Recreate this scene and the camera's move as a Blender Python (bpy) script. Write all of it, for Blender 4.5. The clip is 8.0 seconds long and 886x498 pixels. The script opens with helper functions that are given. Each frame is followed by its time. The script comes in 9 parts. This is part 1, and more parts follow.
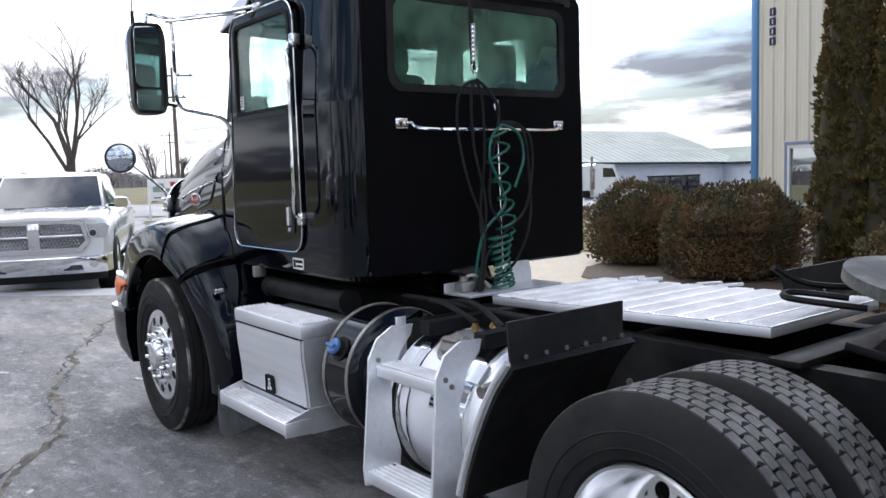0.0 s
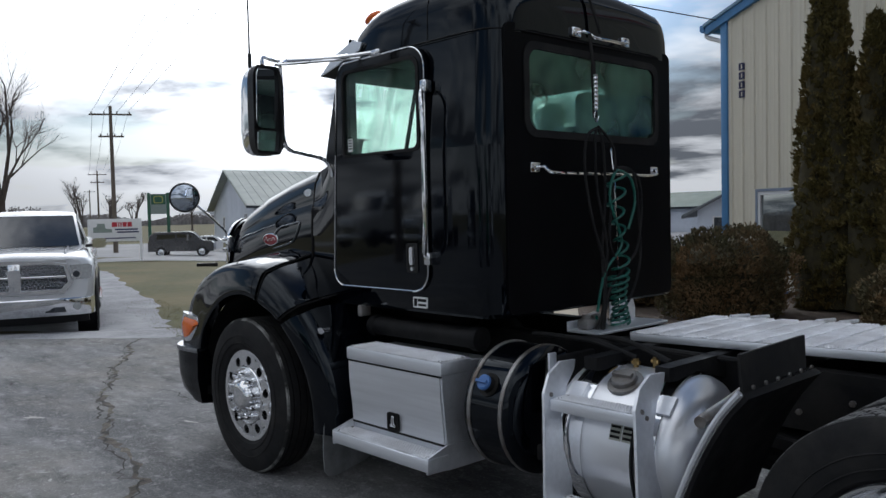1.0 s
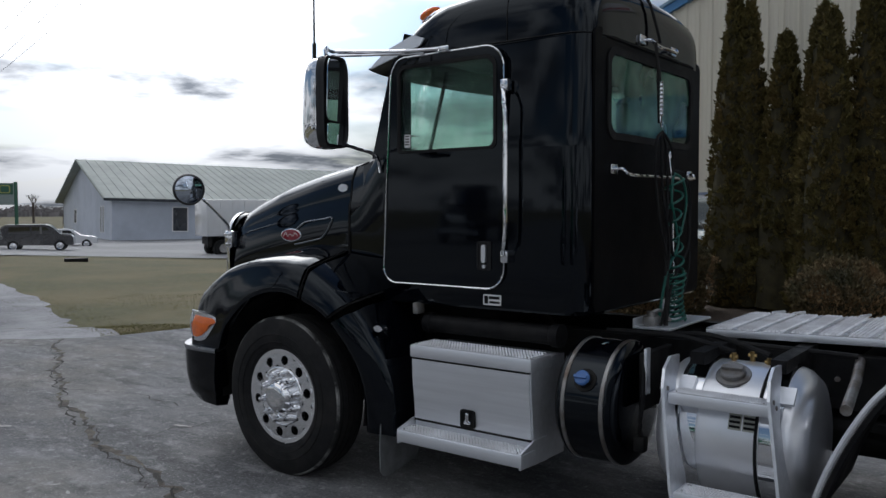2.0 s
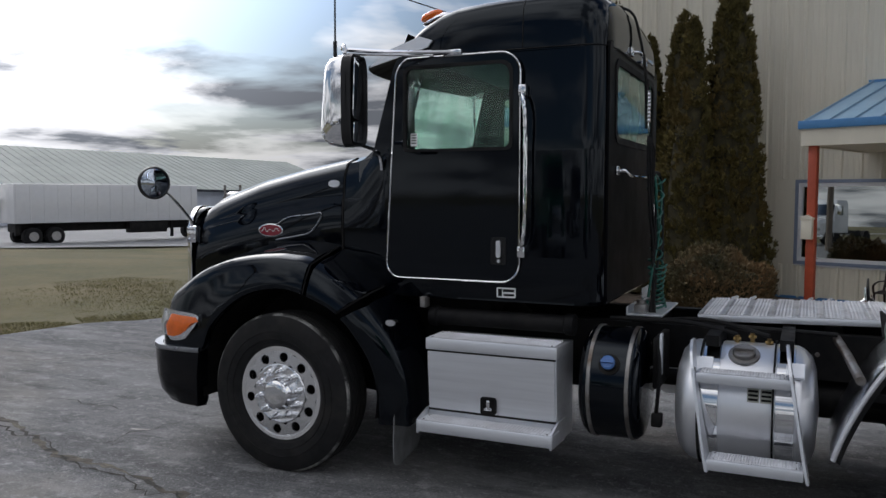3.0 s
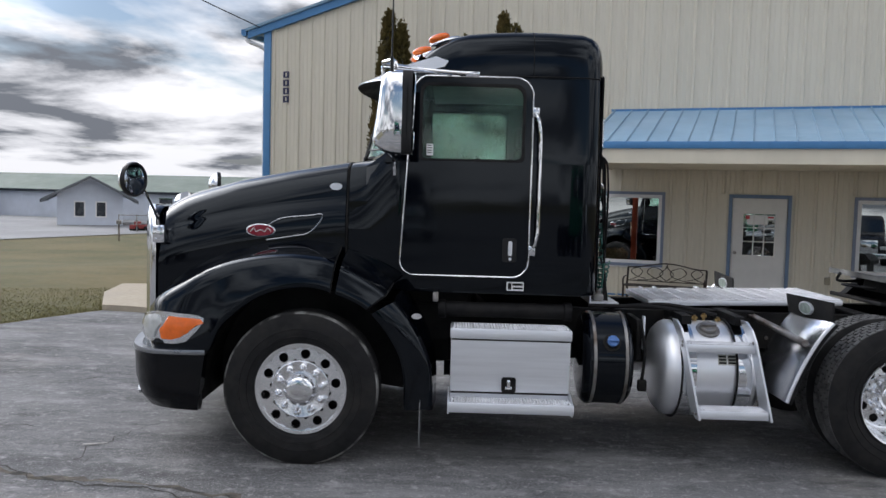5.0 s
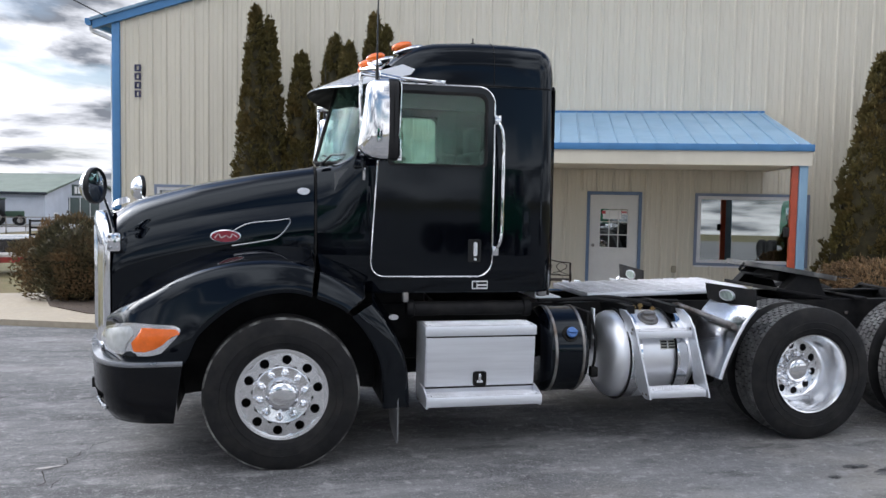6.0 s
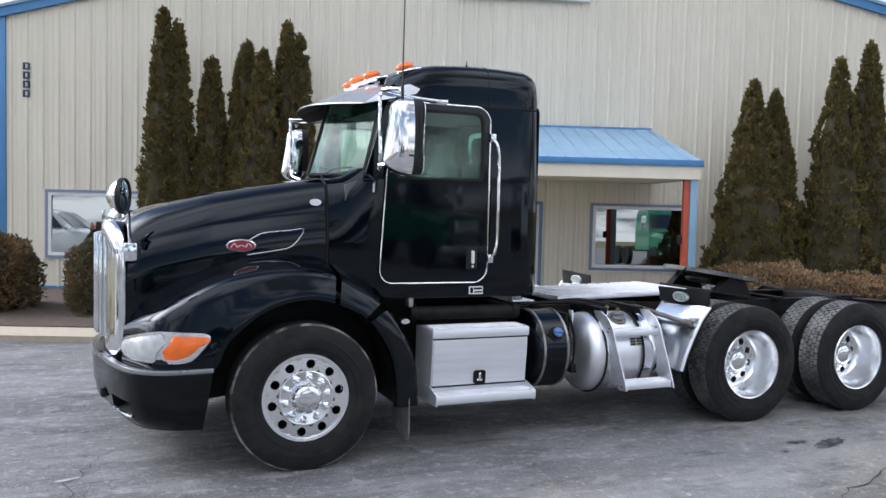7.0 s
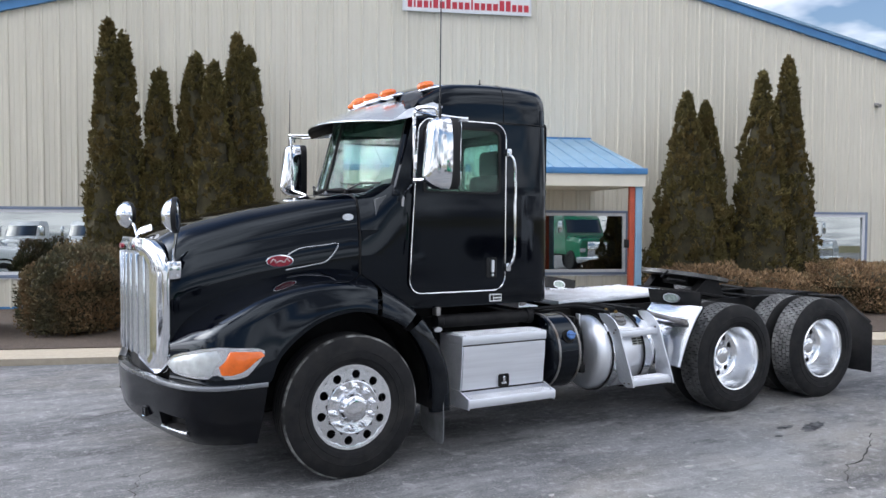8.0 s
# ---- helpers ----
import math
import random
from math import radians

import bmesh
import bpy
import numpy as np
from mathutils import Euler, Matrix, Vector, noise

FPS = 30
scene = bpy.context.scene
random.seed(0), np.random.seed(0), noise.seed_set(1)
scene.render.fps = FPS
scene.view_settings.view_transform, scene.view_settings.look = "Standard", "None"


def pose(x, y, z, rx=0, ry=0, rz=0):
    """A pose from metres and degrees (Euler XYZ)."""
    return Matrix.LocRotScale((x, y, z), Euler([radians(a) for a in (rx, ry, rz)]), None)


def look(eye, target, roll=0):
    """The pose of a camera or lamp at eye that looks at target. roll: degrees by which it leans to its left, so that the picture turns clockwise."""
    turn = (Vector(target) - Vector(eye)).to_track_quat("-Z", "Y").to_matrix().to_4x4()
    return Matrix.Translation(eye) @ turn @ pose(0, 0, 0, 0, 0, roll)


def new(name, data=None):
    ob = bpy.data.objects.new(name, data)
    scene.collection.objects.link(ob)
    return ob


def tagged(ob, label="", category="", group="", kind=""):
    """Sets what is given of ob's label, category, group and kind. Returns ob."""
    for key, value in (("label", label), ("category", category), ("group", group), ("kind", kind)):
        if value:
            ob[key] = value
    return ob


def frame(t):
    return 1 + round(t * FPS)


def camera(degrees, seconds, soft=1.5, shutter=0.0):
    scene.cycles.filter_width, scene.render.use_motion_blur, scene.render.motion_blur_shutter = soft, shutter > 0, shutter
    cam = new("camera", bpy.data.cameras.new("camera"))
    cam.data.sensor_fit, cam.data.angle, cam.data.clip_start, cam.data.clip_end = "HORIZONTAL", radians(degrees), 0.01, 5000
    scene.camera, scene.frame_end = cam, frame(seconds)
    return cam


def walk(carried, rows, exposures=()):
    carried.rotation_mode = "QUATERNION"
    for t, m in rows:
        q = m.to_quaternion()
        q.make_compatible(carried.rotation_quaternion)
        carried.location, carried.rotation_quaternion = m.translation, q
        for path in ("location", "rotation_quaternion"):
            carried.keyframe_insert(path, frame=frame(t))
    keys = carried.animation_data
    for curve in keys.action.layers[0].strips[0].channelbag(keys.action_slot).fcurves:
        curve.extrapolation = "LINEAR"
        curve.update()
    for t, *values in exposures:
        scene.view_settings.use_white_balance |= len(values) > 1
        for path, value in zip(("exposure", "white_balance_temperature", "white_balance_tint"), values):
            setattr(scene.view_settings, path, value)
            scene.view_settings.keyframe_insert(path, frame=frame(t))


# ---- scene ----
cam = camera(57.52, 8.0)
PATH = [
    (0, (5.5489, -1.7402, 1.715), (3.971, -0.5264, 1.525), -1.8),
    (0.5, (5.2818, -2.2172, 1.731), (3.7377, -0.9497, 1.629), -1.7),
    (1, (4.9525, -2.6722, 1.737), (3.4846, -1.3167, 1.648), -1.3),
    (1.5, (4.4962, -3.0642, 1.746), (3.1323, -1.6033, 1.662), -0.8),
    (2, (4.0532, -3.5124, 1.753), (2.8422, -1.9235, 1.654), -0.2),
    (2.2, (3.8781, -3.6512, 1.756), (2.74, -2.0094, 1.651), -0.3),
    (3.3, (2.8286, -4.4881, 1.844), (2.1468, -2.6131, 1.71), -0.3),
    (3.5, (2.6232, -4.588, 1.825), (2.0415, -2.6786, 1.698), -0.9),
    (4, (2.0845, -4.8451, 1.85), (1.6936, -2.8869, 1.736), -1.0),
    (4.2, (1.8578, -4.9479, 1.812), (1.5299, -2.9777, 1.702), -0.5),
    (5.3, (0.6524, -5.3933, 1.843), (0.7657, -3.4009, 1.72), 1.8),
    (5.5, (0.4328, -5.3931, 1.857), (0.6364, -3.4074, 1.731), 1.7),
    (6, (-0.1318, -5.4466, 1.862), (0.2993, -3.4971, 1.738), 1.0),
    (6.5, (-0.7531, -5.5121, 1.869), (-0.1197, -3.6182, 1.764), 1.2),
    (7, (-1.3446, -5.5055, 1.882), (-0.5661, -3.6663, 1.78), 1.4),
    (7.5, (-1.8769, -5.4024, 1.903), (-1.002, -3.6053, 1.817), 0.9),
    (8, (-2.3417, -5.3275, 1.907), (-1.3484, -3.5934, 1.827), 0.3),
]
EXPOSURES = [(0, 0.32, 6270, 13), (0.25, -0.21, 6140, 12), (0.6, -0.56, 6170, 11), (1.0, -0.81, 6220, 10), (1.5, -0.82, 6250, 10), (2.2, -1.02, 6320, 11), (3.5, -0.48, 6570, 13), (4.2, -0.21, 6570, 13), (5.5, -0.02, 6420, 13), (6.0, 0.23, 6380, 13), (6.5, 0.36, 6210, 13), (8, 0.46, 6230, 13)]
walk(cam, [(t, look(eye, target, roll)) for t, eye, target, roll in PATH], EXPOSURES)

# ---- daylight: broken cloud, the sun low behind thin cloud ahead of the first view ----
SUN_AZ, SUN_EL = 146.0, 33.0
world = bpy.data.worlds.new("sky")
scene.world = world
world.use_nodes = True
wn, wl = world.node_tree.nodes, world.node_tree.links
wn.clear()


def wnode(kind, **values):
    n = wn.new(kind)
    for k, v in values.items():
        n.inputs[k].default_value = v
    return n


def wmath(op, a, b=None):
    n = wn.new("ShaderNodeMath")
    n.operation = op
    for i, v in enumerate((a, b)):
        if v is None:
            continue
        if isinstance(v, (int, float)):
            n.inputs[i].default_value = v
        else:
            wl.new(v, n.inputs[i])
    return n.outputs[0]


sky = wn.new("ShaderNodeTexSky")
sky.sky_type, sky.sun_disc = "NISHITA", False
sky.sun_elevation, sky.sun_rotation = radians(SUN_EL), radians(90 - SUN_AZ)
sky.air_density, sky.dust_density, sky.ozone_density = 1.0, 0.4, 1.5
coord = wn.new("ShaderNodeTexCoord")
split = wn.new("ShaderNodeSeparateXYZ")
wl.new(coord.outputs["Generated"], split.inputs[0])
height = wmath("ADD", wmath("MAXIMUM", split.outputs["Z"], 0.0), 0.13)
flat = wn.new("ShaderNodeCombineXYZ")
wl.new(wmath("DIVIDE", split.outputs["X"], height), flat.inputs[0])
wl.new(wmath("DIVIDE", split.outputs["Y"], height), flat.inputs[1])
cover = wnode("ShaderNodeTexNoise", Scale=0.62, Detail=6.0, Roughness=0.52, Distortion=0.25)
wl.new(flat.outputs[0], cover.inputs["Vector"])
thick = wnode("ShaderNodeTexNoise", Scale=0.8, Detail=7.0, Roughness=0.56, Distortion=0.2)
shift = wn.new("ShaderNodeVectorMath")
shift.inputs[1].default_value = (21.5, -14.2, 0.0)
wl.new(flat.outputs[0], shift.inputs[0])
wl.new(shift.outputs[0], thick.inputs["Vector"])
ramp_cover = wn.new("ShaderNodeValToRGB")
ramp_cover.color_ramp.elements[0].position, ramp_cover.color_ramp.elements[1].position = 0.41, 0.50
wl.new(cover.outputs["Fac"], ramp_cover.inputs[0])
ramp_thick = wn.new("ShaderNodeValToRGB")
cr = ramp_thick.color_ramp
cr.elements[0].position, cr.elements[0].color = 0.445, (13.2, 13.5, 13.9, 1)
cr.elements[1].position, cr.elements[1].color = 0.575, (2.5, 2.75, 3.15, 1)
mid = cr.elements.new(0.505)
mid.color = (9.6, 9.9, 10.4, 1)
mixed = wn.new("ShaderNodeMix")
mixed.data_type = "RGBA"
haze = wn.new("ShaderNodeMapRange")
for slot, v in (("From Min", 0.02), ("From Max", 0.16), ("To Min", 1.0), ("To Max", 0.0)):
    haze.inputs[slot].default_value = v
wl.new(split.outputs["Z"], haze.inputs["Value"])
wl.new(wmath("MAXIMUM", ramp_cover.outputs["Color"], haze.outputs["Result"]), mixed.inputs["Factor"])
wl.new(sky.outputs["Color"], mixed.inputs["A"])
wl.new(ramp_thick.outputs["Color"], mixed.inputs["B"])
# thin cloud glows round the hidden sun
sun_way = wn.new("ShaderNodeVectorMath")
sun_way.operation = "DOT_PRODUCT"
sun_way.inputs[1].default_value = (math.cos(radians(SUN_AZ)) * math.cos(radians(SUN_EL)), math.sin(radians(SUN_AZ)) * math.cos(radians(SUN_EL)), math.sin(radians(SUN_EL)))
wl.new(coord.outputs["Generated"], sun_way.inputs[0])
glow = wn.new("ShaderNodeMapRange")
glow.interpolation_type = "SMOOTHSTEP"
for slot, v in (("From Min", 0.80), ("From Max", 1.0), ("To Min", 1.0), ("To Max", 4.0)):
    glow.inputs[slot].default_value = v
wl.new(sun_way.outputs["Value"], glow.inputs["Value"])
# the cloud thins out low under the sun
thin_low = wn.new("ShaderNodeMapRange")
for slot, v in (("From Min", 0.10), ("From Max", 0.34), ("To Min", 0.085), ("To Max", 0.0)):
    thin_low.inputs[slot].default_value = v
wl.new(split.outputs["Z"], thin_low.inputs["Value"])
bright_way = wn.new("ShaderNodeVectorMath")
bright_way.operation = "DOT_PRODUCT"
bright_way.inputs[1].default_value = (math.cos(radians(158)), math.sin(radians(158)), 0.0)
wl.new(coord.outputs["Generated"], bright_way.inputs[0])
sunward = wn.new("ShaderNodeMapRange")
for slot, v in (("From Min", 0.84), ("From Max", 0.95), ("To Min", 0.0), ("To Max", 1.0)):
    sunward.inputs[slot].default_value = v
wl.new(bright_way.outputs["Value"], sunward.inputs["Value"])
wl.new(wmath("SUBTRACT", thick.outputs["Fac"], wmath("MULTIPLY", thin_low.outputs["Result"], sunward.outputs["Result"])), ramp_thick.inputs[0])
# an overcast sky is brighter overhead than at its foot
dome = wn.new("ShaderNodeMapRange")
for slot, v in (("From Min", 0.0), ("From Max", 1.0), ("To Min", 0.82), ("To Max", 1.9)):
    dome.inputs[slot].default_value = v
wl.new(split.outputs["Z"], dome.inputs["Value"])
lit = wn.new("ShaderNodeVectorMath")
lit.operation = "SCALE"
wl.new(mixed.outputs["Result"], lit.inputs[0])
wl.new(wmath("MULTIPLY", glow.outputs["Result"], dome.outputs["Result"]), lit.inputs["Scale"])
back = wnode("ShaderNodeBackground", Strength=0.092)
wl.new(lit.outputs[0], back.inputs["Color"])
wout = wn.new("ShaderNodeOutputWorld")
wl.new(back.outputs[0], wout.inputs[0])

sun_lamp = bpy.data.lights.new("sun", "SUN")
sun_lamp.energy, sun_lamp.angle, sun_lamp.color = 0.8, radians(24), (1.0, 0.95, 0.87)
sun = new("sun", sun_lamp)
sun.matrix_world = look((0, 0, 30), (-math.cos(radians(SUN_AZ)) * math.cos(radians(SUN_EL)), -math.sin(radians(SUN_AZ)) * math.cos(radians(SUN_EL)), 30 - math.sin(radians(SUN_EL))))

# ---- materials ----
def material(name, colour, rough=0.5, metal=0.0, vary=0.12, scale=8.0, bump=0.0, bump_scale=40.0, coat=0.0, second=None, second_scale=1.5,
             second_at=(0.45, 0.65), rough_vary=0.1, stretch=(1, 1, 1), island=0.0, per_object=0.0, spec=0.5, spec_tint=(1, 1, 1)):
    """A surface with grain at one scale, stains at a larger one, and a fine relief."""
    m = bpy.data.materials.new(name)
    m.use_nodes = True
    nt = m.node_tree
    b = nt.nodes["Principled BSDF"]
    b.inputs["Metallic"].default_value = metal
    b.inputs["Coat Weight"].default_value = coat
    b.inputs["Specular IOR Level"].default_value = spec
    b.inputs["Specular Tint"].default_value = (*spec_tint, 1)
    b.inputs["Coat Roughness"].default_value = 0.03
    tc = nt.nodes.new("ShaderNodeTexCoord")
    mp = nt.nodes.new("ShaderNodeMapping")
    mp.inputs["Scale"].default_value = stretch
    nt.links.new(tc.outputs["Object"], mp.inputs[0])

    def noise_of(s, detail=5.0):
        n = nt.nodes.new("ShaderNodeTexNoise")
        n.inputs["Scale"].default_value, n.inputs["Detail"].default_value, n.inputs["Roughness"].default_value = s, detail, 0.6
        nt.links.new(mp.outputs[0], n.inputs["Vector"])
        return n.outputs["Fac"]

    def ramp(fac, a, b_):
        r = nt.nodes.new("ShaderNodeMapRange")
        r.inputs["From Min"].default_value, r.inputs["From Max"].default_value = 0.3, 0.7
        r.inputs["To Min"].default_value, r.inputs["To Max"].default_value = a, b_
        nt.links.new(fac, r.inputs["Value"])
        return r.outputs["Result"]

    grain = noise_of(scale)
    base = nt.nodes.new("ShaderNodeMix")
    base.data_type = "RGBA"
    base.blend_type = "MULTIPLY"
    base.inputs["Factor"].default_value = 1.0
    base.inputs["A"].default_value = (*colour, 1)
    grey = nt.nodes.new("ShaderNodeCombineColor")
    value = ramp(grain, 1 - vary, 1 + vary)
    if per_object or island:
        info = nt.nodes.new("ShaderNodeObjectInfo" if per_object else "ShaderNodeNewGeometry")
        k = per_object or island
        r2 = nt.nodes.new("ShaderNodeMapRange")
        r2.inputs["To Min"].default_value, r2.inputs["To Max"].default_value = 1 - k, 1 + k
        nt.links.new(info.outputs["Random" if per_object else "Random Per Island"], r2.inputs["Value"])
        mul = nt.nodes.new("ShaderNodeMath")
        mul.operation = "MULTIPLY"
        nt.links.new(value, mul.inputs[0])
        nt.links.new(r2.outputs["Result"], mul.inputs[1])
        value = mul.outputs[0]
    for i in range(3):
        nt.links.new(value, grey.inputs[i])
    nt.links.new(grey.outputs[0], base.inputs["B"])
    colour_out = base.outputs["Result"]
    if second:
        stain = nt.nodes.new("ShaderNodeMapRange")
        stain.inputs["From Min"].default_value, stain.inputs["From Max"].default_value = second_at
        nt.links.new(noise_of(second_scale, 7.0), stain.inputs["Value"])
        mix = nt.nodes.new("ShaderNodeMix")
        mix.data_type = "RGBA"
        nt.links.new(stain.outputs["Result"], mix.inputs["Factor"])
        nt.links.new(colour_out, mix.inputs["A"])
        mix.inputs["B"].default_value = (*second, 1)
        colour_out = mix.outputs["Result"]
    nt.links.new(colour_out, b.inputs["Base Color"])
    if rough_vary:
        nt.links.new(ramp(noise_of(scale * 0.37), max(0.0, rough - rough_vary), min(1.0, rough + rough_vary)), b.inputs["Roughness"])
    else:
        b.inputs["Roughness"].default_value = rough
    if bump:
        bp = nt.nodes.new("ShaderNodeBump")
        bp.inputs["Strength"].default_value, bp.inputs["Distance"].default_value = bump, 0.01
        nt.links.new(noise_of(bump_scale), bp.inputs["Height"])
        nt.links.new(bp.outputs[0], b.inputs["Normal"])
    return m


def glass(name, tint, rough=0.0, sheen_least=0.04, fog=0.0):
    """A thin pane: clear with a tint, and a mirror-like sheen that grows towards grazing."""
    m = bpy.data.materials.new(name)
    m.use_nodes = True
    nt = m.node_tree
    nt.nodes.clear()
    out = nt.nodes.new("ShaderNodeOutputMaterial")
    clear = nt.nodes.new("ShaderNodeBsdfTransparent")
    clear.inputs[0].default_value = (*tint, 1)
    gloss = nt.nodes.new("ShaderNodeBsdfGlossy")
    gloss.inputs["Roughness"].default_value = rough
    gloss.inputs["Color"].default_value = (0.95, 1.0, 0.98, 1)
    edge_on = nt.nodes.new("ShaderNodeLayerWeight")
    edge_on.inputs[0].default_value = 0.5
    power = nt.nodes.new("ShaderNodeMath")
    power.operation = "POWER"
    power.inputs[1].default_value = 5.0
    nt.links.new(edge_on.outputs["Facing"], power.inputs[0])
    sheen = nt.nodes.new("ShaderNodeMapRange")
    sheen.inputs["To Min"].default_value, sheen.inputs["To Max"].default_value = sheen_least, 0.9
    nt.links.new(power.outputs[0], sheen.inputs["Value"])
    mixs = nt.nodes.new("ShaderNodeMixShader")
    nt.links.new(sheen.outputs["Result"], mixs.inputs[0])
    body = clear.outputs[0]
    if fog:
        mist = nt.nodes.new("ShaderNodeBsdfTranslucent")
        mist.inputs[0].default_value = (0.62, 0.90, 0.78, 1)
        spots = nt.nodes.new("ShaderNodeTexNoise")
        spots.inputs["Scale"].default_value = 3.0
        amount = nt.nodes.new("ShaderNodeMapRange")
        amount.inputs["From Min"].default_value, amount.inputs["From Max"].default_value = 0.3, 0.7
        amount.inputs["To Max"].default_value = fog * 2
        where = nt.nodes.new("ShaderNodeTexCoord")
        nt.links.new(where.outputs["Object"], spots.inputs["Vector"])
        nt.links.new(spots.outputs["Fac"], amount.inputs["Value"])
        veil = nt.nodes.new("ShaderNodeMixShader")
        nt.links.new(amount.outputs["Result"], veil.inputs[0])
        nt.links.new(body, veil.inputs[1])
        nt.links.new(mist.outputs[0], veil.inputs[2])
        body = veil.outputs[0]
    nt.links.new(body, mixs.inputs[1])
    nt.links.new(gloss.outputs[0], mixs.inputs[2])
    nt.links.new(mixs.outputs[0], out.inputs[0])
    return m


def asphalt():
    """Old asphalt: fine aggregate, pale bleached drifts and darker damp patches at several sizes."""
    m = material("old_asphalt", (0.118, 0.119, 0.123), 0.82, 0.0, 0.5, 55, 0.6, 110, rough_vary=0.12, spec=0.2)
    nt = m.node_tree
    b = nt.nodes["Principled BSDF"]
    source = b.inputs["Base Color"].links[0].from_socket
    tc = nt.nodes.new("ShaderNodeTexCoord")
    layers = ((0.5, 0.44, 0.64, (0.235, 0.236, 0.238), 0.8, (0.45, 1.3, 1)), (1.6, 0.50, 0.66, (0.31, 0.31, 0.312), 0.5, (0.5, 1.6, 1)), (0.33, 0.50, 0.66, (0.29, 0.265, 0.225), 0.5, (0.8, 1, 1)),
              (0.7, 0.52, 0.68, (0.055, 0.056, 0.059), 0.8, (0.5, 1.1, 1)), (2.6, 0.53, 0.68, (0.06, 0.061, 0.064), 0.75, (0.6, 1.4, 1)), (5.0, 0.54, 0.68, (0.34, 0.34, 0.342), 0.55, (0.8, 1.2, 1)), (14.0, 0.55, 0.68, (0.45, 0.445, 0.44), 0.5, (1, 1, 1)), (22.0, 0.56, 0.68, (0.06, 0.06, 0.06), 0.5, (1, 1, 1)),
              (60.0, 0.58, 0.67, (0.55, 0.55, 0.54), 0.7, (1, 1, 1)), (75.0, 0.60, 0.68, (0.03, 0.03, 0.03), 0.6, (1, 1, 1)))
    for scale_, lo, hi, colour_, amount, stretch in layers:
        mp = nt.nodes.new("ShaderNodeMapping")
        mp.inputs["Scale"].default_value = stretch
        mp.inputs["Location"].default_value = (scale_ * 3.1, scale_ * 1.7, 0)
        nt.links.new(tc.outputs["Object"], mp.inputs[0])
        n = nt.nodes.new("ShaderNodeTexNoise")
        n.inputs["Scale"].default_value, n.inputs["Detail"].default_value, n.inputs["Roughness"].default_value = scale_, 9.0, 0.68
        nt.links.new(mp.outputs[0], n.inputs["Vector"])
        r = nt.nodes.new("ShaderNodeMapRange")
        r.inputs["From Min"].default_value, r.inputs["From Max"].default_value, r.inputs["To Max"].default_value = lo, hi, amount
        nt.links.new(n.outputs["Fac"], r.inputs["Value"])
        mix = nt.nodes.new("ShaderNodeMix")
        mix.data_type = "RGBA"
        nt.links.new(r.outputs["Result"], mix.inputs["Factor"])
        nt.links.new(source, mix.inputs["A"])
        mix.inputs["B"].default_value = (*colour_, 1)
        source = mix.outputs["Result"]
    nt.links.new(source, b.inputs["Base Color"])
    return m


M_PAINT = material("black_paint", (0.001, 0.0014, 0.003), 0.05, 0.0, 0.1, 3.0, 0.035, 2.2, rough_vary=0.02, spec=0.34, spec_tint=(0.82, 0.92, 1.0))
M_BLACK = material("black_chassis", (0.006, 0.006, 0.007), 0.62, 0.0, 0.3, 12, 0.15, 60, second=(0.016, 0.015, 0.014), second_scale=3, rough_vary=0.15, spec=0.2)
M_PLASTIC = material("black_plastic", (0.009, 0.009, 0.010), 0.4, 0.0, 0.2, 20, 0.1, 90, spec=0.35)
M_RUBBER = material("tyre_rubber", (0.009, 0.009, 0.010), 0.8, 0.0, 0.3, 14, 0.12, 70, second=(0.020, 0.019, 0.018), second_scale=4, spec=0.3)
M_TREAD = material("tyre_tread", (0.06, 0.06, 0.06), 0.85, 0.0, 0.3, 18, 0.2, 80, second=(0.14, 0.14, 0.14), second_scale=5)
M_CHROME = material("chrome", (0.82, 0.83, 0.85), 0.06, 1.0, 0.03, 6, rough_vary=0.03)
M_ALU = material("polished_aluminium", (0.86, 0.87, 0.89), 0.22, 1.0, 0.02, 9, 0.008, 160, rough_vary=0.015)
M_BRUSHED = material("brushed_aluminium", (0.82, 0.84, 0.88), 0.42, 0.78, 0.06, 5, 0.04, 150, stretch=(0.3, 6, 6), rough_vary=0.08)
M_SATIN = material("satin_aluminium", (0.87, 0.88, 0.91), 0.34, 0.85, 0.03, 5, 0.02, 200, rough_vary=0.05)
M_TREADPLATE = material("diamond_plate", (0.86, 0.87, 0.90), 0.48, 0.6, 0.1, 14, 0.15, 90, second=(0.70, 0.70, 0.72), second_scale=3)
# satin metal for bright lips and for the drawn vent and bumper highlights
M_TRIM = material("satin_trim", (0.30, 0.31, 0.33), 0.3, 1.0, 0.1, 9)
M_WORNPLATE = material("worn_plate", (0.72, 0.73, 0.76), 0.42, 0.8, 0.15, 14, 0.15, 90, second=(0.45, 0.45, 0.46), second_scale=6)
M_STEEL = material("worn_steel", (0.35, 0.34, 0.33), 0.5, 0.9, 0.2, 10, 0.1, 60, second=(0.12, 0.09, 0.07), second_scale=5)
M_GREASE = material("greasy_steel", (0.10, 0.10, 0.10), 0.38, 0.6, 0.35, 6, 0.2, 30, second=(0.28, 0.28, 0.27), second_scale=4)
M_LENS = material("headlight_lens", (0.46, 0.48, 0.48), 0.07, 0.25, 0.2, 14, coat=1.0, rough_vary=0.03)
M_AMBER = material("amber_lens", (0.80, 0.145, 0.010), 0.2, 0.0, 0.12, 30, coat=0.6, rough_vary=0.05)
M_RED = material("red_enamel", (0.24, 0.012, 0.028), 0.3, 0.0, 0.1, 20, coat=0.5)
M_WHITE = material("white_enamel", (0.8, 0.8, 0.8), 0.35, 0.0, 0.04, 10)
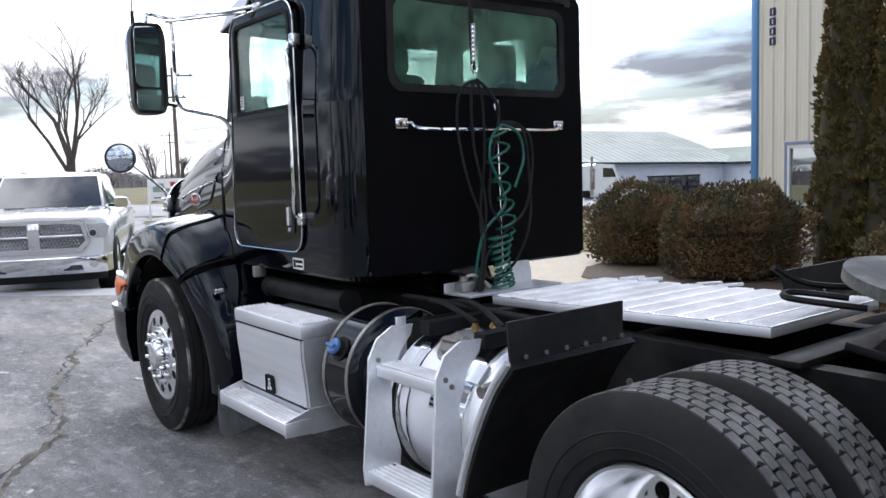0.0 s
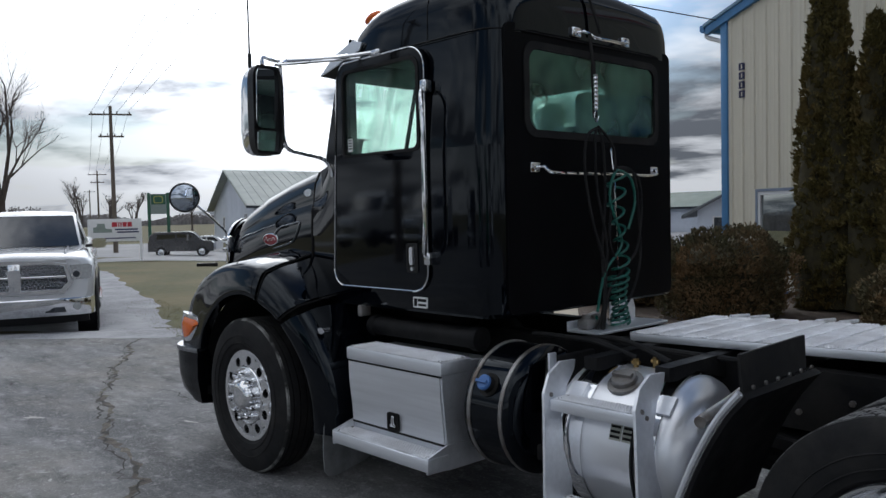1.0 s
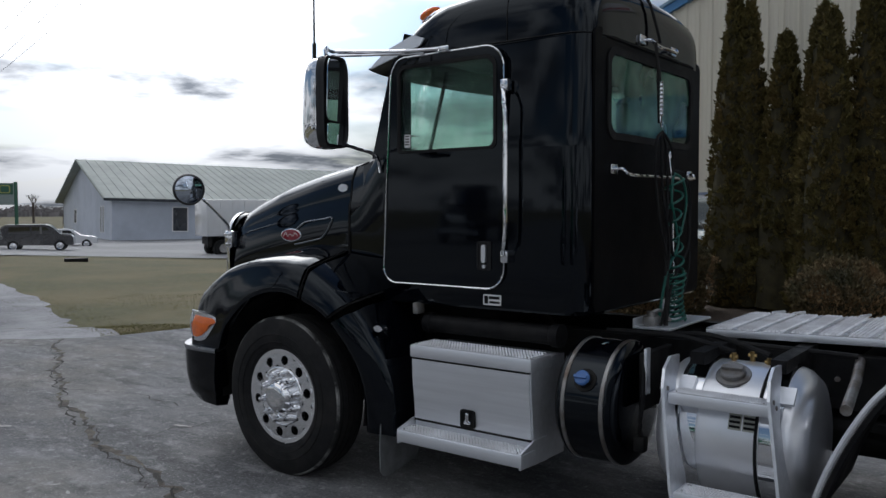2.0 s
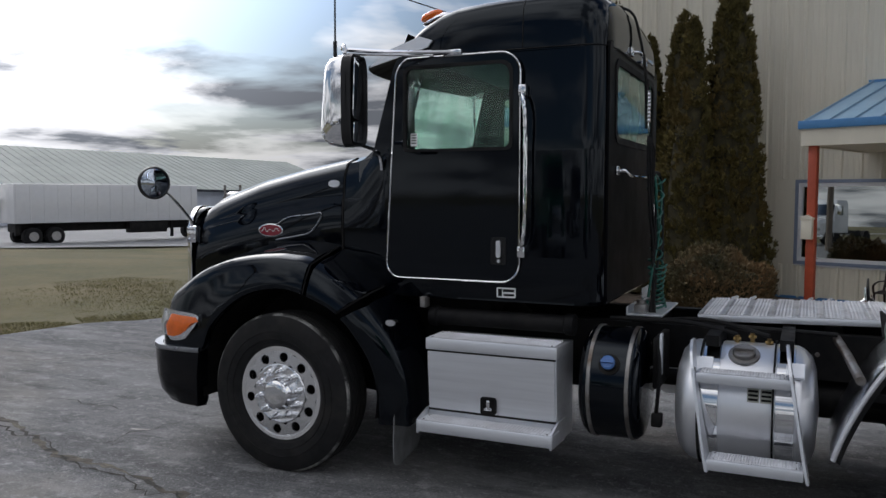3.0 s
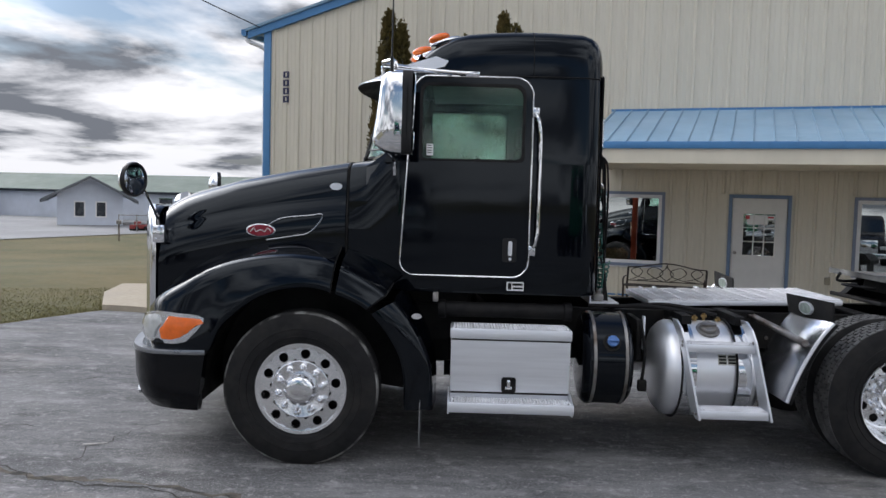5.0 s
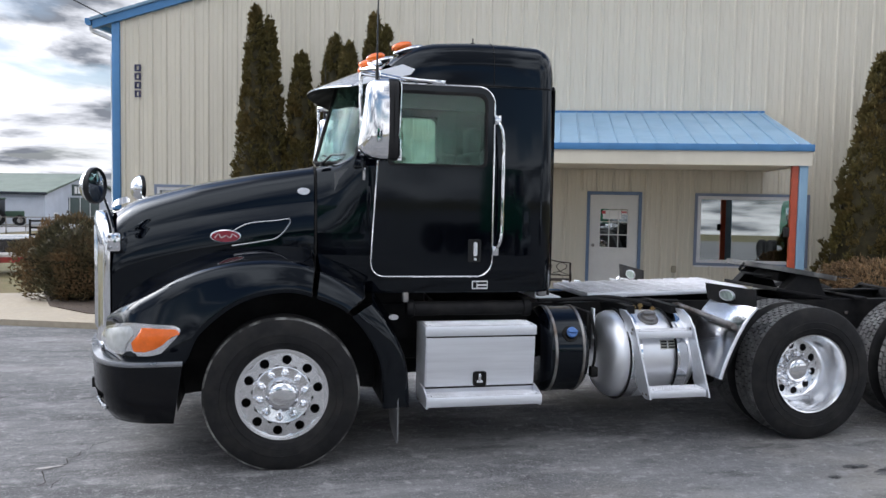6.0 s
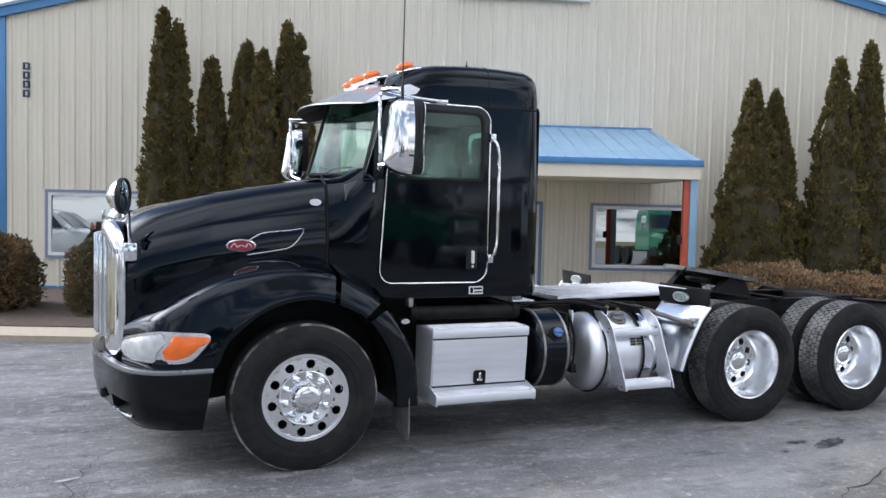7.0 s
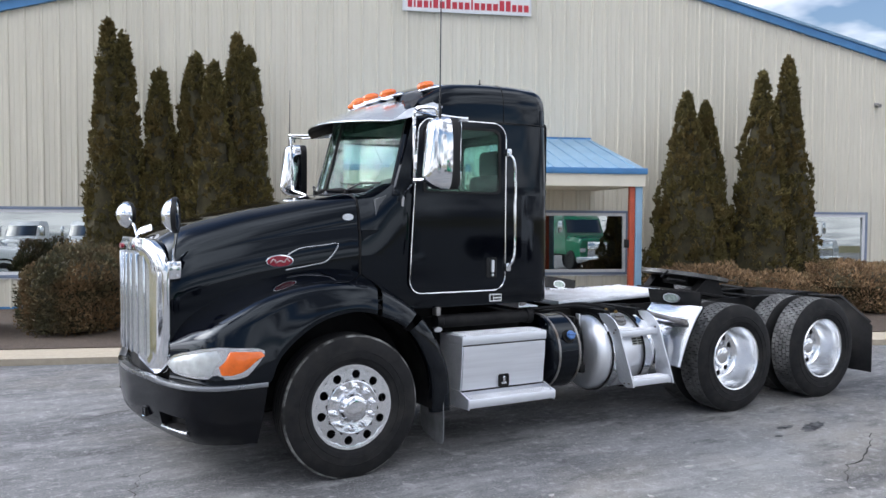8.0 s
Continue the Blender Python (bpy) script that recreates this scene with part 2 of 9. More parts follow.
M_BLUECAP = material("blue_plastic", (0.07, 0.17, 0.42), 0.35, 0.0, 0.1, 20)
M_GREENHOSE = material("green_hose", (0.006, 0.10, 0.075), 0.4, 0.0, 0.15, 20)
M_BRASS = material("brass", (0.33, 0.23, 0.10), 0.45, 1.0, 0.2, 30)
M_CABGLASS = glass("cab_glass", (0.84, 0.96, 0.91), 0.0, 0.025, 0.15)
M_DUSTYGLASS = glass("dusty_cab_glass", (0.80, 0.95, 0.89), 0.0, 0.025, 0.42)
M_WINGLASS = glass("window_glass", (0.3, 0.33, 0.34), 0.0, 0.42)
M_MIRROR = material("mirror", (0.8, 0.84, 0.88), 0.01, 1.0, 0.0, 5, rough_vary=0)
M_CONVEX = material("convex_mirror", (0.52, 0.58, 0.67), 0.01, 1.0, 0.0, 5, rough_vary=0)
M_INTERIOR = material("cab_lining", (0.10, 0.105, 0.11), 0.8, 0.0, 0.15, 10, 0.1, 50)
M_SEAT = material("seat_cloth", (0.035, 0.035, 0.04), 0.9, 0.0, 0.3, 30, 0.2, 120)

M_SIDING = material("cream_siding", (0.66, 0.62, 0.52), 0.45, 0.0, 0.05, 3, 0.03, 40, second=(0.56, 0.53, 0.44), second_scale=0.5, second_at=(0.5, 0.8), stretch=(1, 1, 0.25))
M_BLUE = material("blue_trim", (0.06, 0.20, 0.42), 0.38, 0.0, 0.1, 4, 0.02, 60)
M_BLUEROOF = material("blue_roof_metal", (0.17, 0.29, 0.41), 0.38, 0.0, 0.08, 2, 0.02, 40, second=(0.21, 0.34, 0.46), second_scale=1.2)
M_TRIMGREY = material("blue_grey_trim", (0.13, 0.20, 0.32), 0.45, 0.0, 0.1, 6)
M_POST = material("rust_post", (0.36, 0.06, 0.025), 0.5, 0.0, 0.15, 8, 0.05, 50)
M_DOOR = material("white_door", (0.68, 0.68, 0.67), 0.45, 0.0, 0.04, 6)
M_VINYL = material("white_vinyl", (0.72, 0.73, 0.75), 0.4, 0.0, 0.05, 8)
M_IRON = material("wrought_iron", (0.03, 0.02, 0.016), 0.5, 0.5, 0.3, 30, 0.1, 80)
M_DARKROOM = material("dark_room", (0.05, 0.05, 0.055), 0.9, 0.0, 0.2, 3)

M_ASPHALT = asphalt()
M_CRACK = material("crack_dirt", (0.028, 0.026, 0.022), 0.95, 0.0, 0.4, 30, 0.5, 60)
M_CRUMB = material("crumbled_edge", (0.12, 0.105, 0.082), 0.95, 0.0, 0.5, 40, 0.8, 70, second=(0.035, 0.033, 0.03), second_scale=5, second_at=(0.45, 0.6))
M_OIL = material("oil_stain", (0.03, 0.03, 0.031), 0.6, 0.0, 0.4, 20, 0.4, 80, second=(0.13, 0.13, 0.13), second_scale=9, second_at=(0.45, 0.6), spec=0.3)
M_CHALK = material("bleached_patch", (0.36, 0.35, 0.33), 0.8, 0.0, 0.3, 20, 0.3, 60)
M_CONCRETE = material("tan_concrete", (0.37, 0.32, 0.245), 0.85, 0.0, 0.12, 12, 0.3, 60, second=(0.34, 0.30, 0.24), second_scale=0.8)
M_GRAVEL = material("gravel", (0.25, 0.25, 0.26), 0.9, 0.0, 0.45, 22, 0.8, 45, second=(0.36, 0.36, 0.37), second_scale=0.9)
M_ROAD = material("road_surface", (0.22, 0.22, 0.224), 0.8, 0.0, 0.12, 6, 0.2, 40, second=(0.28, 0.28, 0.28), second_scale=0.15)
M_GRASS = material("dormant_lawn", (0.076, 0.073, 0.021), 0.95, 0.0, 0.35, 9, 0.8, 30, second=(0.128, 0.100, 0.036), second_scale=0.22, second_at=(0.4, 0.62))
M_BLADE = material("grass_blades", (0.14, 0.126, 0.043), 0.9, 0.0, 0.3, 5, island=0.35)
M_MULCH = material("mulch", (0.06, 0.042, 0.03), 0.95, 0.0, 0.45, 25, 0.8, 40)

# crown cores: the dark tone stands for shade inside the foliage
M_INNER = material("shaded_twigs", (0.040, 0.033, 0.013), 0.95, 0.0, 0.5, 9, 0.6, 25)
M_CEDAR = material("arborvitae_foliage", (0.094, 0.076, 0.018), 0.85, 0.0, 0.3, 2.5, island=0.28, second=(0.120, 0.078, 0.018), second_scale=1.6, second_at=(0.45, 0.7))
M_YEWMIX = material("browning_yew_foliage", (0.060, 0.056, 0.024), 0.85, 0.0, 0.3, 3, island=0.45, second=(0.165, 0.10, 0.044), second_scale=1.2, second_at=(0.40, 0.60))
M_YEWBROWN = material("rusty_yew_foliage", (0.23, 0.145, 0.075), 0.85, 0.0, 0.3, 3, island=0.45, second=(0.085, 0.078, 0.036), second_scale=1.2, second_at=(0.5, 0.7))
M_BARK = material("bark", (0.10, 0.08, 0.062), 0.9, 0.0, 0.3, 14, 0.6, 30)
M_TWIG = material("bare_twigs", (0.10, 0.08, 0.07), 0.9, 0.0, 0.2, 5)
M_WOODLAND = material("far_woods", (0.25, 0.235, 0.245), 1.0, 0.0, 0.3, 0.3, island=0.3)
M_POLE = material("weathered_pole", (0.16, 0.13, 0.105), 0.85, 0.0, 0.25, 6, 0.3, 40, stretch=(1, 1, 0.2))
M_WIRE = material("wire", (0.03, 0.03, 0.03), 0.6)
M_WHITEWALL = material("white_metal_wall", (0.56, 0.60, 0.68), 0.55, 0.0, 0.05, 1.5, 0.03, 20, second=(0.48, 0.52, 0.59), second_scale=0.3)
M_PALEROOF = material("pale_metal_roof", (0.33, 0.36, 0.335), 0.7, 0.0, 0.06, 1.0, 0.02, 20, second=(0.28, 0.31, 0.285), second_scale=0.2, spec=0.3)
M_BARNDOOR = material("dark_green_sheet", (0.05, 0.075, 0.07), 0.6, 0.0, 0.1, 2.0)
M_HOUSEWALL = material("white_house_siding", (0.62, 0.66, 0.74), 0.6, 0.0, 0.05, 1.5, 0.03, 20)
M_GREYROOF = material("grey_shingles", (0.11, 0.12, 0.13), 0.8, 0.0, 0.15, 3.0)
M_GREENROOF = material("green_metal_roof", (0.17, 0.205, 0.175), 0.75, 0.0, 0.10, 1.0, second=(0.14, 0.175, 0.15), second_scale=0.2, spec=0.3)
M_DARK = material("dark_opening", (0.03, 0.035, 0.045), 0.25, 0.0, 0.2, 3)
M_WHITECAR = material("white_car_paint", (0.68, 0.69, 0.71), 0.14, 0.0, 0.03, 4, coat=0.5, rough_vary=0.03)
M_AUTOGLASS = material("dark_car_glass", (0.006, 0.008, 0.010), 0.02, 0.0, 0.1, 3, rough_vary=0.01, spec=1.0, coat=1.0)
M_SCUFF = material("scuffed_rubber", (0.22, 0.22, 0.21), 0.9, 0.0, 0.3, 30, 0.2, 90, second=(0.012, 0.012, 0.012), second_scale=5, second_at=(0.42, 0.56))
M_DARKCAR = material("dark_car_paint", (0.02, 0.02, 0.024), 0.15, 0.0, 0.1, 4, coat=0.5)
M_TRUCKGREEN = material("green_truck_paint", (0.01, 0.12, 0.06), 0.15, 0.0, 0.1, 4, coat=0.5)
M_SIGNGREEN = material("green_sign", (0.03, 0.11, 0.065), 0.45, 0.0, 0.1, 6)
M_SIGNYELLOW = material("yellow_sign", (0.35, 0.36, 0.10), 0.45)
M_SIGNRED = material("red_sign_bars", (0.5, 0.03, 0.05), 0.5, 0.0, 0.1, 10)
M_NAVY = material("navy_bars", (0.03, 0.035, 0.10), 0.5, 0.0, 0.1, 10)
M_RUST = material("rusty_red", (0.24, 0.03, 0.025), 0.6, 0.0, 0.3, 8)
M_MACHINE = material("green_machine", (0.035, 0.075, 0.045), 0.6, 0.0, 0.2, 8)

# ---- mesh helpers ----
def finish(bm, sharp=0.6):
    bmesh.ops.recalc_face_normals(bm, faces=bm.faces)
    for f in bm.faces:
        f.smooth = True
    for e in bm.edges:
        if len(e.link_faces) == 2 and e.calc_face_angle(0) > sharp:
            e.smooth = False


def mesh_of(name, bm, mat, sharp=0.6):
    finish(bm, sharp)
    me = bpy.data.meshes.new(name)
    bm.to_mesh(me)
    bm.free()
    me.materials.append(mat)
    return me


def thing(name, label, category, m=None, group="", kind=""):
    ob = new(name)
    if m is not None:
        ob.matrix_world = m
    return tagged(ob, label, category, group, kind)


def part(name, bm, mat, parent, label="", sharp=0.6):
    ob = new(name, mesh_of(name, bm, mat, sharp))
    ob.parent = parent
    return tagged(ob, label)


def share(ob, m=None, parent=None):
    """The same mesh once more, as a further part."""
    o = new(ob.name.split(".")[0], ob.data)
    o.parent = parent or ob.parent
    if m is not None:
        o.matrix_basis = m
    if "label" in ob:
        o["label"] = ob["label"]
    return o


def structure(name, bm, mat, label, category, m=None, sharp=0.6):
    ob = new(name, mesh_of(name, bm, mat, sharp))
    if m is not None:
        ob.matrix_world = m
    return tagged(ob, label, category, kind="structure")


def B():
    return bmesh.new()


def box(bm, x0, x1, y0, y1, z0, z1, bevel=0.0, seg=2, m=None):
    r = bmesh.ops.create_cube(bm, size=1.0)
    vs = r["verts"]
    bmesh.ops.transform(bm, matrix=Matrix.Translation(((x0 + x1) / 2, (y0 + y1) / 2, (z0 + z1) / 2)) @ Matrix.Diagonal((x1 - x0, y1 - y0, z1 - z0, 1)), verts=vs)
    if bevel:
        es = list({e for v in vs for e in v.link_edges})
        out = bmesh.ops.bevel(bm, geom=es, offset=bevel, segments=seg, affect="EDGES", profile=0.5)
        vs = list({v for f in out["faces"] for v in f.verts} | {v for v in vs if v.is_valid})
    if m is not None:
        bmesh.ops.transform(bm, matrix=m, verts=[v for v in vs if v.is_valid])
    return bm


def loft(bm, rings, close=True, cap=True):
    """Faces between rings of equal count."""
    rows = [[bm.verts.new(p) for p in r] for r in rings]
    n = len(rows[0])
    for a, b in zip(rows, rows[1:]):
        for i in range(n if close else n - 1):
            j = (i + 1) % n
            bm.faces.new((a[i], a[j], b[j], b[i]))
    if cap and close:
        bm.faces.new(rows[0][::-1])
        bm.faces.new(rows[-1])
    return bm


def frame_of(d):
    d = Vector(d).normalized()
    side = d.cross((0, 0, 1))
    if side.length < 1e-3:
        side = Vector((1, 0, 0))
    side.normalize()
    return side, d.cross(side).normalized()


def tube(bm, pts, r, seg=8, cap=True):
    """A round bar through the points; r may be a list."""
    pts = [Vector(p) for p in pts]
    rings = []
    for i, p in enumerate(pts):
        d = pts[min(i + 1, len(pts) - 1)] - pts[max(i - 1, 0)]
        u, v = frame_of(d)
        rr = r[i] if isinstance(r, (list, tuple)) else r
        if i and (Vector(rings[-1][0]) - pts[i - 1]).dot(u) < 0:
            u, v = -u, -v
        rings.append([p + rr * (math.cos(6.28319 * k / seg) * u + math.sin(6.28319 * k / seg) * v) for k in range(seg)])
    return loft(bm, rings, True, cap)


def smooth_path(pts, steps=6):
    """Catmull-Rom through the points."""
    pts = [Vector(p) for p in pts]
    out = []
    for i in range(len(pts) - 1):
        p0, p1, p2, p3 = pts[max(i - 1, 0)], pts[i], pts[i + 1], pts[min(i + 2, len(pts) - 1)]
        for k in range(steps):
            t = k / steps
            out.append(0.5 * ((2 * p1) + (p2 - p0) * t + (2 * p0 - 5 * p1 + 4 * p2 - p3) * t * t + (3 * p1 - p0 - 3 * p2 + p3) * t ** 3))
    out.append(pts[-1])
    return out


def cyl(bm, p0, p1, r, seg=16, r2=None):
    return tube(bm, [p0, p1], [r, r if r2 is None else r2], seg)


def lathe(bm, profile, seg=48, axis="Y", at=(0, 0, 0), closed=False):
    """profile: (radius, place along the axis)."""
    rings = []
    for k in range(seg):
        a = 2 * math.pi * k / seg
        c, s = math.cos(a), math.sin(a)
        rings.append([bm.verts.new((at[0] + r * c, at[1] + h, at[2] + r * s) if axis == "Y" else (at[0] + h, at[1] + r * c, at[2] + r * s) if axis == "X"
                                   else (at[0] + r * c, at[1] + r * s, at[2] + h)) for r, h in profile])
    n = len(profile)
    for k in range(seg):
        a, b = rings[k], rings[(k + 1) % seg]
        for i in range(n if closed else n - 1):
            j = (i + 1) % n
            bm.faces.new((a[i], a[j], b[j], b[i]))
    return bm


def prism(bm, outline, axis, a, b):
    """A flat outline pushed from a to b along an axis; the outline's two numbers are the other axes in order."""
    def put(p, h):
        return {"X": (h, p[0], p[1]), "Y": (p[0], h, p[1]), "Z": (p[0], p[1], h)}[axis]
    return loft(bm, [[put(p, a) for p in outline], [put(p, b) for p in outline]])


def round_rect(x0, x1, z0, z1, r, n=5):
    """Corner points of a rounded rectangle; r: one radius or four (bottom-left, bottom-right, top-right, top-left)."""
    rs = r if isinstance(r, (list, tuple)) else (r,) * 4
    out = []
    for cx, cz, a0, q in ((x0 + rs[0], z0 + rs[0], 180, rs[0]), (x1 - rs[1], z0 + rs[1], 270, rs[1]), (x1 - rs[2], z1 - rs[2], 0, rs[2]), (x0 + rs[3], z1 - rs[3], 90, rs[3])):
        for k in range(n + 1):
            a = radians(a0 + 90 * k / n)
            out.append((cx + q * math.cos(a), cz + q * math.sin(a)))
    return out


def ring_frame(bm, inner, outer, axis, a, b):
    """A frame between two outlines of equal count, from a to b along the axis."""
    def put(p, h):
        return {"X": (h, p[0], p[1]), "Y": (p[0], h, p[1]), "Z": (p[0], p[1], h)}[axis]
    n = len(inner)
    v = [[bm.verts.new(put(p, h)) for p in o] for o, h in ((outer, a), (inner, a), (inner, b), (outer, b))]
    for k in range(4):
        for i in range(n):
            j = (i + 1) % n
            bm.faces.new((v[k][i], v[k][j], v[(k + 1) % 4][j], v[(k + 1) % 4][i]))
    return bm


def wall_with_holes(bm, x0, x1, z0, z1, y0, y1, holes):
    """An upright wall slab between x0 and x1 with rectangular openings (xa, xb, za, zb) right through it."""
    xs = sorted({x0, x1, *(h[0] for h in holes), *(h[1] for h in holes)})
    zs = sorted({z0, z1, *(h[2] for h in holes), *(h[3] for h in holes)})

    def solid(i, j):
        if not (0 <= i < len(xs) - 1 and 0 <= j < len(zs) - 1):
            return False
        cx, cz = (xs[i] + xs[i + 1]) / 2, (zs[j] + zs[j + 1]) / 2
        return not any(h[0] < cx < h[1] and h[2] < cz < h[3] for h in holes)
    made = {}

    def vert(x, y, z):
        key = (x, y, z)
        if key not in made:
            made[key] = bm.verts.new(key)
        return made[key]
    for i in range(len(xs) - 1):
        for j in range(len(zs) - 1):
            if not solid(i, j):
                continue
            xa, xb, za, zb = xs[i], xs[i + 1], zs[j], zs[j + 1]
            for y in (y0, y1):
                bm.faces.new((vert(xa, y, za), vert(xb, y, za), vert(xb, y, zb), vert(xa, y, zb)))
            for di, dj, p, q in ((-1, 0, (xa, za), (xa, zb)), (1, 0, (xb, za), (xb, zb)), (0, -1, (xa, za), (xb, za)), (0, 1, (xa, zb), (xb, zb))):
                if not solid(i + di, j + dj):
                    bm.faces.new((vert(p[0], y0, p[1]), vert(q[0], y0, q[1]), vert(q[0], y1, q[1]), vert(p[0], y1, p[1])))
    return bm


def lerp_at(keys, x):
    """Smooth value from (place, value) pairs."""
    if x <= keys[0][0]:
        return keys[0][1]
    for (a, p), (b, q) in zip(keys, keys[1:]):
        if x <= b:
            t = (x - a) / (b - a)
            return p + (q - p) * t
    return keys[-1][1]


def smoothstep(u):
    u = min(1.0, max(0.0, u))
    return u * u * (3 - 2 * u)


def teeth(bm, x0, x1, y0, y1, z, nx, ny, r=0.007, h=0.006):
    """Rows of raised grip studs on a tread."""
    for i in range(nx):
        for j in range(ny):
            x, y = x0 + (x1 - x0) * (i + 0.5) / nx, y0 + (y1 - y0) * (j + 0.5) / ny
            low = [bm.verts.new((x + r * c, y + r * s, z)) for c, s in ((1, 0), (0, 1), (-1, 0), (0, -1))]
            top = [bm.verts.new((x + r * 0.55 * c, y + r * 0.55 * s, z + h)) for c, s in ((1, 0), (0, 1), (-1, 0), (0, -1))]
            for k in range(4):
                bm.faces.new((low[k], low[(k + 1) % 4], top[(k + 1) % 4], top[k]))
    return bm

# ---- ground ----
TURN_B = -20.3                      # the building stands turned against the truck
FRAME_B = pose(0, 0, 0, 0, 0, TURN_B)


def in_b(x, y, z=0.0):
    return FRAME_B @ Vector((x, y, z))


def ground_z(x, y):
    """Level under the truck and the building, a little lower past the lot's edge, lower still towards the road."""
    beyond = (x + 8.6) * -0.814 + (y - 0.4) * 0.581
    near = 1 - smoothstep((y - 4) / 4) * smoothstep((x + 14) / 6)
    return -0.28 * smoothstep(beyond / 3.2) * near - 0.9 * smoothstep((y - 10) / 22.0)


def axis_steps(lo, hi):
    out, v = {0.0}, 0.0
    for s, end in ((1, hi), (-1, lo)):
        v, d = 0.0, 1.5
        while abs(v) < abs(end):
            v += s * d
            out.add(v)
            if abs(v) > 60:
                d *= 1.25
    return sorted(out)


bm = B()
xs, ys = axis_steps(-1500, 1200), axis_steps(-1200, 1500)
vg = [[bm.verts.new((x, y, ground_z(x, y) - 0.02)) for y in ys] for x in xs]
for i in range(len(xs) - 1):
    for j in range(len(ys) - 1):
        bm.faces.new((vg[i][j], vg[i + 1][j], vg[i + 1][j + 1], vg[i][j + 1]))
structure("ground", bm, M_GRASS, "dormant tan and green lawn reaching to the horizon", "ground")


def sheet(name, outline, mat, label, category, lift, step=0.0, drop=0.06):
    """A paved area with an edge of its own depth, lying on the ground."""
    bm = B()
    top = [bm.verts.new((x, y, lift)) for x, y in outline]
    low = [bm.verts.new((x, y, lift - drop)) for x, y in outline]
    bm.faces.new(top)
    for i in range(len(top)):
        j = (i + 1) % len(top)
        bm.faces.new((top[i], top[j], low[j], low[i]))
    if step:
        bmesh.ops.triangulate(bm, faces=bm.faces[:])
    return structure(name, bm, mat, label, category)


def ragged(pts, amp, step, seed):
    rnd = random.Random(seed)
    out = []
    for a, b in zip(pts, pts[1:]):
        a, b = Vector((*a, 0)), Vector((*b, 0))
        n = max(1, int((b - a).length / step))
        for k in range(n):
            p = a.lerp(b, k / n)
            out.append((p.x + rnd.uniform(-amp, amp), p.y + rnd.uniform(-amp, amp)))
    out.append(pts[-1])
    return out


LOT_C = [in_b(-6.45, 4.95), in_b(-5.4, 5.12), in_b(34, 5.12)]
west = ragged([(-9.6, -1.0), (-8.6, 0.4), (-6.5, 2.33), (-6.15, 3.9), (-5.1, 5.3), (LOT_C[0].x, LOT_C[0].y)], 0.05, 0.35, 3)
lot = west + [(LOT_C[1].x, LOT_C[1].y), (LOT_C[2].x, LOT_C[2].y), (90, -120), (-60, -120), (-41, -45)]
pavement = sheet("pavement", lot, M_ASPHALT, "worn grey asphalt lot with cracks and pale stains", "pavement", 0.0)


def ribbon(name, a, b, mat, label, category, lift):
    """A strip between two edges, laid on the ground."""
    bm = B()
    n = 70
    rows_ = []
    for k in range(n + 1):
        ends = []
        for line in (a, b):
            u = k / n * (len(line) - 1)
            i = min(len(line) - 2, int(u))
            ends.append(Vector((*line[i], 0)).lerp(Vector((*line[i + 1], 0)), u - i))
        rows_.append([bm.verts.new((p.x, p.y, ground_z(p.x, p.y) + lift)) for p in [ends[0].lerp(ends[1], q / 8) for q in range(9)]])
    for r0, r1 in zip(rows_, rows_[1:]):
        for q in range(8):
            bm.faces.new((r0[q], r0[q + 1], r1[q + 1], r1[q]))
    return structure(name, bm, mat, label, category)


gravel_edge = ragged([(-6.2, 2.5), (-10.0, 3.95), (-16.2, 6.05), (-20.5, 7.2), (-26.8, 9.0), (-33.4, 10.3), (-41.0, 12.9)], 0.14, 0.5, 5)
left_edge = ragged([(-9.4, -1.2), (-14.0, -2.0), (-20, -1.5), (-28, 0.5), (-36.8, 2.0), (-44.0, 2.6)], 0.12, 0.6, 6)
ribbon("gravel_drive", gravel_edge, left_edge, M_GRAVEL, "pale grey gravel drive to the road", "driveway", -0.006)

# the road runs along the building's side, beyond the lawn
def strip_b(name, x0, x1, y0, y1, mat, label, category, lift, n=60):
    bm = B()
    rows_ = []
    for k in range(n + 1):
        y = y0 + (y1 - y0) * k / n
        row = []
        for x in (x0, x1):
            p = in_b(x, y)
            row.append(bm.verts.new((p.x, p.y, ground_z(p.x, p.y) + lift)))
        rows_.append(row)
    for a, b in zip(rows_, rows_[1:]):
        bm.faces.new((a[0], a[1], b[1], b[0]))
    return structure(name, bm, mat, label, category)


strip_b("road", -44.5, -38.0, -260, 300, M_ROAD, "pale grey country road beyond the lawn", "road", 0.03)
strip_b("far_lot", -100, -44.4, -12, 62, M_ROAD, "pale gravel yard across the road", "yard", 0.015)

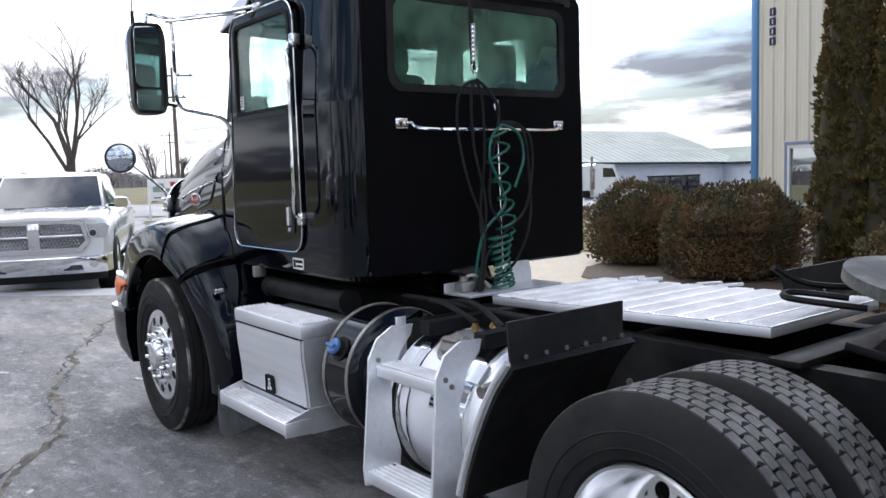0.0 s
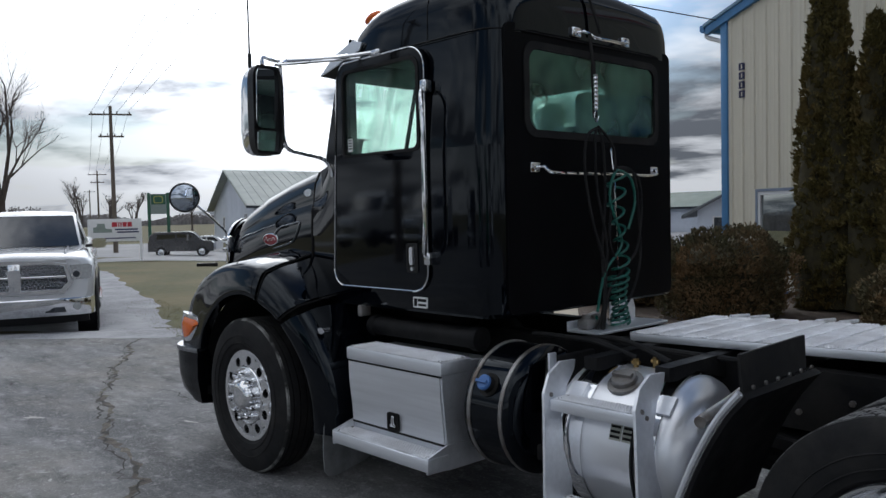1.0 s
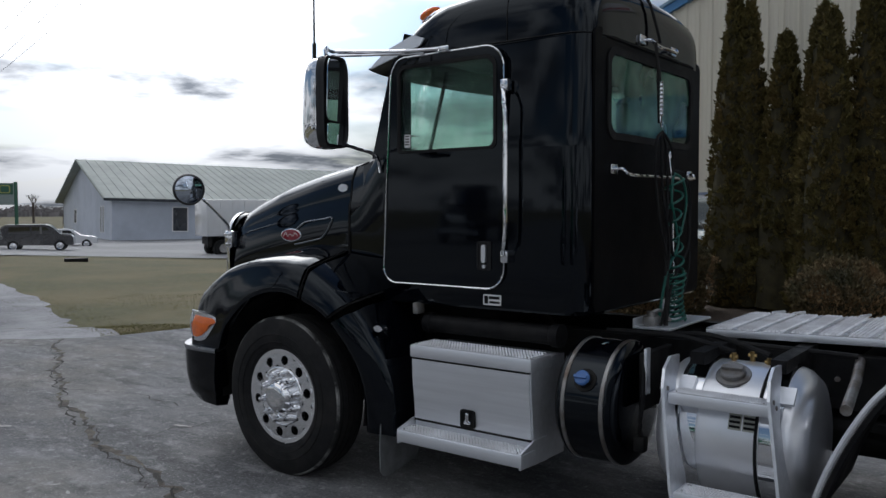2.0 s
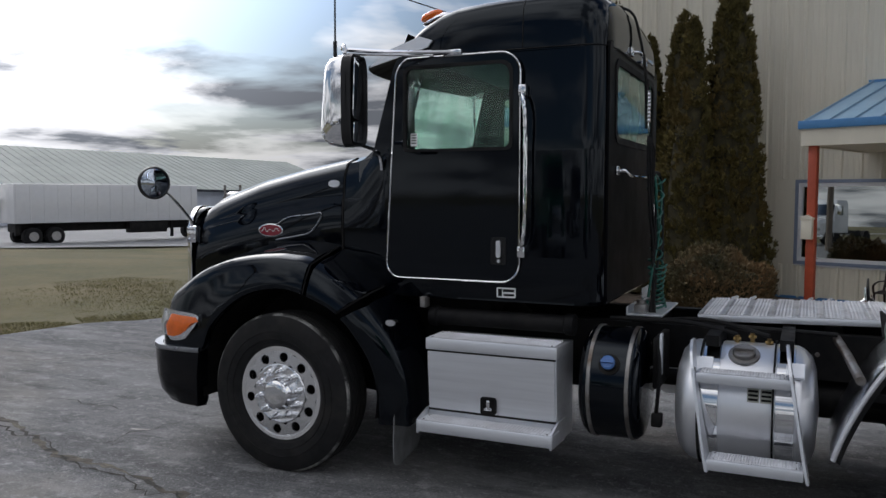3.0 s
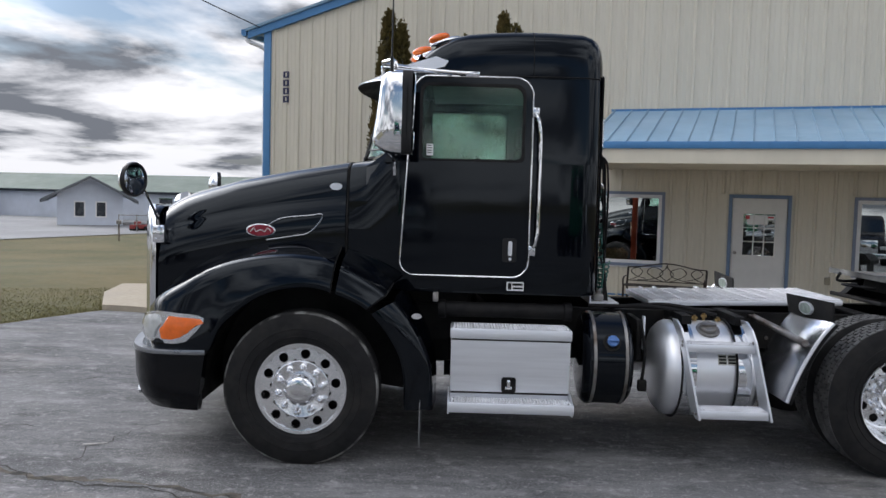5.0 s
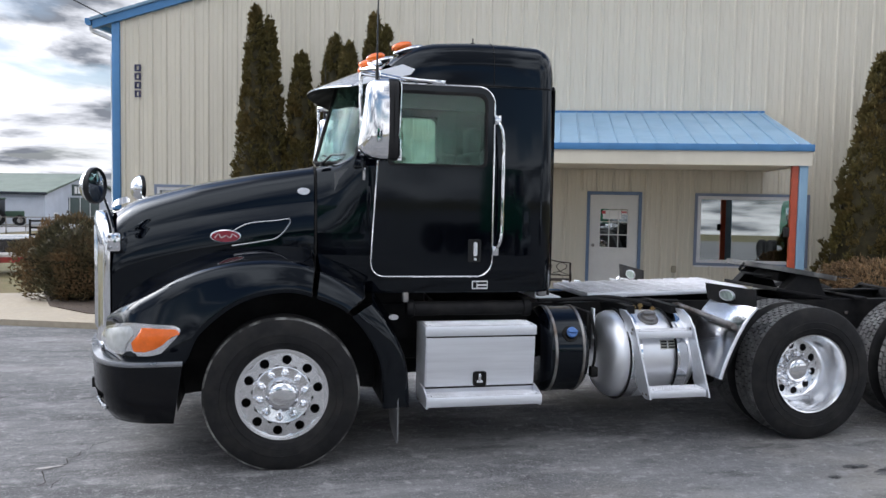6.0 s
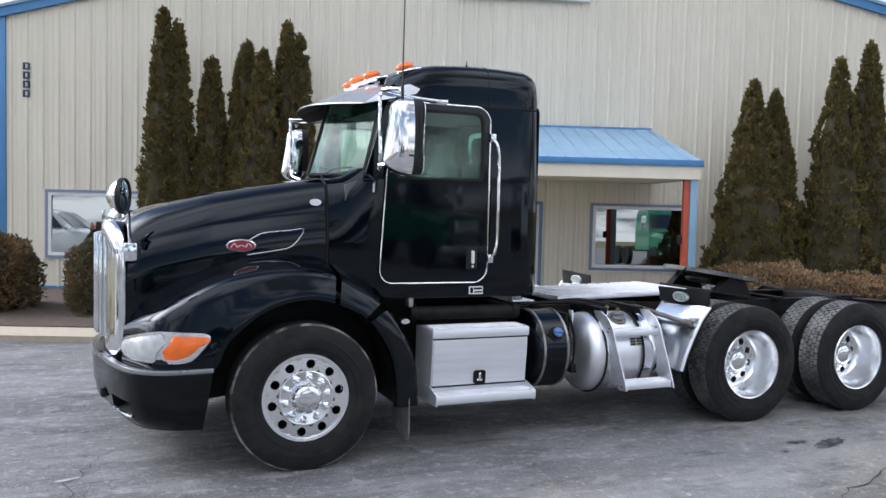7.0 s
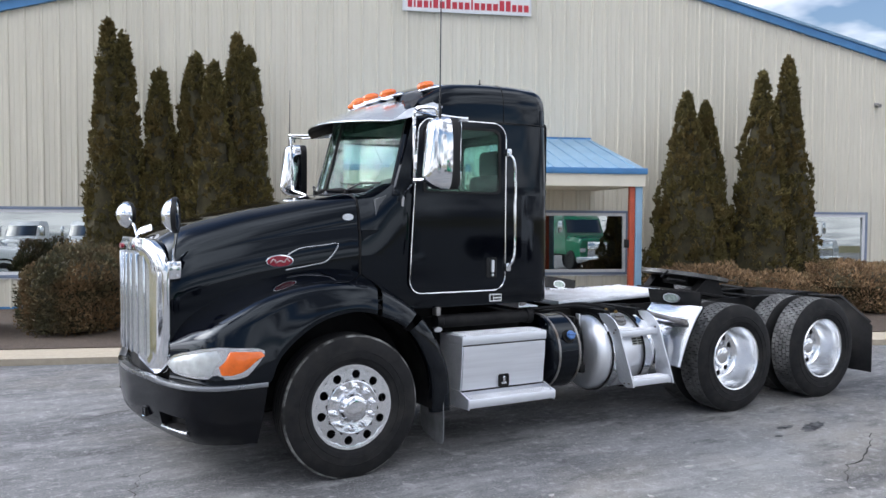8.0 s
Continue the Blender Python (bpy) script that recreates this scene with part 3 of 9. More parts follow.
# crack lines across the lot
def crack(points, width, seed, mat=M_CRACK, name="crack", label="dark jagged crack in the asphalt"):
    rnd = random.Random(seed)
    bm = B()
    line = []
    pts = [Vector((*p, 0)) for p in points]
    for a, b in zip(pts, pts[1:]):
        n = max(2, int((b - a).length / 0.07))
        d = (b - a).normalized()
        side = Vector((-d.y, d.x, 0))
        for k in range(n):
            line.append((a.lerp(b, k / n) + side * (rnd.gauss(0, 0.018) + 0.04 * math.sin(k * 0.35 + seed) + 0.05 * math.sin(k * 0.09 + 2 * seed)), side))
    left, right = [], []
    for p, side in line:
        w = width * rnd.uniform(0.25, 1.0) * (0.4 + 0.6 * abs(math.sin(p.x * 2.3 + seed)))
        left.append(bm.verts.new((p.x + side.x * w, p.y + side.y * w, 0.004)))
        right.append(bm.verts.new((p.x - side.x * w, p.y - side.y * w, 0.004)))
    for k in range(len(line) - 1):
        bm.faces.new((left[k], left[k + 1], right[k + 1], right[k]))
    ob = new(name, mesh_of(name, bm, mat))
    ob.parent = pavement
    return tagged(ob, label)


main_crack = [(-6.75, 1.95), (-5.2, 1.15), (-3.75, 0.42), (-2.2, -0.18), (-0.4, -0.62), (1.0, -1.4), (2.4, -2.4), (4.5, -3.6)]
crack(main_crack, 0.015, 1)
crack([(x + 0.05, y + 0.07) for x, y in main_crack], 0.05, 2, M_CRUMB, "crumbled_edge", "tan crumbled edge along the crack")
for o in [o for o in pavement.children if o.name.startswith("crumbled")]:
    o.location.z = -0.002
crack([(-3.75, 0.42), (-2.8, 0.75), (-2.1, 0.7)], 0.009, 4)
crack([(-1.56, -0.02), (-1.52, 0.35), (-1.46, 0.62), (-1.2, 0.98)], 0.008, 6)
crack([(-1.37, -0.08), (-1.31, 0.25)], 0.006, 7)
crack([(-5.2, 1.15), (-4.2, 2.4), (-3.6, 3.4)], 0.010, 5)
crack([(-8.2, 0.6), (-6.9, -0.6), (-5.4, -1.4), (-3.2, -2.6)], 0.012, 8)
crack([(-4.6, -0.2), (-3.4, -0.9), (-2.5, -0.9)], 0.009, 9)
crack([(-3.0, 2.0), (-2.0, 2.6), (0.5, 3.4), (3.0, 4.2)], 0.010, 10)
crack([(3.0, -1.75), (4.6, -1.1), (6.5, -0.6), (9.0, 0.4)], 0.010, 12)


def blot(points, mat, name, label, seed, z=0.005, lobes=26, amp=0.35):
    rnd = random.Random(seed)
    bm = B()
    for cx, cy, rx, ry, turn in points:
        ring = []
        for k in range(lobes):
            a = 2 * math.pi * k / lobes
            q = 1 + rnd.uniform(-amp, amp)
            x, y = rx * q * math.cos(a), ry * q * math.sin(a)
            ct, st_ = math.cos(radians(turn)), math.sin(radians(turn))
            ring.append(bm.verts.new((cx + x * ct - y * st_, cy + x * st_ + y * ct, z)))
        bm.faces.new(ring)
    ob = new(name, mesh_of(name, bm, mat))
    ob.parent = pavement
    return tagged(ob, label)


blot([(4.25, -0.66, 0.22, 0.07, 20), (4.0, -0.55, 0.10, 0.04, 0), (3.7, -0.72, 0.05, 0.03, 0)], M_OIL, "oil_stain", "dark oil spot on the asphalt", 1, 0.005, 44, 0.22)
rnd = random.Random(12)
chips = [(rnd.uniform(-3.5, 6.0), rnd.uniform(-2.6, -0.9), rnd.uniform(0.012, 0.05), rnd.uniform(0.008, 0.025), rnd.uniform(0, 180)) for k in range(70)]
blot(chips, M_CHALK, "pale_chip", "small pale worn chips in the asphalt", 2, 0.0055, 9)
blot([(-2.75, -0.55, 0.10, 0.03, 30), (-1.55, 0.35, 0.08, 0.02, 20)], M_CHALK, "pale_scuff", "pale worn spot by the crack", 5, 0.0055, 14, 0.4)

# walk and planting bed before the building
bm = B()
prism(bm, [(-6.45, 4.95), (-6.0, 5.05), (34, 5.12), (34, 5.84), (-5.0, 5.82), (-6.0, 6.4), (-7.2, 8.0), (-8.3, 7.4), (-7.6, 6.2)], "Z", -0.4, 0.085)
walkway = structure("walkway", bm, M_CONCRETE, "tan concrete walk along the planting bed", "walkway", FRAME_B)
bm = B()
prism(bm, [(-7.2, 8.0), (-6.0, 6.4), (-5.0, 5.80), (34, 5.82), (34, 10.72), (-7.4, 10.72)], "Z", -0.4, 0.10)
structure("planting_bed", bm, M_MULCH, "dark mulch bed along the wall", "planting bed", FRAME_B)
bm = B()
prism(bm, [(-0.2, 5.84), (6.3, 5.84), (6.3, 10.72), (-0.2, 10.72)], "Z", -0.05, 0.115)
structure("porch_slab", bm, M_CONCRETE, "tan concrete porch slab", "porch floor", FRAME_B)

# ---- metal building ----
WALL_Y, X0, X1, RIDGE_X, RIDGE_Z, SLOPE = 10.735, -7.42, 12.98, 2.78, 8.16, 0.253
openings = [(-6.46, -4.53, 0.75, 2.005), (-0.80, 1.21, 0.735, 2.02), (2.44, 3.36, 0.115, 2.0), (4.46, 6.42, 0.735, 2.0), (10.24, 12.16, 0.745, 2.0)]
house = thing("metal_building", "cream steel-sided office building with blue trim", "building", FRAME_B)
bm = B()
eave = RIDGE_Z - SLOPE * (X1 - RIDGE_X) - 0.10
wall_with_holes(bm, X0, X1, -0.05, eave, WALL_Y + 0.03, WALL_Y + 0.20, openings)
prism(bm, [(X0, eave), (X1, eave), (RIDGE_X, RIDGE_Z - 0.10)], "Y", WALL_Y + 0.03, WALL_Y + 0.20)
front = part("front_wall", bm, M_SIDING, house, "cream ribbed steel wall")
bm = B()
for xa in (X0, X1 - 0.15):
    box(bm, xa, xa + 0.15, WALL_Y + 0.2, WALL_Y + 28, -1.5, eave)
box(bm, X0, X1, WALL_Y + 28, WALL_Y + 28.15, -1.5, RIDGE_Z - 2)
part("side_wall", bm, M_SIDING, house)


def rib_mesh(z0, z1, holes=()):
    """One raised rib and two small swages, cut where an opening interrupts them."""
    bm = B()
    spans = [(z0, z1)]
    for a, b in holes:
        spans = [s for p, q in spans for s in ((p, min(q, a)), (max(p, b), q)) if s[1] - s[0] > 0.02]
    for p, q in spans:
        for x, w, d in ((0.0, 0.022, 0.030), (0.10, 0.012, 0.006), (0.20, 0.012, 0.006)):
            loft(bm, [[(x - w * 1.6, WALL_Y + 0.031, z), (x - w * 0.7, WALL_Y + 0.031 - d, z), (x + w * 0.7, WALL_Y + 0.031 - d, z), (x + w * 1.6, WALL_Y + 0.031, z)] for z in (p, q)], True)
    return mesh_of("wall_rib", bm, M_SIDING, 0.4)


x = X0 + 0.24
while x < X1 - 0.15:
    cuts = [(h[2] - 0.07, h[3] + 0.07) for h in openings if h[0] - 0.32 < x < h[1] + 0.10]
    top = RIDGE_Z - 0.12 - SLOPE * abs(x - RIDGE_X)
    rib = new("wall_rib", rib_mesh(0.12, top, cuts))
    rib.parent = front
    rib.location.x = x
    x += 0.305
# corner, rake and base trims
for xa in (X0 - 0.02, X1 - 0.15):
    bm = B()
    box(bm, xa, xa + 0.17, WALL_Y - 0.012, WALL_Y + 0.15, 0.0, eave + 0.02, 0.006)
    part("corner_trim", bm, M_BLUE, house, "blue corner trim")
for s in (-1, 1):
    bm = B()
    reach = 10.62
    p = [(RIDGE_X, RIDGE_Z + 0.02), (RIDGE_X + s * reach, RIDGE_Z + 0.02 - SLOPE * reach), (RIDGE_X + s * reach, RIDGE_Z - 0.20 - SLOPE * reach), (RIDGE_X, RIDGE_Z - 0.20)]
    prism(bm, p, "Y", WALL_Y - 0.05, WALL_Y + 0.06)
    part("rake_trim", bm, M_BLUE, house, "blue trim along the roof edge")
for s in (-1, 1):
    bm = B()
    reach = 10.66
    prism(bm, [(RIDGE_X, RIDGE_Z + 0.03), (RIDGE_X + s * reach, RIDGE_Z + 0.03 - SLOPE * reach), (RIDGE_X + s * reach, RIDGE_Z - 0.03 - SLOPE * reach), (RIDGE_X, RIDGE_Z - 0.03)], "Y", WALL_Y - 0.08, WALL_Y + 28.2)
    part("roof", bm, M_BLUEROOF, house, "blue metal roof")
bm = B()
gx, gz = RIDGE_X - 10.66, RIDGE_Z - SLOPE * 10.66
prism(bm, [(gx - 0.13, gz + 0.02), (gx, gz + 0.02), (gx, gz - 0.12), (gx - 0.08, gz - 0.13), (gx - 0.13, gz - 0.08)], "Y", WALL_Y - 0.05, WALL_Y + 28)
part("gutter", bm, M_BLUE, house, "blue gutter")
bm = B()
tube(bm, smooth_path([(gx - 0.02, WALL_Y + 0.06, gz - 0.10), (gx - 0.02, WALL_Y + 0.06, gz - 0.22), (X0 - 0.06, WALL_Y + 0.10, gz - 0.42), (X0 - 0.06, WALL_Y + 0.10, gz - 0.7)], 5) + [Vector((X0 - 0.06, WALL_Y + 0.10, 0.2))], 0.045, 8)
part("downspout", bm, M_VINYL, house, "pale downspout")
bm = B()
box(bm, X0 + 0.15, X1 - 0.15, WALL_Y + 0.005, WALL_Y + 0.03, 0.09, 0.14)
part("base_trim", bm, M_BLUE, house)


def window(xa, xb, za, zb, name="window", label="fixed window in a white frame with grey-blue trim", mullion=None):
    bm = B()
    o, i_ = round_rect(xa - 0.055, xb + 0.055, za - 0.055, zb + 0.055, 0.004, 1), round_rect(xa - 0.002, xb + 0.002, za - 0.002, zb + 0.002, 0.004, 1)
    ring_frame(bm, i_, o, "Y", WALL_Y - 0.012, WALL_Y + 0.05)
    w = part(name, bm, material("window_trim", (0.20, 0.24, 0.33), 0.5, 0, 0.1, 10), house, label)
    bm = B()
    ring_frame(bm, round_rect(xa + 0.06, xb - 0.06, za + 0.06, zb - 0.06, 0.004, 1), round_rect(xa, xb, za, zb, 0.004, 1), "Y", WALL_Y + 0.0, WALL_Y + 0.06)
    if mullion:
        box(bm, mullion - 0.025, mullion + 0.025, WALL_Y + 0.004, WALL_Y + 0.06, za + 0.03, zb - 0.03)
    part("window_frame", bm, M_VINYL, w, "white vinyl frame")
    bm = B()
    box(bm, xa + 0.05, xb - 0.05, WALL_Y + 0.034, WALL_Y + 0.040, za + 0.05, zb - 0.05)
    for v in bm.verts:
        v.co.y += 0.018 * (v.co.z - (za + zb) / 2)
    g = part("pane", bm, M_WINGLASS, w, "dark reflecting pane")
    g.visible_shadow = False
    bm = B()
    box(bm, xa - 0.04, xb + 0.04, WALL_Y + 0.006, WALL_Y + 0.05, za - 0.085, za - 0.057)
    part("window_sill", bm, M_VINYL, w)


window(*openings[0])
window(*openings[1])
window(*openings[3])
window(*openings[4])
# room shell behind the panes, its dimness put into the dark colour
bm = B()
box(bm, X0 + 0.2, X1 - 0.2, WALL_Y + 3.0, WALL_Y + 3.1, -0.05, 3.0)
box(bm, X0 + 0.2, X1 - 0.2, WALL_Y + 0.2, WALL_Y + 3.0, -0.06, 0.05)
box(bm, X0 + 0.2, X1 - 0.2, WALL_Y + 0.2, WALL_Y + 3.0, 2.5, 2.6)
part("inner_room", bm, M_DARKROOM, house, "office room shell behind the windows, coloured dark for dimness")

# door with a nine-light panel
bm = B()
xa, xb, za, zb = openings[2]
ring_frame(bm, [(xa + 0.0, za), (xb, za), (xb, zb), (xa, zb)], [(xa - 0.06, za - 0.02), (xb + 0.06, za - 0.02), (xb + 0.06, zb + 0.06), (xa - 0.06, zb + 0.06)], "Y", WALL_Y - 0.016, WALL_Y + 0.10)
dr = part("entrance_door", bm, M_TRIMGREY, house, "white entrance door in a blue-grey frame")
lx0, lx1, lz0, lz1 = xa + 0.20, xb - 0.20, 0.98, 1.72
bm = B()
wall_with_holes(bm, xa + 0.005, xb - 0.005, za + 0.005, zb - 0.005, WALL_Y + 0.02, WALL_Y + 0.065, [(lx0, lx1, lz0, lz1)])
leaf = part("door_leaf", bm, M_DOOR, dr, "white steel door leaf")
bm = B()
ring_frame(bm, [(lx0, lz0), (lx1, lz0), (lx1, lz1), (lx0, lz1)], [(lx0 - 0.03, lz0 - 0.03), (lx1 + 0.03, lz0 - 0.03), (lx1 + 0.03, lz1 + 0.03), (lx0 - 0.03, lz1 + 0.03)], "Y", WALL_Y + 0.010, WALL_Y + 0.03)
part("glass_bead", bm, M_DOOR, dr)
for k in (1, 2):
    bm = B()
    xm = lx0 + (lx1 - lx0) * k / 3
    box(bm, xm - 0.009, xm + 0.009, WALL_Y + 0.014, WALL_Y + 0.05, lz0, lz1)
    part("glazing_bar", bm, M_DOOR, dr)
    bm = B()
    zm = lz0 + (lz1 - lz0) * k / 3
    box(bm, lx0, lx1, WALL_Y + 0.016, WALL_Y + 0.048, zm - 0.009, zm + 0.009)
    part("glazing_bar", bm, M_DOOR, dr)
bm = B()
box(bm, lx0, lx1, WALL_Y + 0.038, WALL_Y + 0.043, lz0, lz1)
g = part("pane", bm, M_WINGLASS, dr)
g.visible_shadow = False
bm = B()
box(bm, lx0 + 0.05, lx1 - 0.12, WALL_Y + 0.030, WALL_Y + 0.0365, 1.53, 1.70)
box(bm, lx1 - 0.11, lx1 - 0.01, WALL_Y + 0.030, WALL_Y + 0.0365, 1.62, 1.70)
part("door_notice", bm, M_WHITE, dr, "white notice behind the glass")
bm = B()
box(bm, lx0 + 0.03, lx0 + 0.1, WALL_Y + 0.028, WALL_Y + 0.034, 1.63, 1.69)
part("notice_bar", bm, M_SIGNRED, dr)
bm = B()
box(bm, lx1 - 0.12, lx1 - 0.02, WALL_Y + 0.026, WALL_Y + 0.0295, 1.65, 1.68)
part("notice_bar", bm, M_SIGNRED, dr)
bm = B()
cyl(bm, (xa + 0.07, WALL_Y + 0.02, 1.02), (xa + 0.07, WALL_Y - 0.02, 1.02), 0.016, 10)
lathe(bm, [(0.0, -0.055), (0.03, -0.05), (0.034, -0.035), (0.025, -0.02), (0.0, -0.018)], 14, "Y", (xa + 0.07, WALL_Y, 1.02))
part("door_knob", bm, M_STEEL, dr, "steel door knob")

# porch roof on posts
PX0, PX1, PY, PZ, PTOP = 0.235, 5.68, 8.03, 2.79, 3.57
porch = part("porch_roof", prism(B(), [(PX0 - 0.02, 2.68), (PX1 + 0.02, 2.68), (PX1 + 0.02, 2.70), (PX0 - 0.02, 2.70)], "Y", PY + 0.02, WALL_Y + 0.02), M_SIDING, house, "hipped blue metal porch roof")
bm = B()
loft(bm, [[(PX0, PY, PZ), (PX1, PY, PZ), (PX1 - 0.10, WALL_Y - 0.02, PTOP), (PX0 + 0.02, WALL_Y - 0.02, PTOP)], [(PX0, PY, PZ - 0.02), (PX1, PY, PZ - 0.02), (PX1 - 0.10, WALL_Y - 0.02, PTOP - 0.03), (PX0 + 0.02, WALL_Y - 0.02, PTOP - 0.03)]])
part("porch_sheet", bm, M_BLUEROOF, porch, "blue standing-seam sheets")
bm = B()
loft(bm, [[(-0.011, PY - 0.01, PZ + 0.0), (-0.006, PY - 0.01, PZ + 0.022), (0.006, PY - 0.01, PZ + 0.022), (0.011, PY - 0.01, PZ + 0.0)], [(-0.011, WALL_Y - 0.04, PTOP - 0.002), (-0.006, WALL_Y - 0.04, PTOP + 0.02), (0.006, WALL_Y - 0.04, PTOP + 0.02), (0.011, WALL_Y - 0.04, PTOP - 0.002)]])
seam = part("roof_seam", bm, M_BLUEROOF, porch)
seam.location.x = PX0 + 0.06
k = 1
while PX0 + 0.06 + 0.305 * k < PX1 - 0.1:
    share(seam, pose(PX0 + 0.06 + 0.305 * k, 0, 0))
    k += 1
bm = B()
box(bm, PX0 - 0.01, PX1 - 0.09, WALL_Y - 0.05, WALL_Y + 0.0, PTOP - 0.01, PTOP + 0.03)
part("top_flashing", bm, M_BLUE, porch)
bm = B()
box(bm, PX0 - 0.03, PX1 + 0.03, PY - 0.03, PY + 0.0, PZ - 0.10, PZ + 0.008, 0.006)
box(bm, PX0 - 0.03, PX0 - 0.005, PY, WALL_Y, PZ - 0.10, PZ - 0.0)
box(bm, PX1 + 0.005, PX1 + 0.03, PY, WALL_Y, PZ - 0.10, PZ - 0.0)
part("eave_trim", bm, M_BLUE, porch, "blue eave trim")
bm = B()
box(bm, PX0 + 0.0, PX1 - 0.0, PY + 0.005, PY + 0.04, 2.47, PZ - 0.02)
box(bm, PX0 + 0.0, PX0 + 0.04, PY + 0.04, WALL_Y, 2.47, PZ - 0.02)
box(bm, PX1 - 0.04, PX1, PY + 0.04, WALL_Y, 2.47, PZ - 0.02)
box(bm, PX0 + 0.04, PX1 - 0.04, PY + 0.04, WALL_Y, 2.49, 2.51)
part("soffit", bm, M_SIDING, porch, "cream boxed soffit")
bm = B()
prism(bm, [(PX0 + 0.04, PZ - 0.02), (PX0 + 0.06, PZ - 0.02), (PX0 + 0.06, PZ), (PX0 + 0.04, PZ)], "Y", PY, PY + 0.02)
part("gable_filler", bm, M_SIDING, porch)
for xa, xb in ((0.32, 0.43), (5.41, 5.508)):
    bm = B()
    box(bm, xa, xb, PY + 0.05, PY + 0.15, 0.11, 2.47, 0.006)
    part("porch_post", bm, M_POST, house, "rust-red porch post")
bm = B()
box(bm, 5.512, 5.645, PY + 0.03, PY + 0.13, 0.12, 2.70, 0.015)
part("porch_downspout", bm, M_BLUEROOF, house, "light blue downspout beside the porch post")
bm = B()
box(bm, 5.335, 5.408, PY + 0.06, PY + 0.14, 1.36, 1.51, 0.008)
part("post_box", bm, M_PLASTIC, house, "small black box on the porch post")
bm = B()
box(bm, 0.28, 0.42, PY - 0.02, PY + 0.05, 1.24, 1.50, 0.006)
prism(bm, [(0.27, 1.50), (0.43, 1.50), (0.43, 1.52), (0.35, 1.56), (0.27, 1.54)], "Y", PY - 0.03, PY + 0.06)
part("mail_box", bm, M_SIDING, house, "small cream box on the post")

# house number as plain bars, signboard, wall light, outlet
for k in range(4):
    bm = B()
    z = 4.46 - 0.178 * k
    ring_frame(bm, [(-6.91, z - 0.04), (-6.84, z - 0.04), (-6.84, z + 0.045), (-6.91, z + 0.045)], [(-6.935, z - 0.065), (-6.815, z - 0.065), (-6.815, z + 0.07), (-6.935, z + 0.07)], "Y", WALL_Y - 0.012, WALL_Y + 0.03)
    part("number_bar", bm, M_NAVY, house, "dark blue number-sized bar")
bm = B()
box(bm, 1.56, 4.25, WALL_Y - 0.05, WALL_Y - 0.02, 6.10, 6.75, 0.004)
board = part("wall_sign", bm, M_WHITE, house, "white wall sign with a line of red lettering bars")
bm = B()
ring_frame(bm, [(1.59, 6.13), (4.22, 6.13), (4.22, 6.72), (1.59, 6.72)], [(1.555, 6.095), (4.255, 6.095), (4.255, 6.755), (1.555, 6.755)], "Y", WALL_Y - 0.055, WALL_Y - 0.02)
part("sign_frame", bm, M_VINYL, board)
rnd = random.Random(4)
xq = 1.66
while xq < 4.12:
    w = rnd.choice((0.035, 0.09, 0.10, 0.10))
    bm = B()
    box(bm, xq, xq + w, WALL_Y - 0.056, WALL_Y - 0.0495, 6.17, 6.17 + rnd.choice((0.14, 0.14, 0.21)))
    part("letter_bar", bm, M_SIGNRED, board)
    xq += w + 0.035
bm = B()
box(bm, 12.30, 12.40, WALL_Y - 0.04, WALL_Y + 0.0, 4.43, 4.53, 0.01)
tube(bm, [(12.35, WALL_Y - 0.03, 4.48), (12.35, WALL_Y - 0.14, 4.45)], [0.03, 0.045], 10)
part("wall_lamp", bm, M_STEEL, house, "small wall lamp")
bm = B()
box(bm, 4.00, 4.09, WALL_Y - 0.05, WALL_Y + 0.02, 0.53, 0.66, 0.01)
part("outlet_box", bm, material("outlet_tan", (0.30, 0.27, 0.20), 0.5), house, "tan outlet box")

# wrought-iron bench by the door
bench = thing("garden_bench", "dark wrought-iron bench with scrolled back on the porch", "bench", FRAME_B @ pose(1.40, 10.05, 0.115) @ Matrix.Diagonal((1, 1, 0.68, 1)))
for x in (-0.68, 0.68):
    bm = B()
    tube(bm, smooth_path([(x, -0.42, 0.0), (x, -0.40, 0.22), (x, -0.38, 0.42), (x, -0.2, 0.44), (x, 0.05, 0.42), (x, 0.10, 0.20), (x, 0.16, 0.0)], 4), 0.018, 6)
    tube(bm, smooth_path([(x, 0.04, 0.42), (x, 0.12, 0.65), (x, 0.17, 0.86)], 4), 0.018, 6)
    tube(bm, smooth_path([(x, 0.12, 0.64), (x, -0.20, 0.66), (x, -0.42, 0.62), (x, -0.45, 0.54), (x, -0.40, 0.42)], 4), 0.016, 6)
    part("bench_frame", bm, M_IRON, bench)
bm = B()
tube(bm, smooth_path([(-0.68, 0.17, 0.86), (-0.45, 0.175, 0.885), (-0.2, 0.185, 0.96), (0, 0.19, 0.985), (0.2, 0.185, 0.96), (0.45, 0.175, 0.885), (0.68, 0.17, 0.86)], 5), 0.017, 6)
tube(bm, [(-0.68, 0.09, 0.52), (0.68, 0.09, 0.52)], 0.013, 6)
for s in (-1, 1):
    for p in (((0.05, 0.52), (0.20, 0.60), (0.34, 0.74), (0.25, 0.88), (0.08, 0.80), (0.10, 0.66), (0.30, 0.56), (0.50, 0.54)),
              ((0.64, 0.54), (0.50, 0.62), (0.42, 0.76), (0.52, 0.86), (0.62, 0.76), (0.52, 0.64), (0.36, 0.58)),
              ((0.0, 0.54), (0.12, 0.70), (0.02, 0.86), (0.0, 0.96))):
        tube(bm, smooth_path([(s * a, 0.09 + (b - 0.52) * 0.22, b) for a, b in p], 4), 0.009, 5)
part("bench_back", bm, M_IRON, bench, "scrolled iron back")
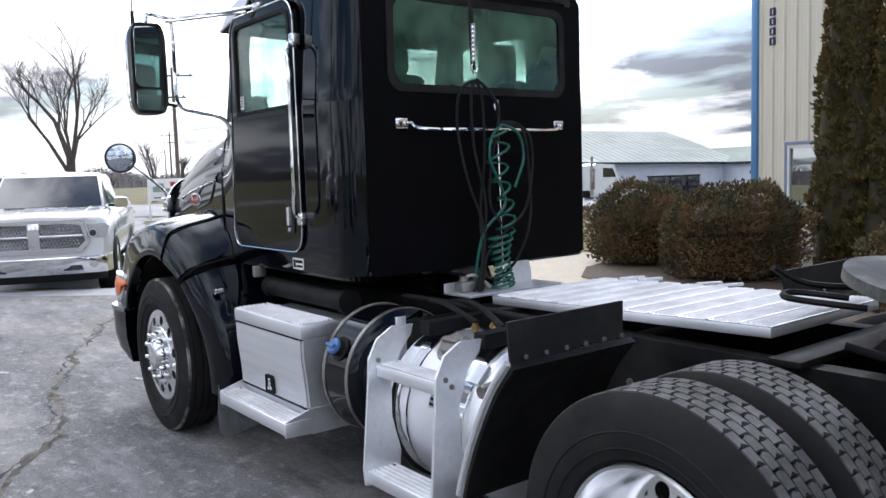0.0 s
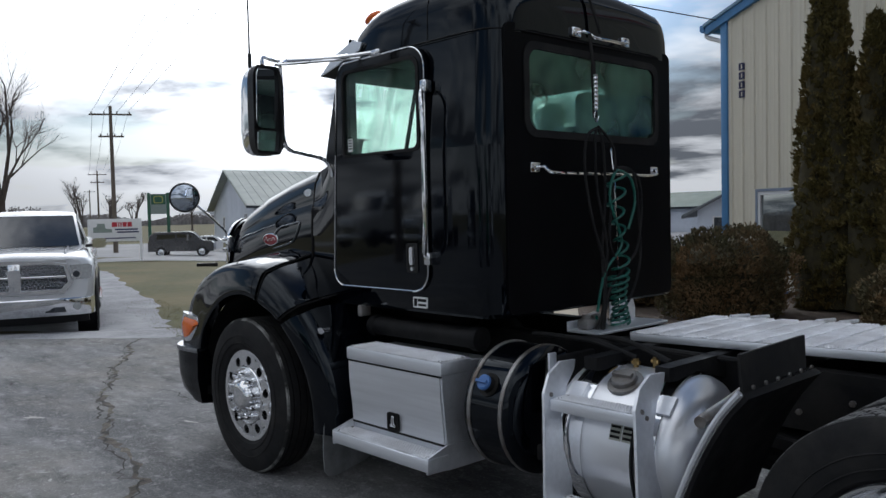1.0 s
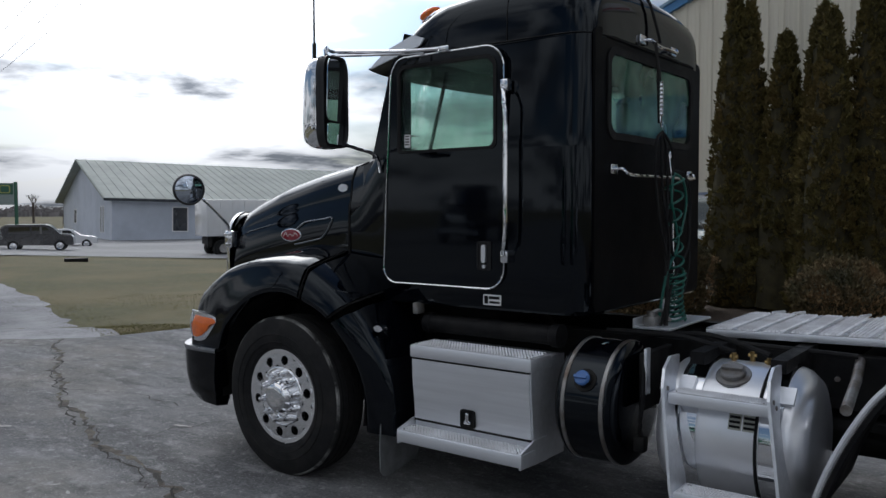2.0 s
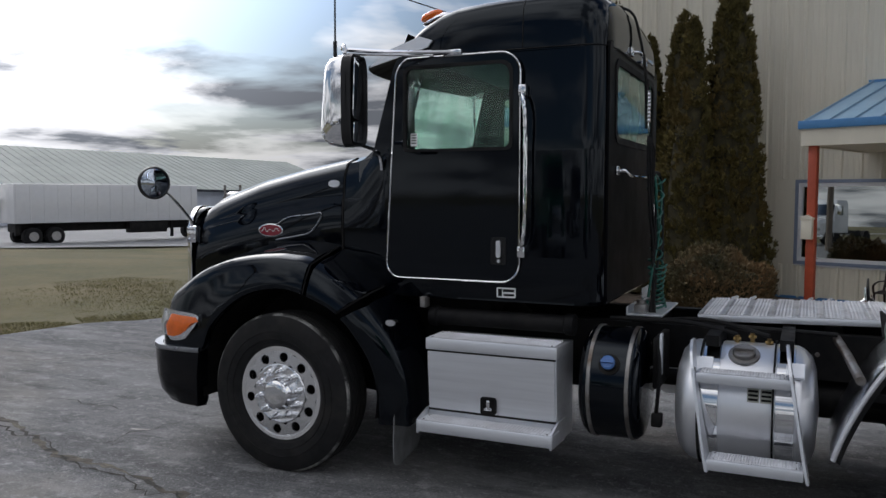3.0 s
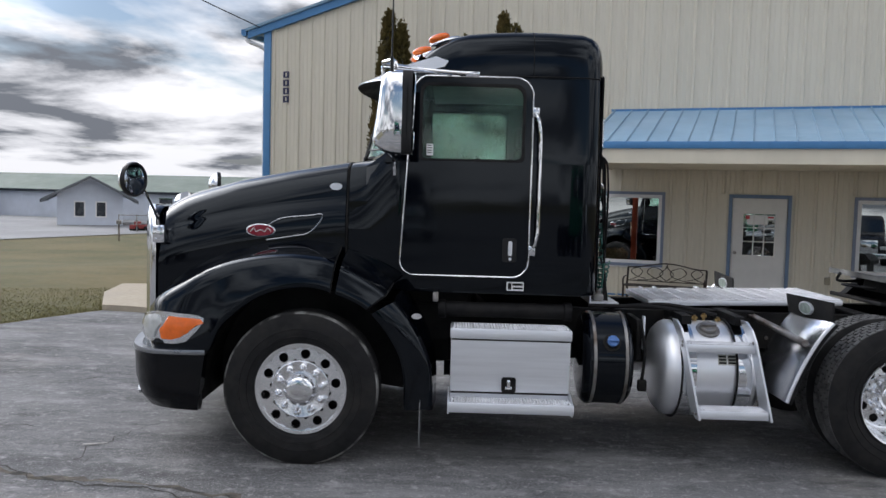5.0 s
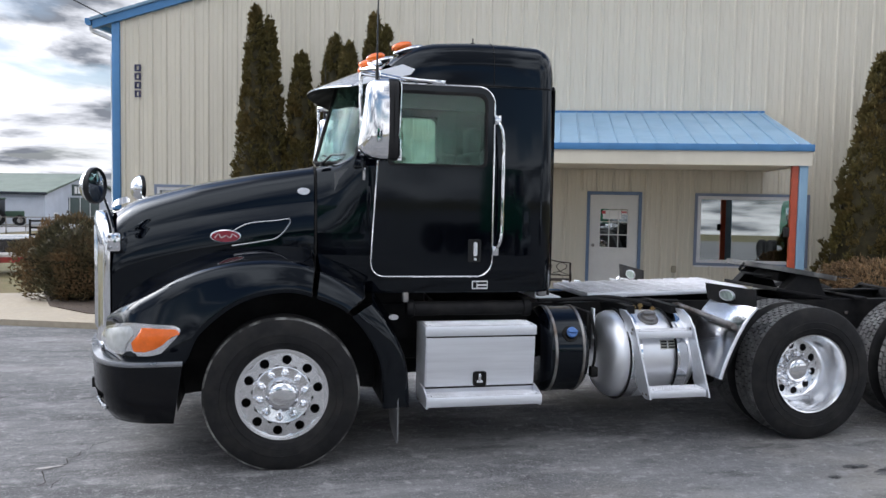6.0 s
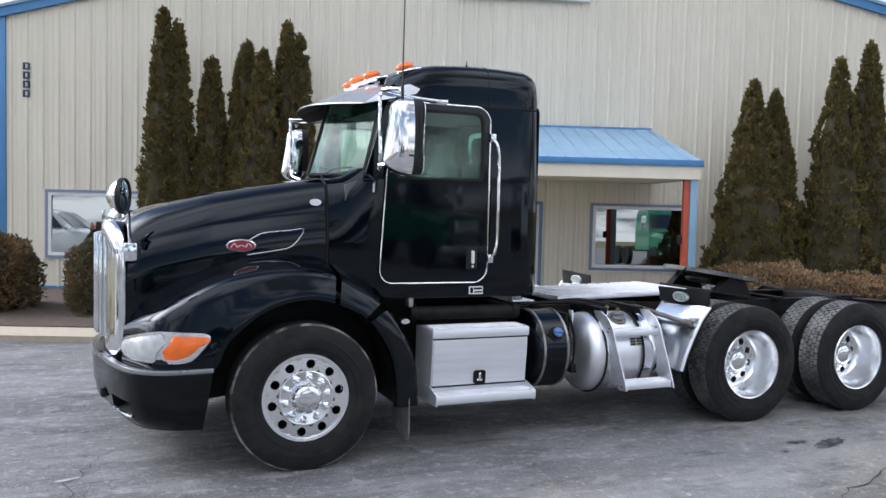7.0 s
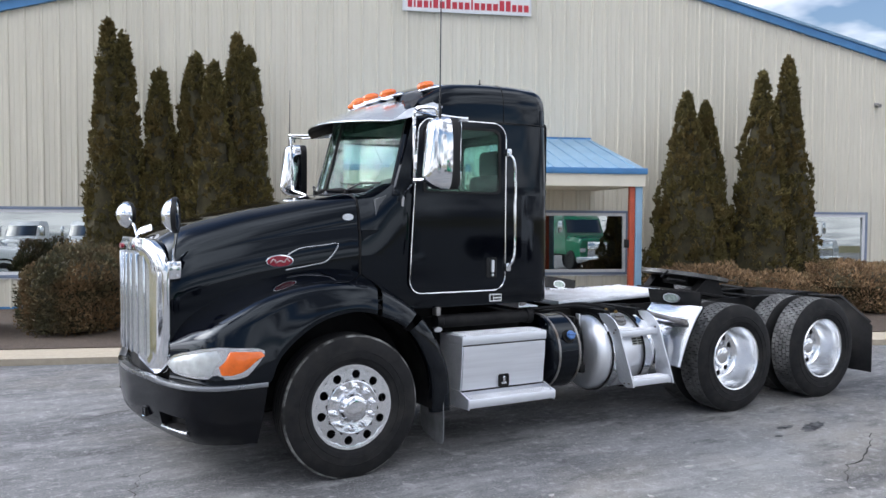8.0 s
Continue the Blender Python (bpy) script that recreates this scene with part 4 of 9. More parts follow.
for k in range(6):
    bm = B()
    box(bm, -0.68, 0.68, -0.38 + 0.075 * k, -0.325 + 0.075 * k, 0.425, 0.44, 0.003)
    part("bench_slat", bm, M_IRON, bench)

# ---- the black day-cab tractor ----
YC = 1.28          # the truck's centre line
truck = thing("semi_truck", "black day-cab semi truck with chrome trim parked on worn asphalt", "truck")


def far(y):
    return 2 * YC - y


def mirrored(ob):
    """The same part on the truck's other side."""
    o = share(ob)
    o.matrix_basis = Matrix.Translation((0, 2 * YC, 0)) @ Matrix.Diagonal((1, -1, 1, 1)) @ ob.matrix_basis
    for c in ob.children:
        share(c, c.matrix_basis.copy(), o)
    return o


# wheels: local axis along y, outer face towards -y, centre at the hub
TYRE_R, RIM_R = 0.530, 0.312


def tyre_mesh(name, blocks):
    bm = B()
    w = 0.14
    side = [(RIM_R, -w + 0.035), (RIM_R + 0.02, -w + 0.012), (RIM_R + 0.07, -w - 0.006), (RIM_R + 0.12, -w), (TYRE_R - 0.06, -w + 0.008), (TYRE_R - 0.02, -w + 0.018), (TYRE_R - 0.004, -w + 0.03)]
    tread = []
    if blocks:
        tread = [(TYRE_R - 0.014, -w + 0.032), (TYRE_R - 0.014, w - 0.032)]
    else:
        for c in (-0.075, -0.025, 0.025, 0.075):
            tread += [(TYRE_R, c - 0.006), (TYRE_R - 0.014, c - 0.005), (TYRE_R - 0.014, c + 0.005), (TYRE_R, c + 0.006)]
    lathe(bm, side + tread + [(r, -h) for r, h in side[::-1]], 72)
    for r0 in (RIM_R + 0.05, RIM_R + 0.10):
        lathe(bm, [(r0, -w - 0.002), (r0 + 0.003, -w - 0.0065), (r0 + 0.006, -w - 0.002)], 72)
    return mesh_of(name, bm, M_RUBBER, 0.5)


def tread_mesh(name):
    bm = B()
    n, rows = 56, (-0.088, -0.044, 0.0, 0.044, 0.088)
    for k in range(n):
        for j, c in enumerate(rows):
            a0 = 2 * math.pi * (k + (0.5 if j % 2 else 0.0)) / n
            da, hw = 2 * math.pi / n * 0.41, 0.0185
            skew = 0.10 * da * (1 if j % 2 else -1)
            quad = ((-hw, -da + skew), (0, -da * 0.72 - skew), (hw, -da + skew), (hw, da - skew), (0, da * 1.2 + skew), (-hw, da - skew))
            low = [bm.verts.new(((TYRE_R - 0.016) * math.cos(a0 + a), c + y, (TYRE_R - 0.016) * math.sin(a0 + a))) for y, a in quad]
            top = [bm.verts.new((TYRE_R * math.cos(a0 + a), c + y, TYRE_R * math.sin(a0 + a))) for y, a in quad]
            bm.faces.new(top)
            for i in range(6):
                bm.faces.new((low[i], low[(i + 1) % 6], top[(i + 1) % 6], top[i]))
    return mesh_of(name, bm, M_TREAD, 0.4)


def disc_with_holes(bm, r0, r1, y0, y1, count, hole_r, deep=0.03):
    """An annulus of a wheel disc with round hand holes cut through it."""
    n = 20
    rc, span = (r0 + r1) / 2, math.pi / count

    def at(r, a):
        t = (r - r0) / (r1 - r0)
        return (r * math.cos(a), y0 + (y1 - y0) * t, r * math.sin(a))
    for s in range(count):
        ac = 2 * math.pi * s / count
        inner, outer, back = [], [], []
        for k in range(n):
            q = 2 * math.pi * k / n
            c, d = math.cos(q), math.sin(q)
            inner.append(bm.verts.new(at(rc + hole_r * c, ac + hole_r * d / rc)))
            p = at(rc + hole_r * c, ac + hole_r * d / rc)
            back.append(bm.verts.new((p[0], p[1] + deep, p[2])))
            m = max(abs(c), abs(d))
            outer.append(bm.verts.new(at(rc + (r1 - r0) / 2 * c / m, ac + span * d / m)))
        for k in range(n):
            j = (k + 1) % n
            bm.faces.new((inner[k], inner[j], outer[j], outer[k]))
            bm.faces.new((inner[k], inner[j], back[j], back[k]))
    return bm


def front_wheel(m):
    bm = B()
    lathe(bm, [(0.302, 0.10), (0.302, -0.085), (0.318, -0.105), (0.312, -0.114), (0.300, -0.1125), (0.284, -0.111), (0.276, -0.108)], 64)
    disc_with_holes(bm, 0.200, 0.284, -0.116, -0.111, 10, 0.032)
    lathe(bm, [(0.200, -0.116), (0.196, -0.122), (0.190, -0.124), (0.184, -0.1215), (0.10, -0.120), (0.095, -0.118)], 64)
    bmesh.ops.remove_doubles(bm, verts=bm.verts, dist=0.0004)
    wheel = part("wheel", bm, M_ALU, truck, "polished aluminium steer wheel with round hand holes", 0.45)
    wheel.matrix_local = m
    tyre = new("tyre", tyre_mesh("tyre", False))
    tyre.parent = wheel
    tagged(tyre, "black ribbed rubber tyre")
    bm = B()
    lathe(bm, [(TYRE_R - 0.016, -0.1195), (TYRE_R - 0.007, -0.1135), (TYRE_R - 0.001, -0.1045)], 72)
    part("scuff_line", bm, M_SCUFF, wheel, "pale scuffed shoulder edge")
    bm = B()
    lathe(bm, [(0.0, 0.02), (0.29, 0.02), (0.29, 0.03), (0.0, 0.03)], 32)
    part("brake_drum", bm, M_BLACK, wheel)
    bm = B()
    lathe(bm, [(0.112, -0.118), (0.110, -0.140), (0.107, -0.150), (0.100, -0.157), (0.096, -0.166), (0.090, -0.175), (0.078, -0.182), (0.058, -0.186), (0.03, -0.1885), (0.0, -0.189)], 48)
    part("hub_cap", bm, M_CHROME, wheel, "chrome hub cap")
    bm = B()
    lathe(bm, [(0.026, 0.0), (0.026, -0.010), (0.019, -0.016), (0.018, -0.046), (0.013, -0.060), (0.0, -0.064)], 14)
    nut = part("lug_nut", bm, M_CHROME, wheel, "chrome lug nut cover")
    nut.matrix_local = pose(0.150, -0.120, 0)
    for k in range(1, 10):
        a = 2 * math.pi * k / 10
        share(nut, pose(0.150 * math.cos(a), -0.120, 0.150 * math.sin(a)))
    return wheel


def drive_wheel(m):
    """Outer of a dual pair: deep dish with a chrome axle cover."""
    bm = B()
    lathe(bm, [(0.302, 0.12), (0.302, -0.10), (0.318, -0.122), (0.312, -0.130), (0.302, -0.124), (0.294, -0.105), (0.289, -0.03), (0.283, 0.03), (0.270, 0.080), (0.250, 0.112), (0.236, 0.122), (0.228, 0.124)], 64)
    disc_with_holes(bm, 0.148, 0.230, 0.116, 0.124, 10, 0.031)
    lathe(bm, [(0.148, 0.116), (0.144, 0.111), (0.09, 0.111)], 64)
    bmesh.ops.remove_doubles(bm, verts=bm.verts, dist=0.0004)
    wheel = part("wheel", bm, M_ALU, truck, "polished aluminium dished drive wheel", 0.45)
    wheel.matrix_local = m
    tyre = new("tyre", DRIVE_TYRE)
    tyre.parent = wheel
    tagged(tyre, "black rubber drive tyre")
    tr = new("tread", DRIVE_TREAD)
    tr.parent = wheel
    tagged(tr, "blocky grey tread lugs")
    bm = B()
    lathe(bm, [(0.0, 0.175), (0.27, 0.175), (0.27, 0.165), (0.0, 0.165)], 32)
    part("brake_drum", bm, M_BLACK, wheel)
    bm = B()
    lathe(bm, [(0.112, 0.112), (0.111, 0.096), (0.106, 0.090), (0.104, 0.082), (0.102, 0.046), (0.095, 0.032), (0.082, 0.022), (0.055, 0.014), (0.0, 0.011)], 48)
    part("hub_cap", bm, M_CHROME, wheel, "domed chrome axle cover")
    bm = B()
    lathe(bm, [(0.021, 0.0), (0.021, -0.010), (0.016, -0.014), (0.0165, -0.036), (0.012, -0.045), (0.0, -0.049)], 12)
    nut = part("lug_nut", bm, M_CHROME, wheel, "chrome lug nut cover")
    nut.matrix_local = pose(0.130, 0.111, 0)
    for k in range(1, 10):
        a = 2 * math.pi * k / 10
        share(nut, pose(0.130 * math.cos(a), 0.111, 0.130 * math.sin(a)))
    inner = new("inner_tyre", DRIVE_TYRE)
    inner.parent = wheel
    inner.matrix_local = pose(0, 0.34, 0)
    it = new("inner_tread", DRIVE_TREAD)
    it.parent = wheel
    it.matrix_local = pose(0, 0.34, 0)
    return wheel


def wheel_again(w, m):
    o = share(w, m)
    for c in w.children:
        share(c, c.matrix_basis.copy(), o)
    return o


DRIVE_TYRE, DRIVE_TREAD = tyre_mesh("drive_tyre", True), tread_mesh("drive_tread")
steer = front_wheel(pose(-0.013, 0.168, TYRE_R - 0.012, 0, 25, 0))
wheel_again(steer, pose(-0.013, far(0.168), TYRE_R - 0.012, 0, 0, 180))
AX1, AX2 = 4.10, 5.44
drive = drive_wheel(pose(AX1, 0.215, TYRE_R, 0, 11, 0))
wheel_again(drive, pose(AX2, 0.215, TYRE_R, 0, 29, 0))
wheel_again(drive, pose(AX1, far(0.215), TYRE_R, 0, 0, 180))
wheel_again(drive, pose(AX2, far(0.215), TYRE_R, 0, 15, 180))

# chassis
for y in (YC - 0.43, YC + 0.43):
    bm = B()
    s = 1 if y < YC else -1
    prism(bm, [(y, 0.75), (y + s * 0.09, 0.75), (y + s * 0.09, 0.762), (y + s * 0.01, 0.762), (y + s * 0.01, 1.008), (y + s * 0.09, 1.008), (y + s * 0.09, 1.02), (y, 1.02)], "X", -1.05, 6.42)
    part("frame_rail", bm, M_BLACK, truck, "black steel frame rail")
for x in (-0.9, 0.6, 2.2, 3.3, 4.77, 6.2):
    bm = B()
    box(bm, x - 0.05, x + 0.05, YC - 0.42, YC + 0.42, 0.79, 0.98, 0.008)
    part("cross_member", bm, M_BLACK, truck)
bm = B()
box(bm, -0.08, 0.06, 0.35, far(0.35), 0.36, 0.48, 0.02)
part("front_axle", bm, M_BLACK, truck)
for x in (AX1, AX2):
    bm = B()
    tube(bm, [(x, 0.5, 0.52), (x, YC - 0.25, 0.52), (x, YC - 0.18, 0.54), (x, YC + 0.18, 0.54), (x, YC + 0.25, 0.52), (x, far(0.5), 0.52)], [0.07, 0.08, 0.2, 0.2, 0.08, 0.07], 14)
    part("drive_axle", bm, M_BLACK, truck)
    for y in (YC - 0.55, YC + 0.55):
        bm = B()
        lathe(bm, [(0.0, 0.0), (0.12, 0.0), (0.13, 0.05), (0.12, 0.12), (0.13, 0.18), (0.11, 0.22), (0.0, 0.22)], 18, "Z", (x + 0.25, y, 0.62))
        part("air_spring", bm, M_RUBBER, truck)
        bm = B()
        tube(bm, smooth_path([(x - 0.75, y, 0.70), (x - 0.3, y, 0.66), (x + 0.35, y, 0.60)], 4), 0.045, 6)
        part("trailing_arm", bm, M_BLACK, truck)
bm = B()
cyl(bm, (1.2, YC, 0.62), (AX1 - 0.2, YC, 0.56), 0.055, 14)
cyl(bm, (AX1 + 0.2, YC, 0.56), (AX2 - 0.2, YC, 0.56), 0.05, 14)
part("drive_shaft", bm, M_BLACK, truck)
bm = B()
box(bm, -0.55, 1.15, YC - 0.36, YC + 0.36, 0.55, 1.25, 0.08)
part("engine", bm, M_BLACK, truck)

# running gear added to fill and darken the space under the truck
bm = B()
loft(bm, [[(x, YC + w * math.cos(a), 0.72 + w * math.sin(a)) for a in [2 * math.pi * k / 16 for k in range(16)]] for x, w in ((0.95, 0.34), (1.2, 0.34), (1.3, 0.26), (1.75, 0.24), (1.85, 0.16), (2.0, 0.12))])
part("gearbox", bm, M_BLACK, truck, "dark ribbed gearbox between the frame rails")
for y in (YC - 0.47, YC + 0.47):
    bm = B()
    for k, (half, z) in enumerate(((0.80, 0.60), (0.66, 0.585), (0.50, 0.57), (0.34, 0.555))):
        loft(bm, [[(x, y - 0.045, z + 0.10 * (x / 0.8) ** 2 - 0.08), (x, y + 0.045, z + 0.10 * (x / 0.8) ** 2 - 0.08), (x, y + 0.045, z + 0.10 * (x / 0.8) ** 2 - 0.068), (x, y - 0.045, z + 0.10 * (x / 0.8) ** 2 - 0.068)] for x in [-half + half * q / 6 for q in range(13)]])
    part("leaf_spring", bm, M_BLACK, truck, "dark stack of spring leaves")
for x in (AX1, AX2):
    for y in (YC - 0.33, YC + 0.33):
        bm = B()
        lathe(bm, [(0.0, 0.0), (0.07, 0.0), (0.085, 0.03), (0.085, 0.12), (0.07, 0.16), (0.085, 0.17), (0.085, 0.24), (0.0, 0.25)], 16, "X", (x - 0.42, y, 0.52))
        part("brake_chamber", bm, M_BLACK, truck)
for x in (AX1 - 0.42, AX2 - 0.42):
    bm = B()
    cyl(bm, (x, YC - 0.66, 0.62), (x, YC + 0.66, 0.62), 0.045, 10)
    part("cross_tube", bm, M_BLACK, truck)
bm = B()
tube(bm, smooth_path([(0.3, 1.75, 0.70), (0.8, 1.85, 0.60), (1.2, 1.95, 0.66)], 5), 0.06, 12)
lathe(bm, [(0.0, 1.15), (0.10, 1.17), (0.17, 1.24), (0.17, 2.05), (0.10, 2.14), (0.0, 2.16)], 24, "X", (0, 1.98, 0.70))
part("exhaust_canister", bm, M_STEEL, truck, "dull steel exhaust canister under the cab")
# assumed far-side tank, added to keep light from under the truck
bm = B()
lathe(bm, [(0.0, 2.05), (0.22, 2.07), (0.30, 2.12), (0.33, 2.18), (0.33, 3.10), (0.30, 3.16), (0.22, 3.21), (0.0, 3.23)], 32, "X", (0, far(0.56), 0.645))
part("far_fuel_tank", bm, M_SATIN, truck, "satin aluminium fuel tank added on the other side to darken the ground")
# hood
HOOD_Z = ((-1.24, -0.13), (-1.19, -0.04), (-1.12, 0.09), (-1.035, 0.215), (-0.924, 0.315), (-0.61, 0.572), (-0.18, 0.82), (0.215, 1.0))
HOOD_A = [(0.0, 1.765), (0.30, 1.757), (0.47, 1.728), (0.575, 1.67), (0.632, 1.60), (0.655, 1.55), (0.660, 1.525), (0.684, 1.492), (0.695, 1.30), (0.695, 0.92)]
HOOD_B = [(0.0, 2.092), (0.42, 2.090), (0.62, 2.080), (0.742, 2.038), (0.784, 1.95), (0.794, 1.85), (0.795, 1.818), (0.814, 1.782), (0.822, 1.60), (0.822, 1.30)]


def hood_half(x):
    kz, kw = lerp_at(HOOD_Z, x), (x + 1.24) / 1.455
    return [(a[0] + (b[0] - a[0]) * kw, a[1] + (b[1] - a[1]) * kz) for a, b in zip(HOOD_A, HOOD_B)]


bm = B()
rings = []
for k in range(25):
    x = -1.24 + 1.455 * k / 24
    half = hood_half(x)
    if k == 0:
        half = [(w * 0.985, z - 0.012) for w, z in half]
    rings.append([(x, YC - w, z) for w, z in half[::-1]] + [(x, YC + w, z) for w, z in half[1:]])
loft(bm, rings, False)
hood = part("hood", bm, M_PAINT, truck, "glossy black sloping hood", 0.9)
bm = B()
rings = []
for x, d in ((0.217, 0.012), (0.222, -0.004), (0.232, -0.004), (0.237, 0.012)):
    half = hood_half(0.215)
    rings.append([(x, YC - w + d, z - d) for w, z in half[::-1]] + [(x, YC + w - d, z - d) for w, z in half[1:]])
loft(bm, rings, False)
part("hood_seam", bm, M_BLACK, truck)

# highlight of the side vent's crease, drawn as a grey tube, and badges on the hood
def on_hood(x, z, out=0.004):
    half = hood_half(x)
    w = half[-1][0]
    for (w0, z0), (w1, z1) in zip(half, half[1:]):
        if z1 <= z <= z0 and z0 > z1:
            w = w0 + (w1 - w0) * (z0 - z) / (z0 - z1)
    return (x, YC - w - out, z)


for side in (0, 1):
    bm = B()
    loop = [(-0.36, 1.60), (-0.25, 1.66), (-0.05, 1.685), (0.045, 1.695), (0.02, 1.63), (-0.05, 1.56), (-0.15, 1.535), (-0.36, 1.50)]
    pts = [on_hood(x, z) for x, z in loop]
    if side:
        pts = [(x, far(y), z) for x, y, z in pts]
    tube(bm, smooth_path(pts, 5), 0.006, 6)
    part("vent_trim", bm, M_TRIM, hood, "thin grey line for the highlight on the side vent crease")
    bm = B()
    e = on_hood(-0.405, 1.568, 0.0)
    y = e[1] if not side else far(e[1])
    s = -1 if not side else 1
    for rx, rz, h in ((0.108, 0.048, 0.010),):
        ring0 = [(e[0] + rx * math.cos(2 * math.pi * k / 28), y, e[2] + rz * math.sin(2 * math.pi * k / 28)) for k in range(28)]
        ring1 = [(e[0] + rx * math.cos(2 * math.pi * k / 28), y + s * h, e[2] + rz * math.sin(2 * math.pi * k / 28)) for k in range(28)]
        ring2 = [(e[0] + (rx - 0.01) * math.cos(2 * math.pi * k / 28), y + s * (h + 0.003), e[2] + (rz - 0.008) * math.sin(2 * math.pi * k / 28)) for k in range(28)]
        loft(bm, [ring0, ring1, ring2])
    badge = part("hood_badge", bm, M_CHROME, hood, "oval red badge with a bright rim")
    bm = B()
    ring0 = [(e[0] + 0.099 * math.cos(2 * math.pi * k / 28), y + s * 0.012, e[2] + 0.041 * math.sin(2 * math.pi * k / 28)) for k in range(28)]
    ring1 = [(e[0] + 0.095 * math.cos(2 * math.pi * k / 28), y + s * 0.016, e[2] + 0.038 * math.sin(2 * math.pi * k / 28)) for k in range(28)]
    loft(bm, [ring0, ring1])
    part("enamel", bm, M_RED, badge, "red enamel face")
    bm = B()
    tube(bm, smooth_path([(e[0] - 0.075, y + s * 0.0175, e[2] - 0.012), (e[0] - 0.05, y + s * 0.0175, e[2] + 0.018), (e[0] - 0.03, y + s * 0.0175, e[2] - 0.01), (e[0], y + s * 0.0175, e[2] + 0.006),
                          (e[0] + 0.03, y + s * 0.0175, e[2] - 0.008), (e[0] + 0.05, y + s * 0.0175, e[2] + 0.018), (e[0] + 0.078, y + s * 0.0175, e[2] - 0.006)], 4), 0.0022, 5)
    part("scroll", bm, M_WHITE, badge, "pale scroll mark")
    bm = B()
    c = on_hood(0.14, 1.90, 0.0)
    cy = c[1] if not side else far(c[1])
    prism(bm, [(c[0] + 0.045 * math.cos(2 * math.pi * k / 20), c[2] + 0.026 * math.sin(2 * math.pi * k / 20)) for k in range(20)], "Y", cy + s * 0.010, cy - s * 0.02)
    part("model_badge", bm, M_BRUSHED, hood, "small silver oval badge")

# grille with chrome surround
def nose(w):
    return -1.40 + 0.16 * (w / 0.72) ** 2


bm = B()
outer, inner = round_rect(-0.715, 0.715, 0.775, 1.735, (0.10, 0.10, 0.24, 0.24), 7), round_rect(-0.565, 0.565, 0.875, 1.615, (0.06, 0.06, 0.13, 0.13), 7)
midr = [((a[0] + b[0]) / 2, (a[1] + b[1]) / 2) for a, b in zip(outer, inner)]
loft(bm, [[(nose(w) + 0.05, YC + w, z) for w, z in outer], [(nose(w) + 0.015, YC + w, z) for w, z in outer], [(nose(w) + 0.004, YC + w * 0.985, z) for w, z in outer],
          [(nose(w) - 0.012, YC + w, z) for w, z in midr], [(nose(w) + 0.0, YC + w, z) for w, z in inner], [(nose(w) + 0.05, YC + w, z) for w, z in inner]], True, False)
grille = part("grille_surround", bm, M_CHROME, truck, "chrome radiator grille surround", 0.9)
bm = B()
brow = [(w, z) for w, z in outer if z > 1.20]
loft(bm, [[(nose(w) + 0.03, YC + w * 0.985, z - 0.012) for w, z in brow], [(-1.235, YC + w * 0.975, z - 0.004) for w, z in brow], [(-1.20, YC + w * 0.965, z - 0.012) for w, z in brow]], False, False)
part("hood_nose", bm, M_PAINT, hood, "black nose of the hood behind the chrome")
bm = B()
loft(bm, [[(nose(w) + 0.045, YC + w, z) for z in (0.87, 1.64)] for w in [-0.58 + 1.16 * k / 20 for k in range(21)]], False)
part("grille_mesh", bm, material("grille_mesh", (0.24, 0.25, 0.25), 0.5, 0.8, 0.5, 90, 0.6, 160), grille, "fine grey grille mesh")
bm = B()
box(bm, -0.012, 0.012, -0.008, 0.008, 0.885, 1.625, 0.004, 2)
bar = part("grille_bar", bm, M_CHROME, grille, "upright chrome bar")
bar.matrix_local = pose(nose(-0.48) + 0.01, YC - 0.48, 0)
for k in range(1, 9):
    w = -0.48 + 0.12 * k
    share(bar, pose(nose(w) + 0.01, YC + w, 0))
bm = B()
prism(bm, [(YC + 0.045 * math.cos(2 * math.pi * k / 24), 1.672 + 0.02 * math.sin(2 * math.pi * k / 24)) for k in range(24)], "X", nose(0) - 0.014, nose(0) + 0.01)
part("grille_badge", bm, M_RED, grille, "red oval badge")
bm = B()
rings = []
for x, w, h in ((-1.30, 0.025, 0.0), (-1.28, 0.045, 0.035), (-1.24, 0.055, 0.05), (-1.19, 0.03, 0.05), (-1.165, 0.01, 0.02)):
    z = 1.755 + (x + 1.3) * 0.30
    rings.append([(x, YC - w, z), (x, YC - w * 0.5, z + h), (x, YC + w * 0.5, z + h), (x, YC + w, z)])
loft(bm, rings)
part("hood_ornament", bm, M_CHROME, hood, "low chrome hood ornament")

bm = B()
loft(bm, [[(nose(w) + 0.075, YC + w, 0.72), (nose(w) + 0.075, YC + w, 0.90)] for w in [-0.86 + 1.72 * k / 24 for k in range(25)]], False)
part("grille_apron", bm, M_BLACK, truck)

# fenders
L1 = smooth_path([(-1.215, 0.48, 0.755), (-1.045, 0.10, 0.755), (-0.86, 0.034, 0.755), (-0.652, 0.018, 0.755), (-0.548, 0.018, 0.945), (-0.302, 0.018, 1.143), (-0.02, 0.02, 1.216), (0.213, 0.03, 1.172), (0.452, 0.05, 1.043), (0.65, 0.10, 0.736), (0.69, 0.12, 0.38)], 6)
L2 = smooth_path([(-1.205, 0.50, 0.99), (-1.035, 0.19, 1.085), (-0.86, 0.115, 1.185), (-0.66, 0.088, 1.292), (-0.45, 0.085, 1.366), (-0.20, 0.085, 1.408), (0.03, 0.085, 1.408), (0.24, 0.095, 1.357), (0.60, 0.12, 1.12), (0.835, 0.16, 0.74), (0.88, 0.17, 0.37)], 6)
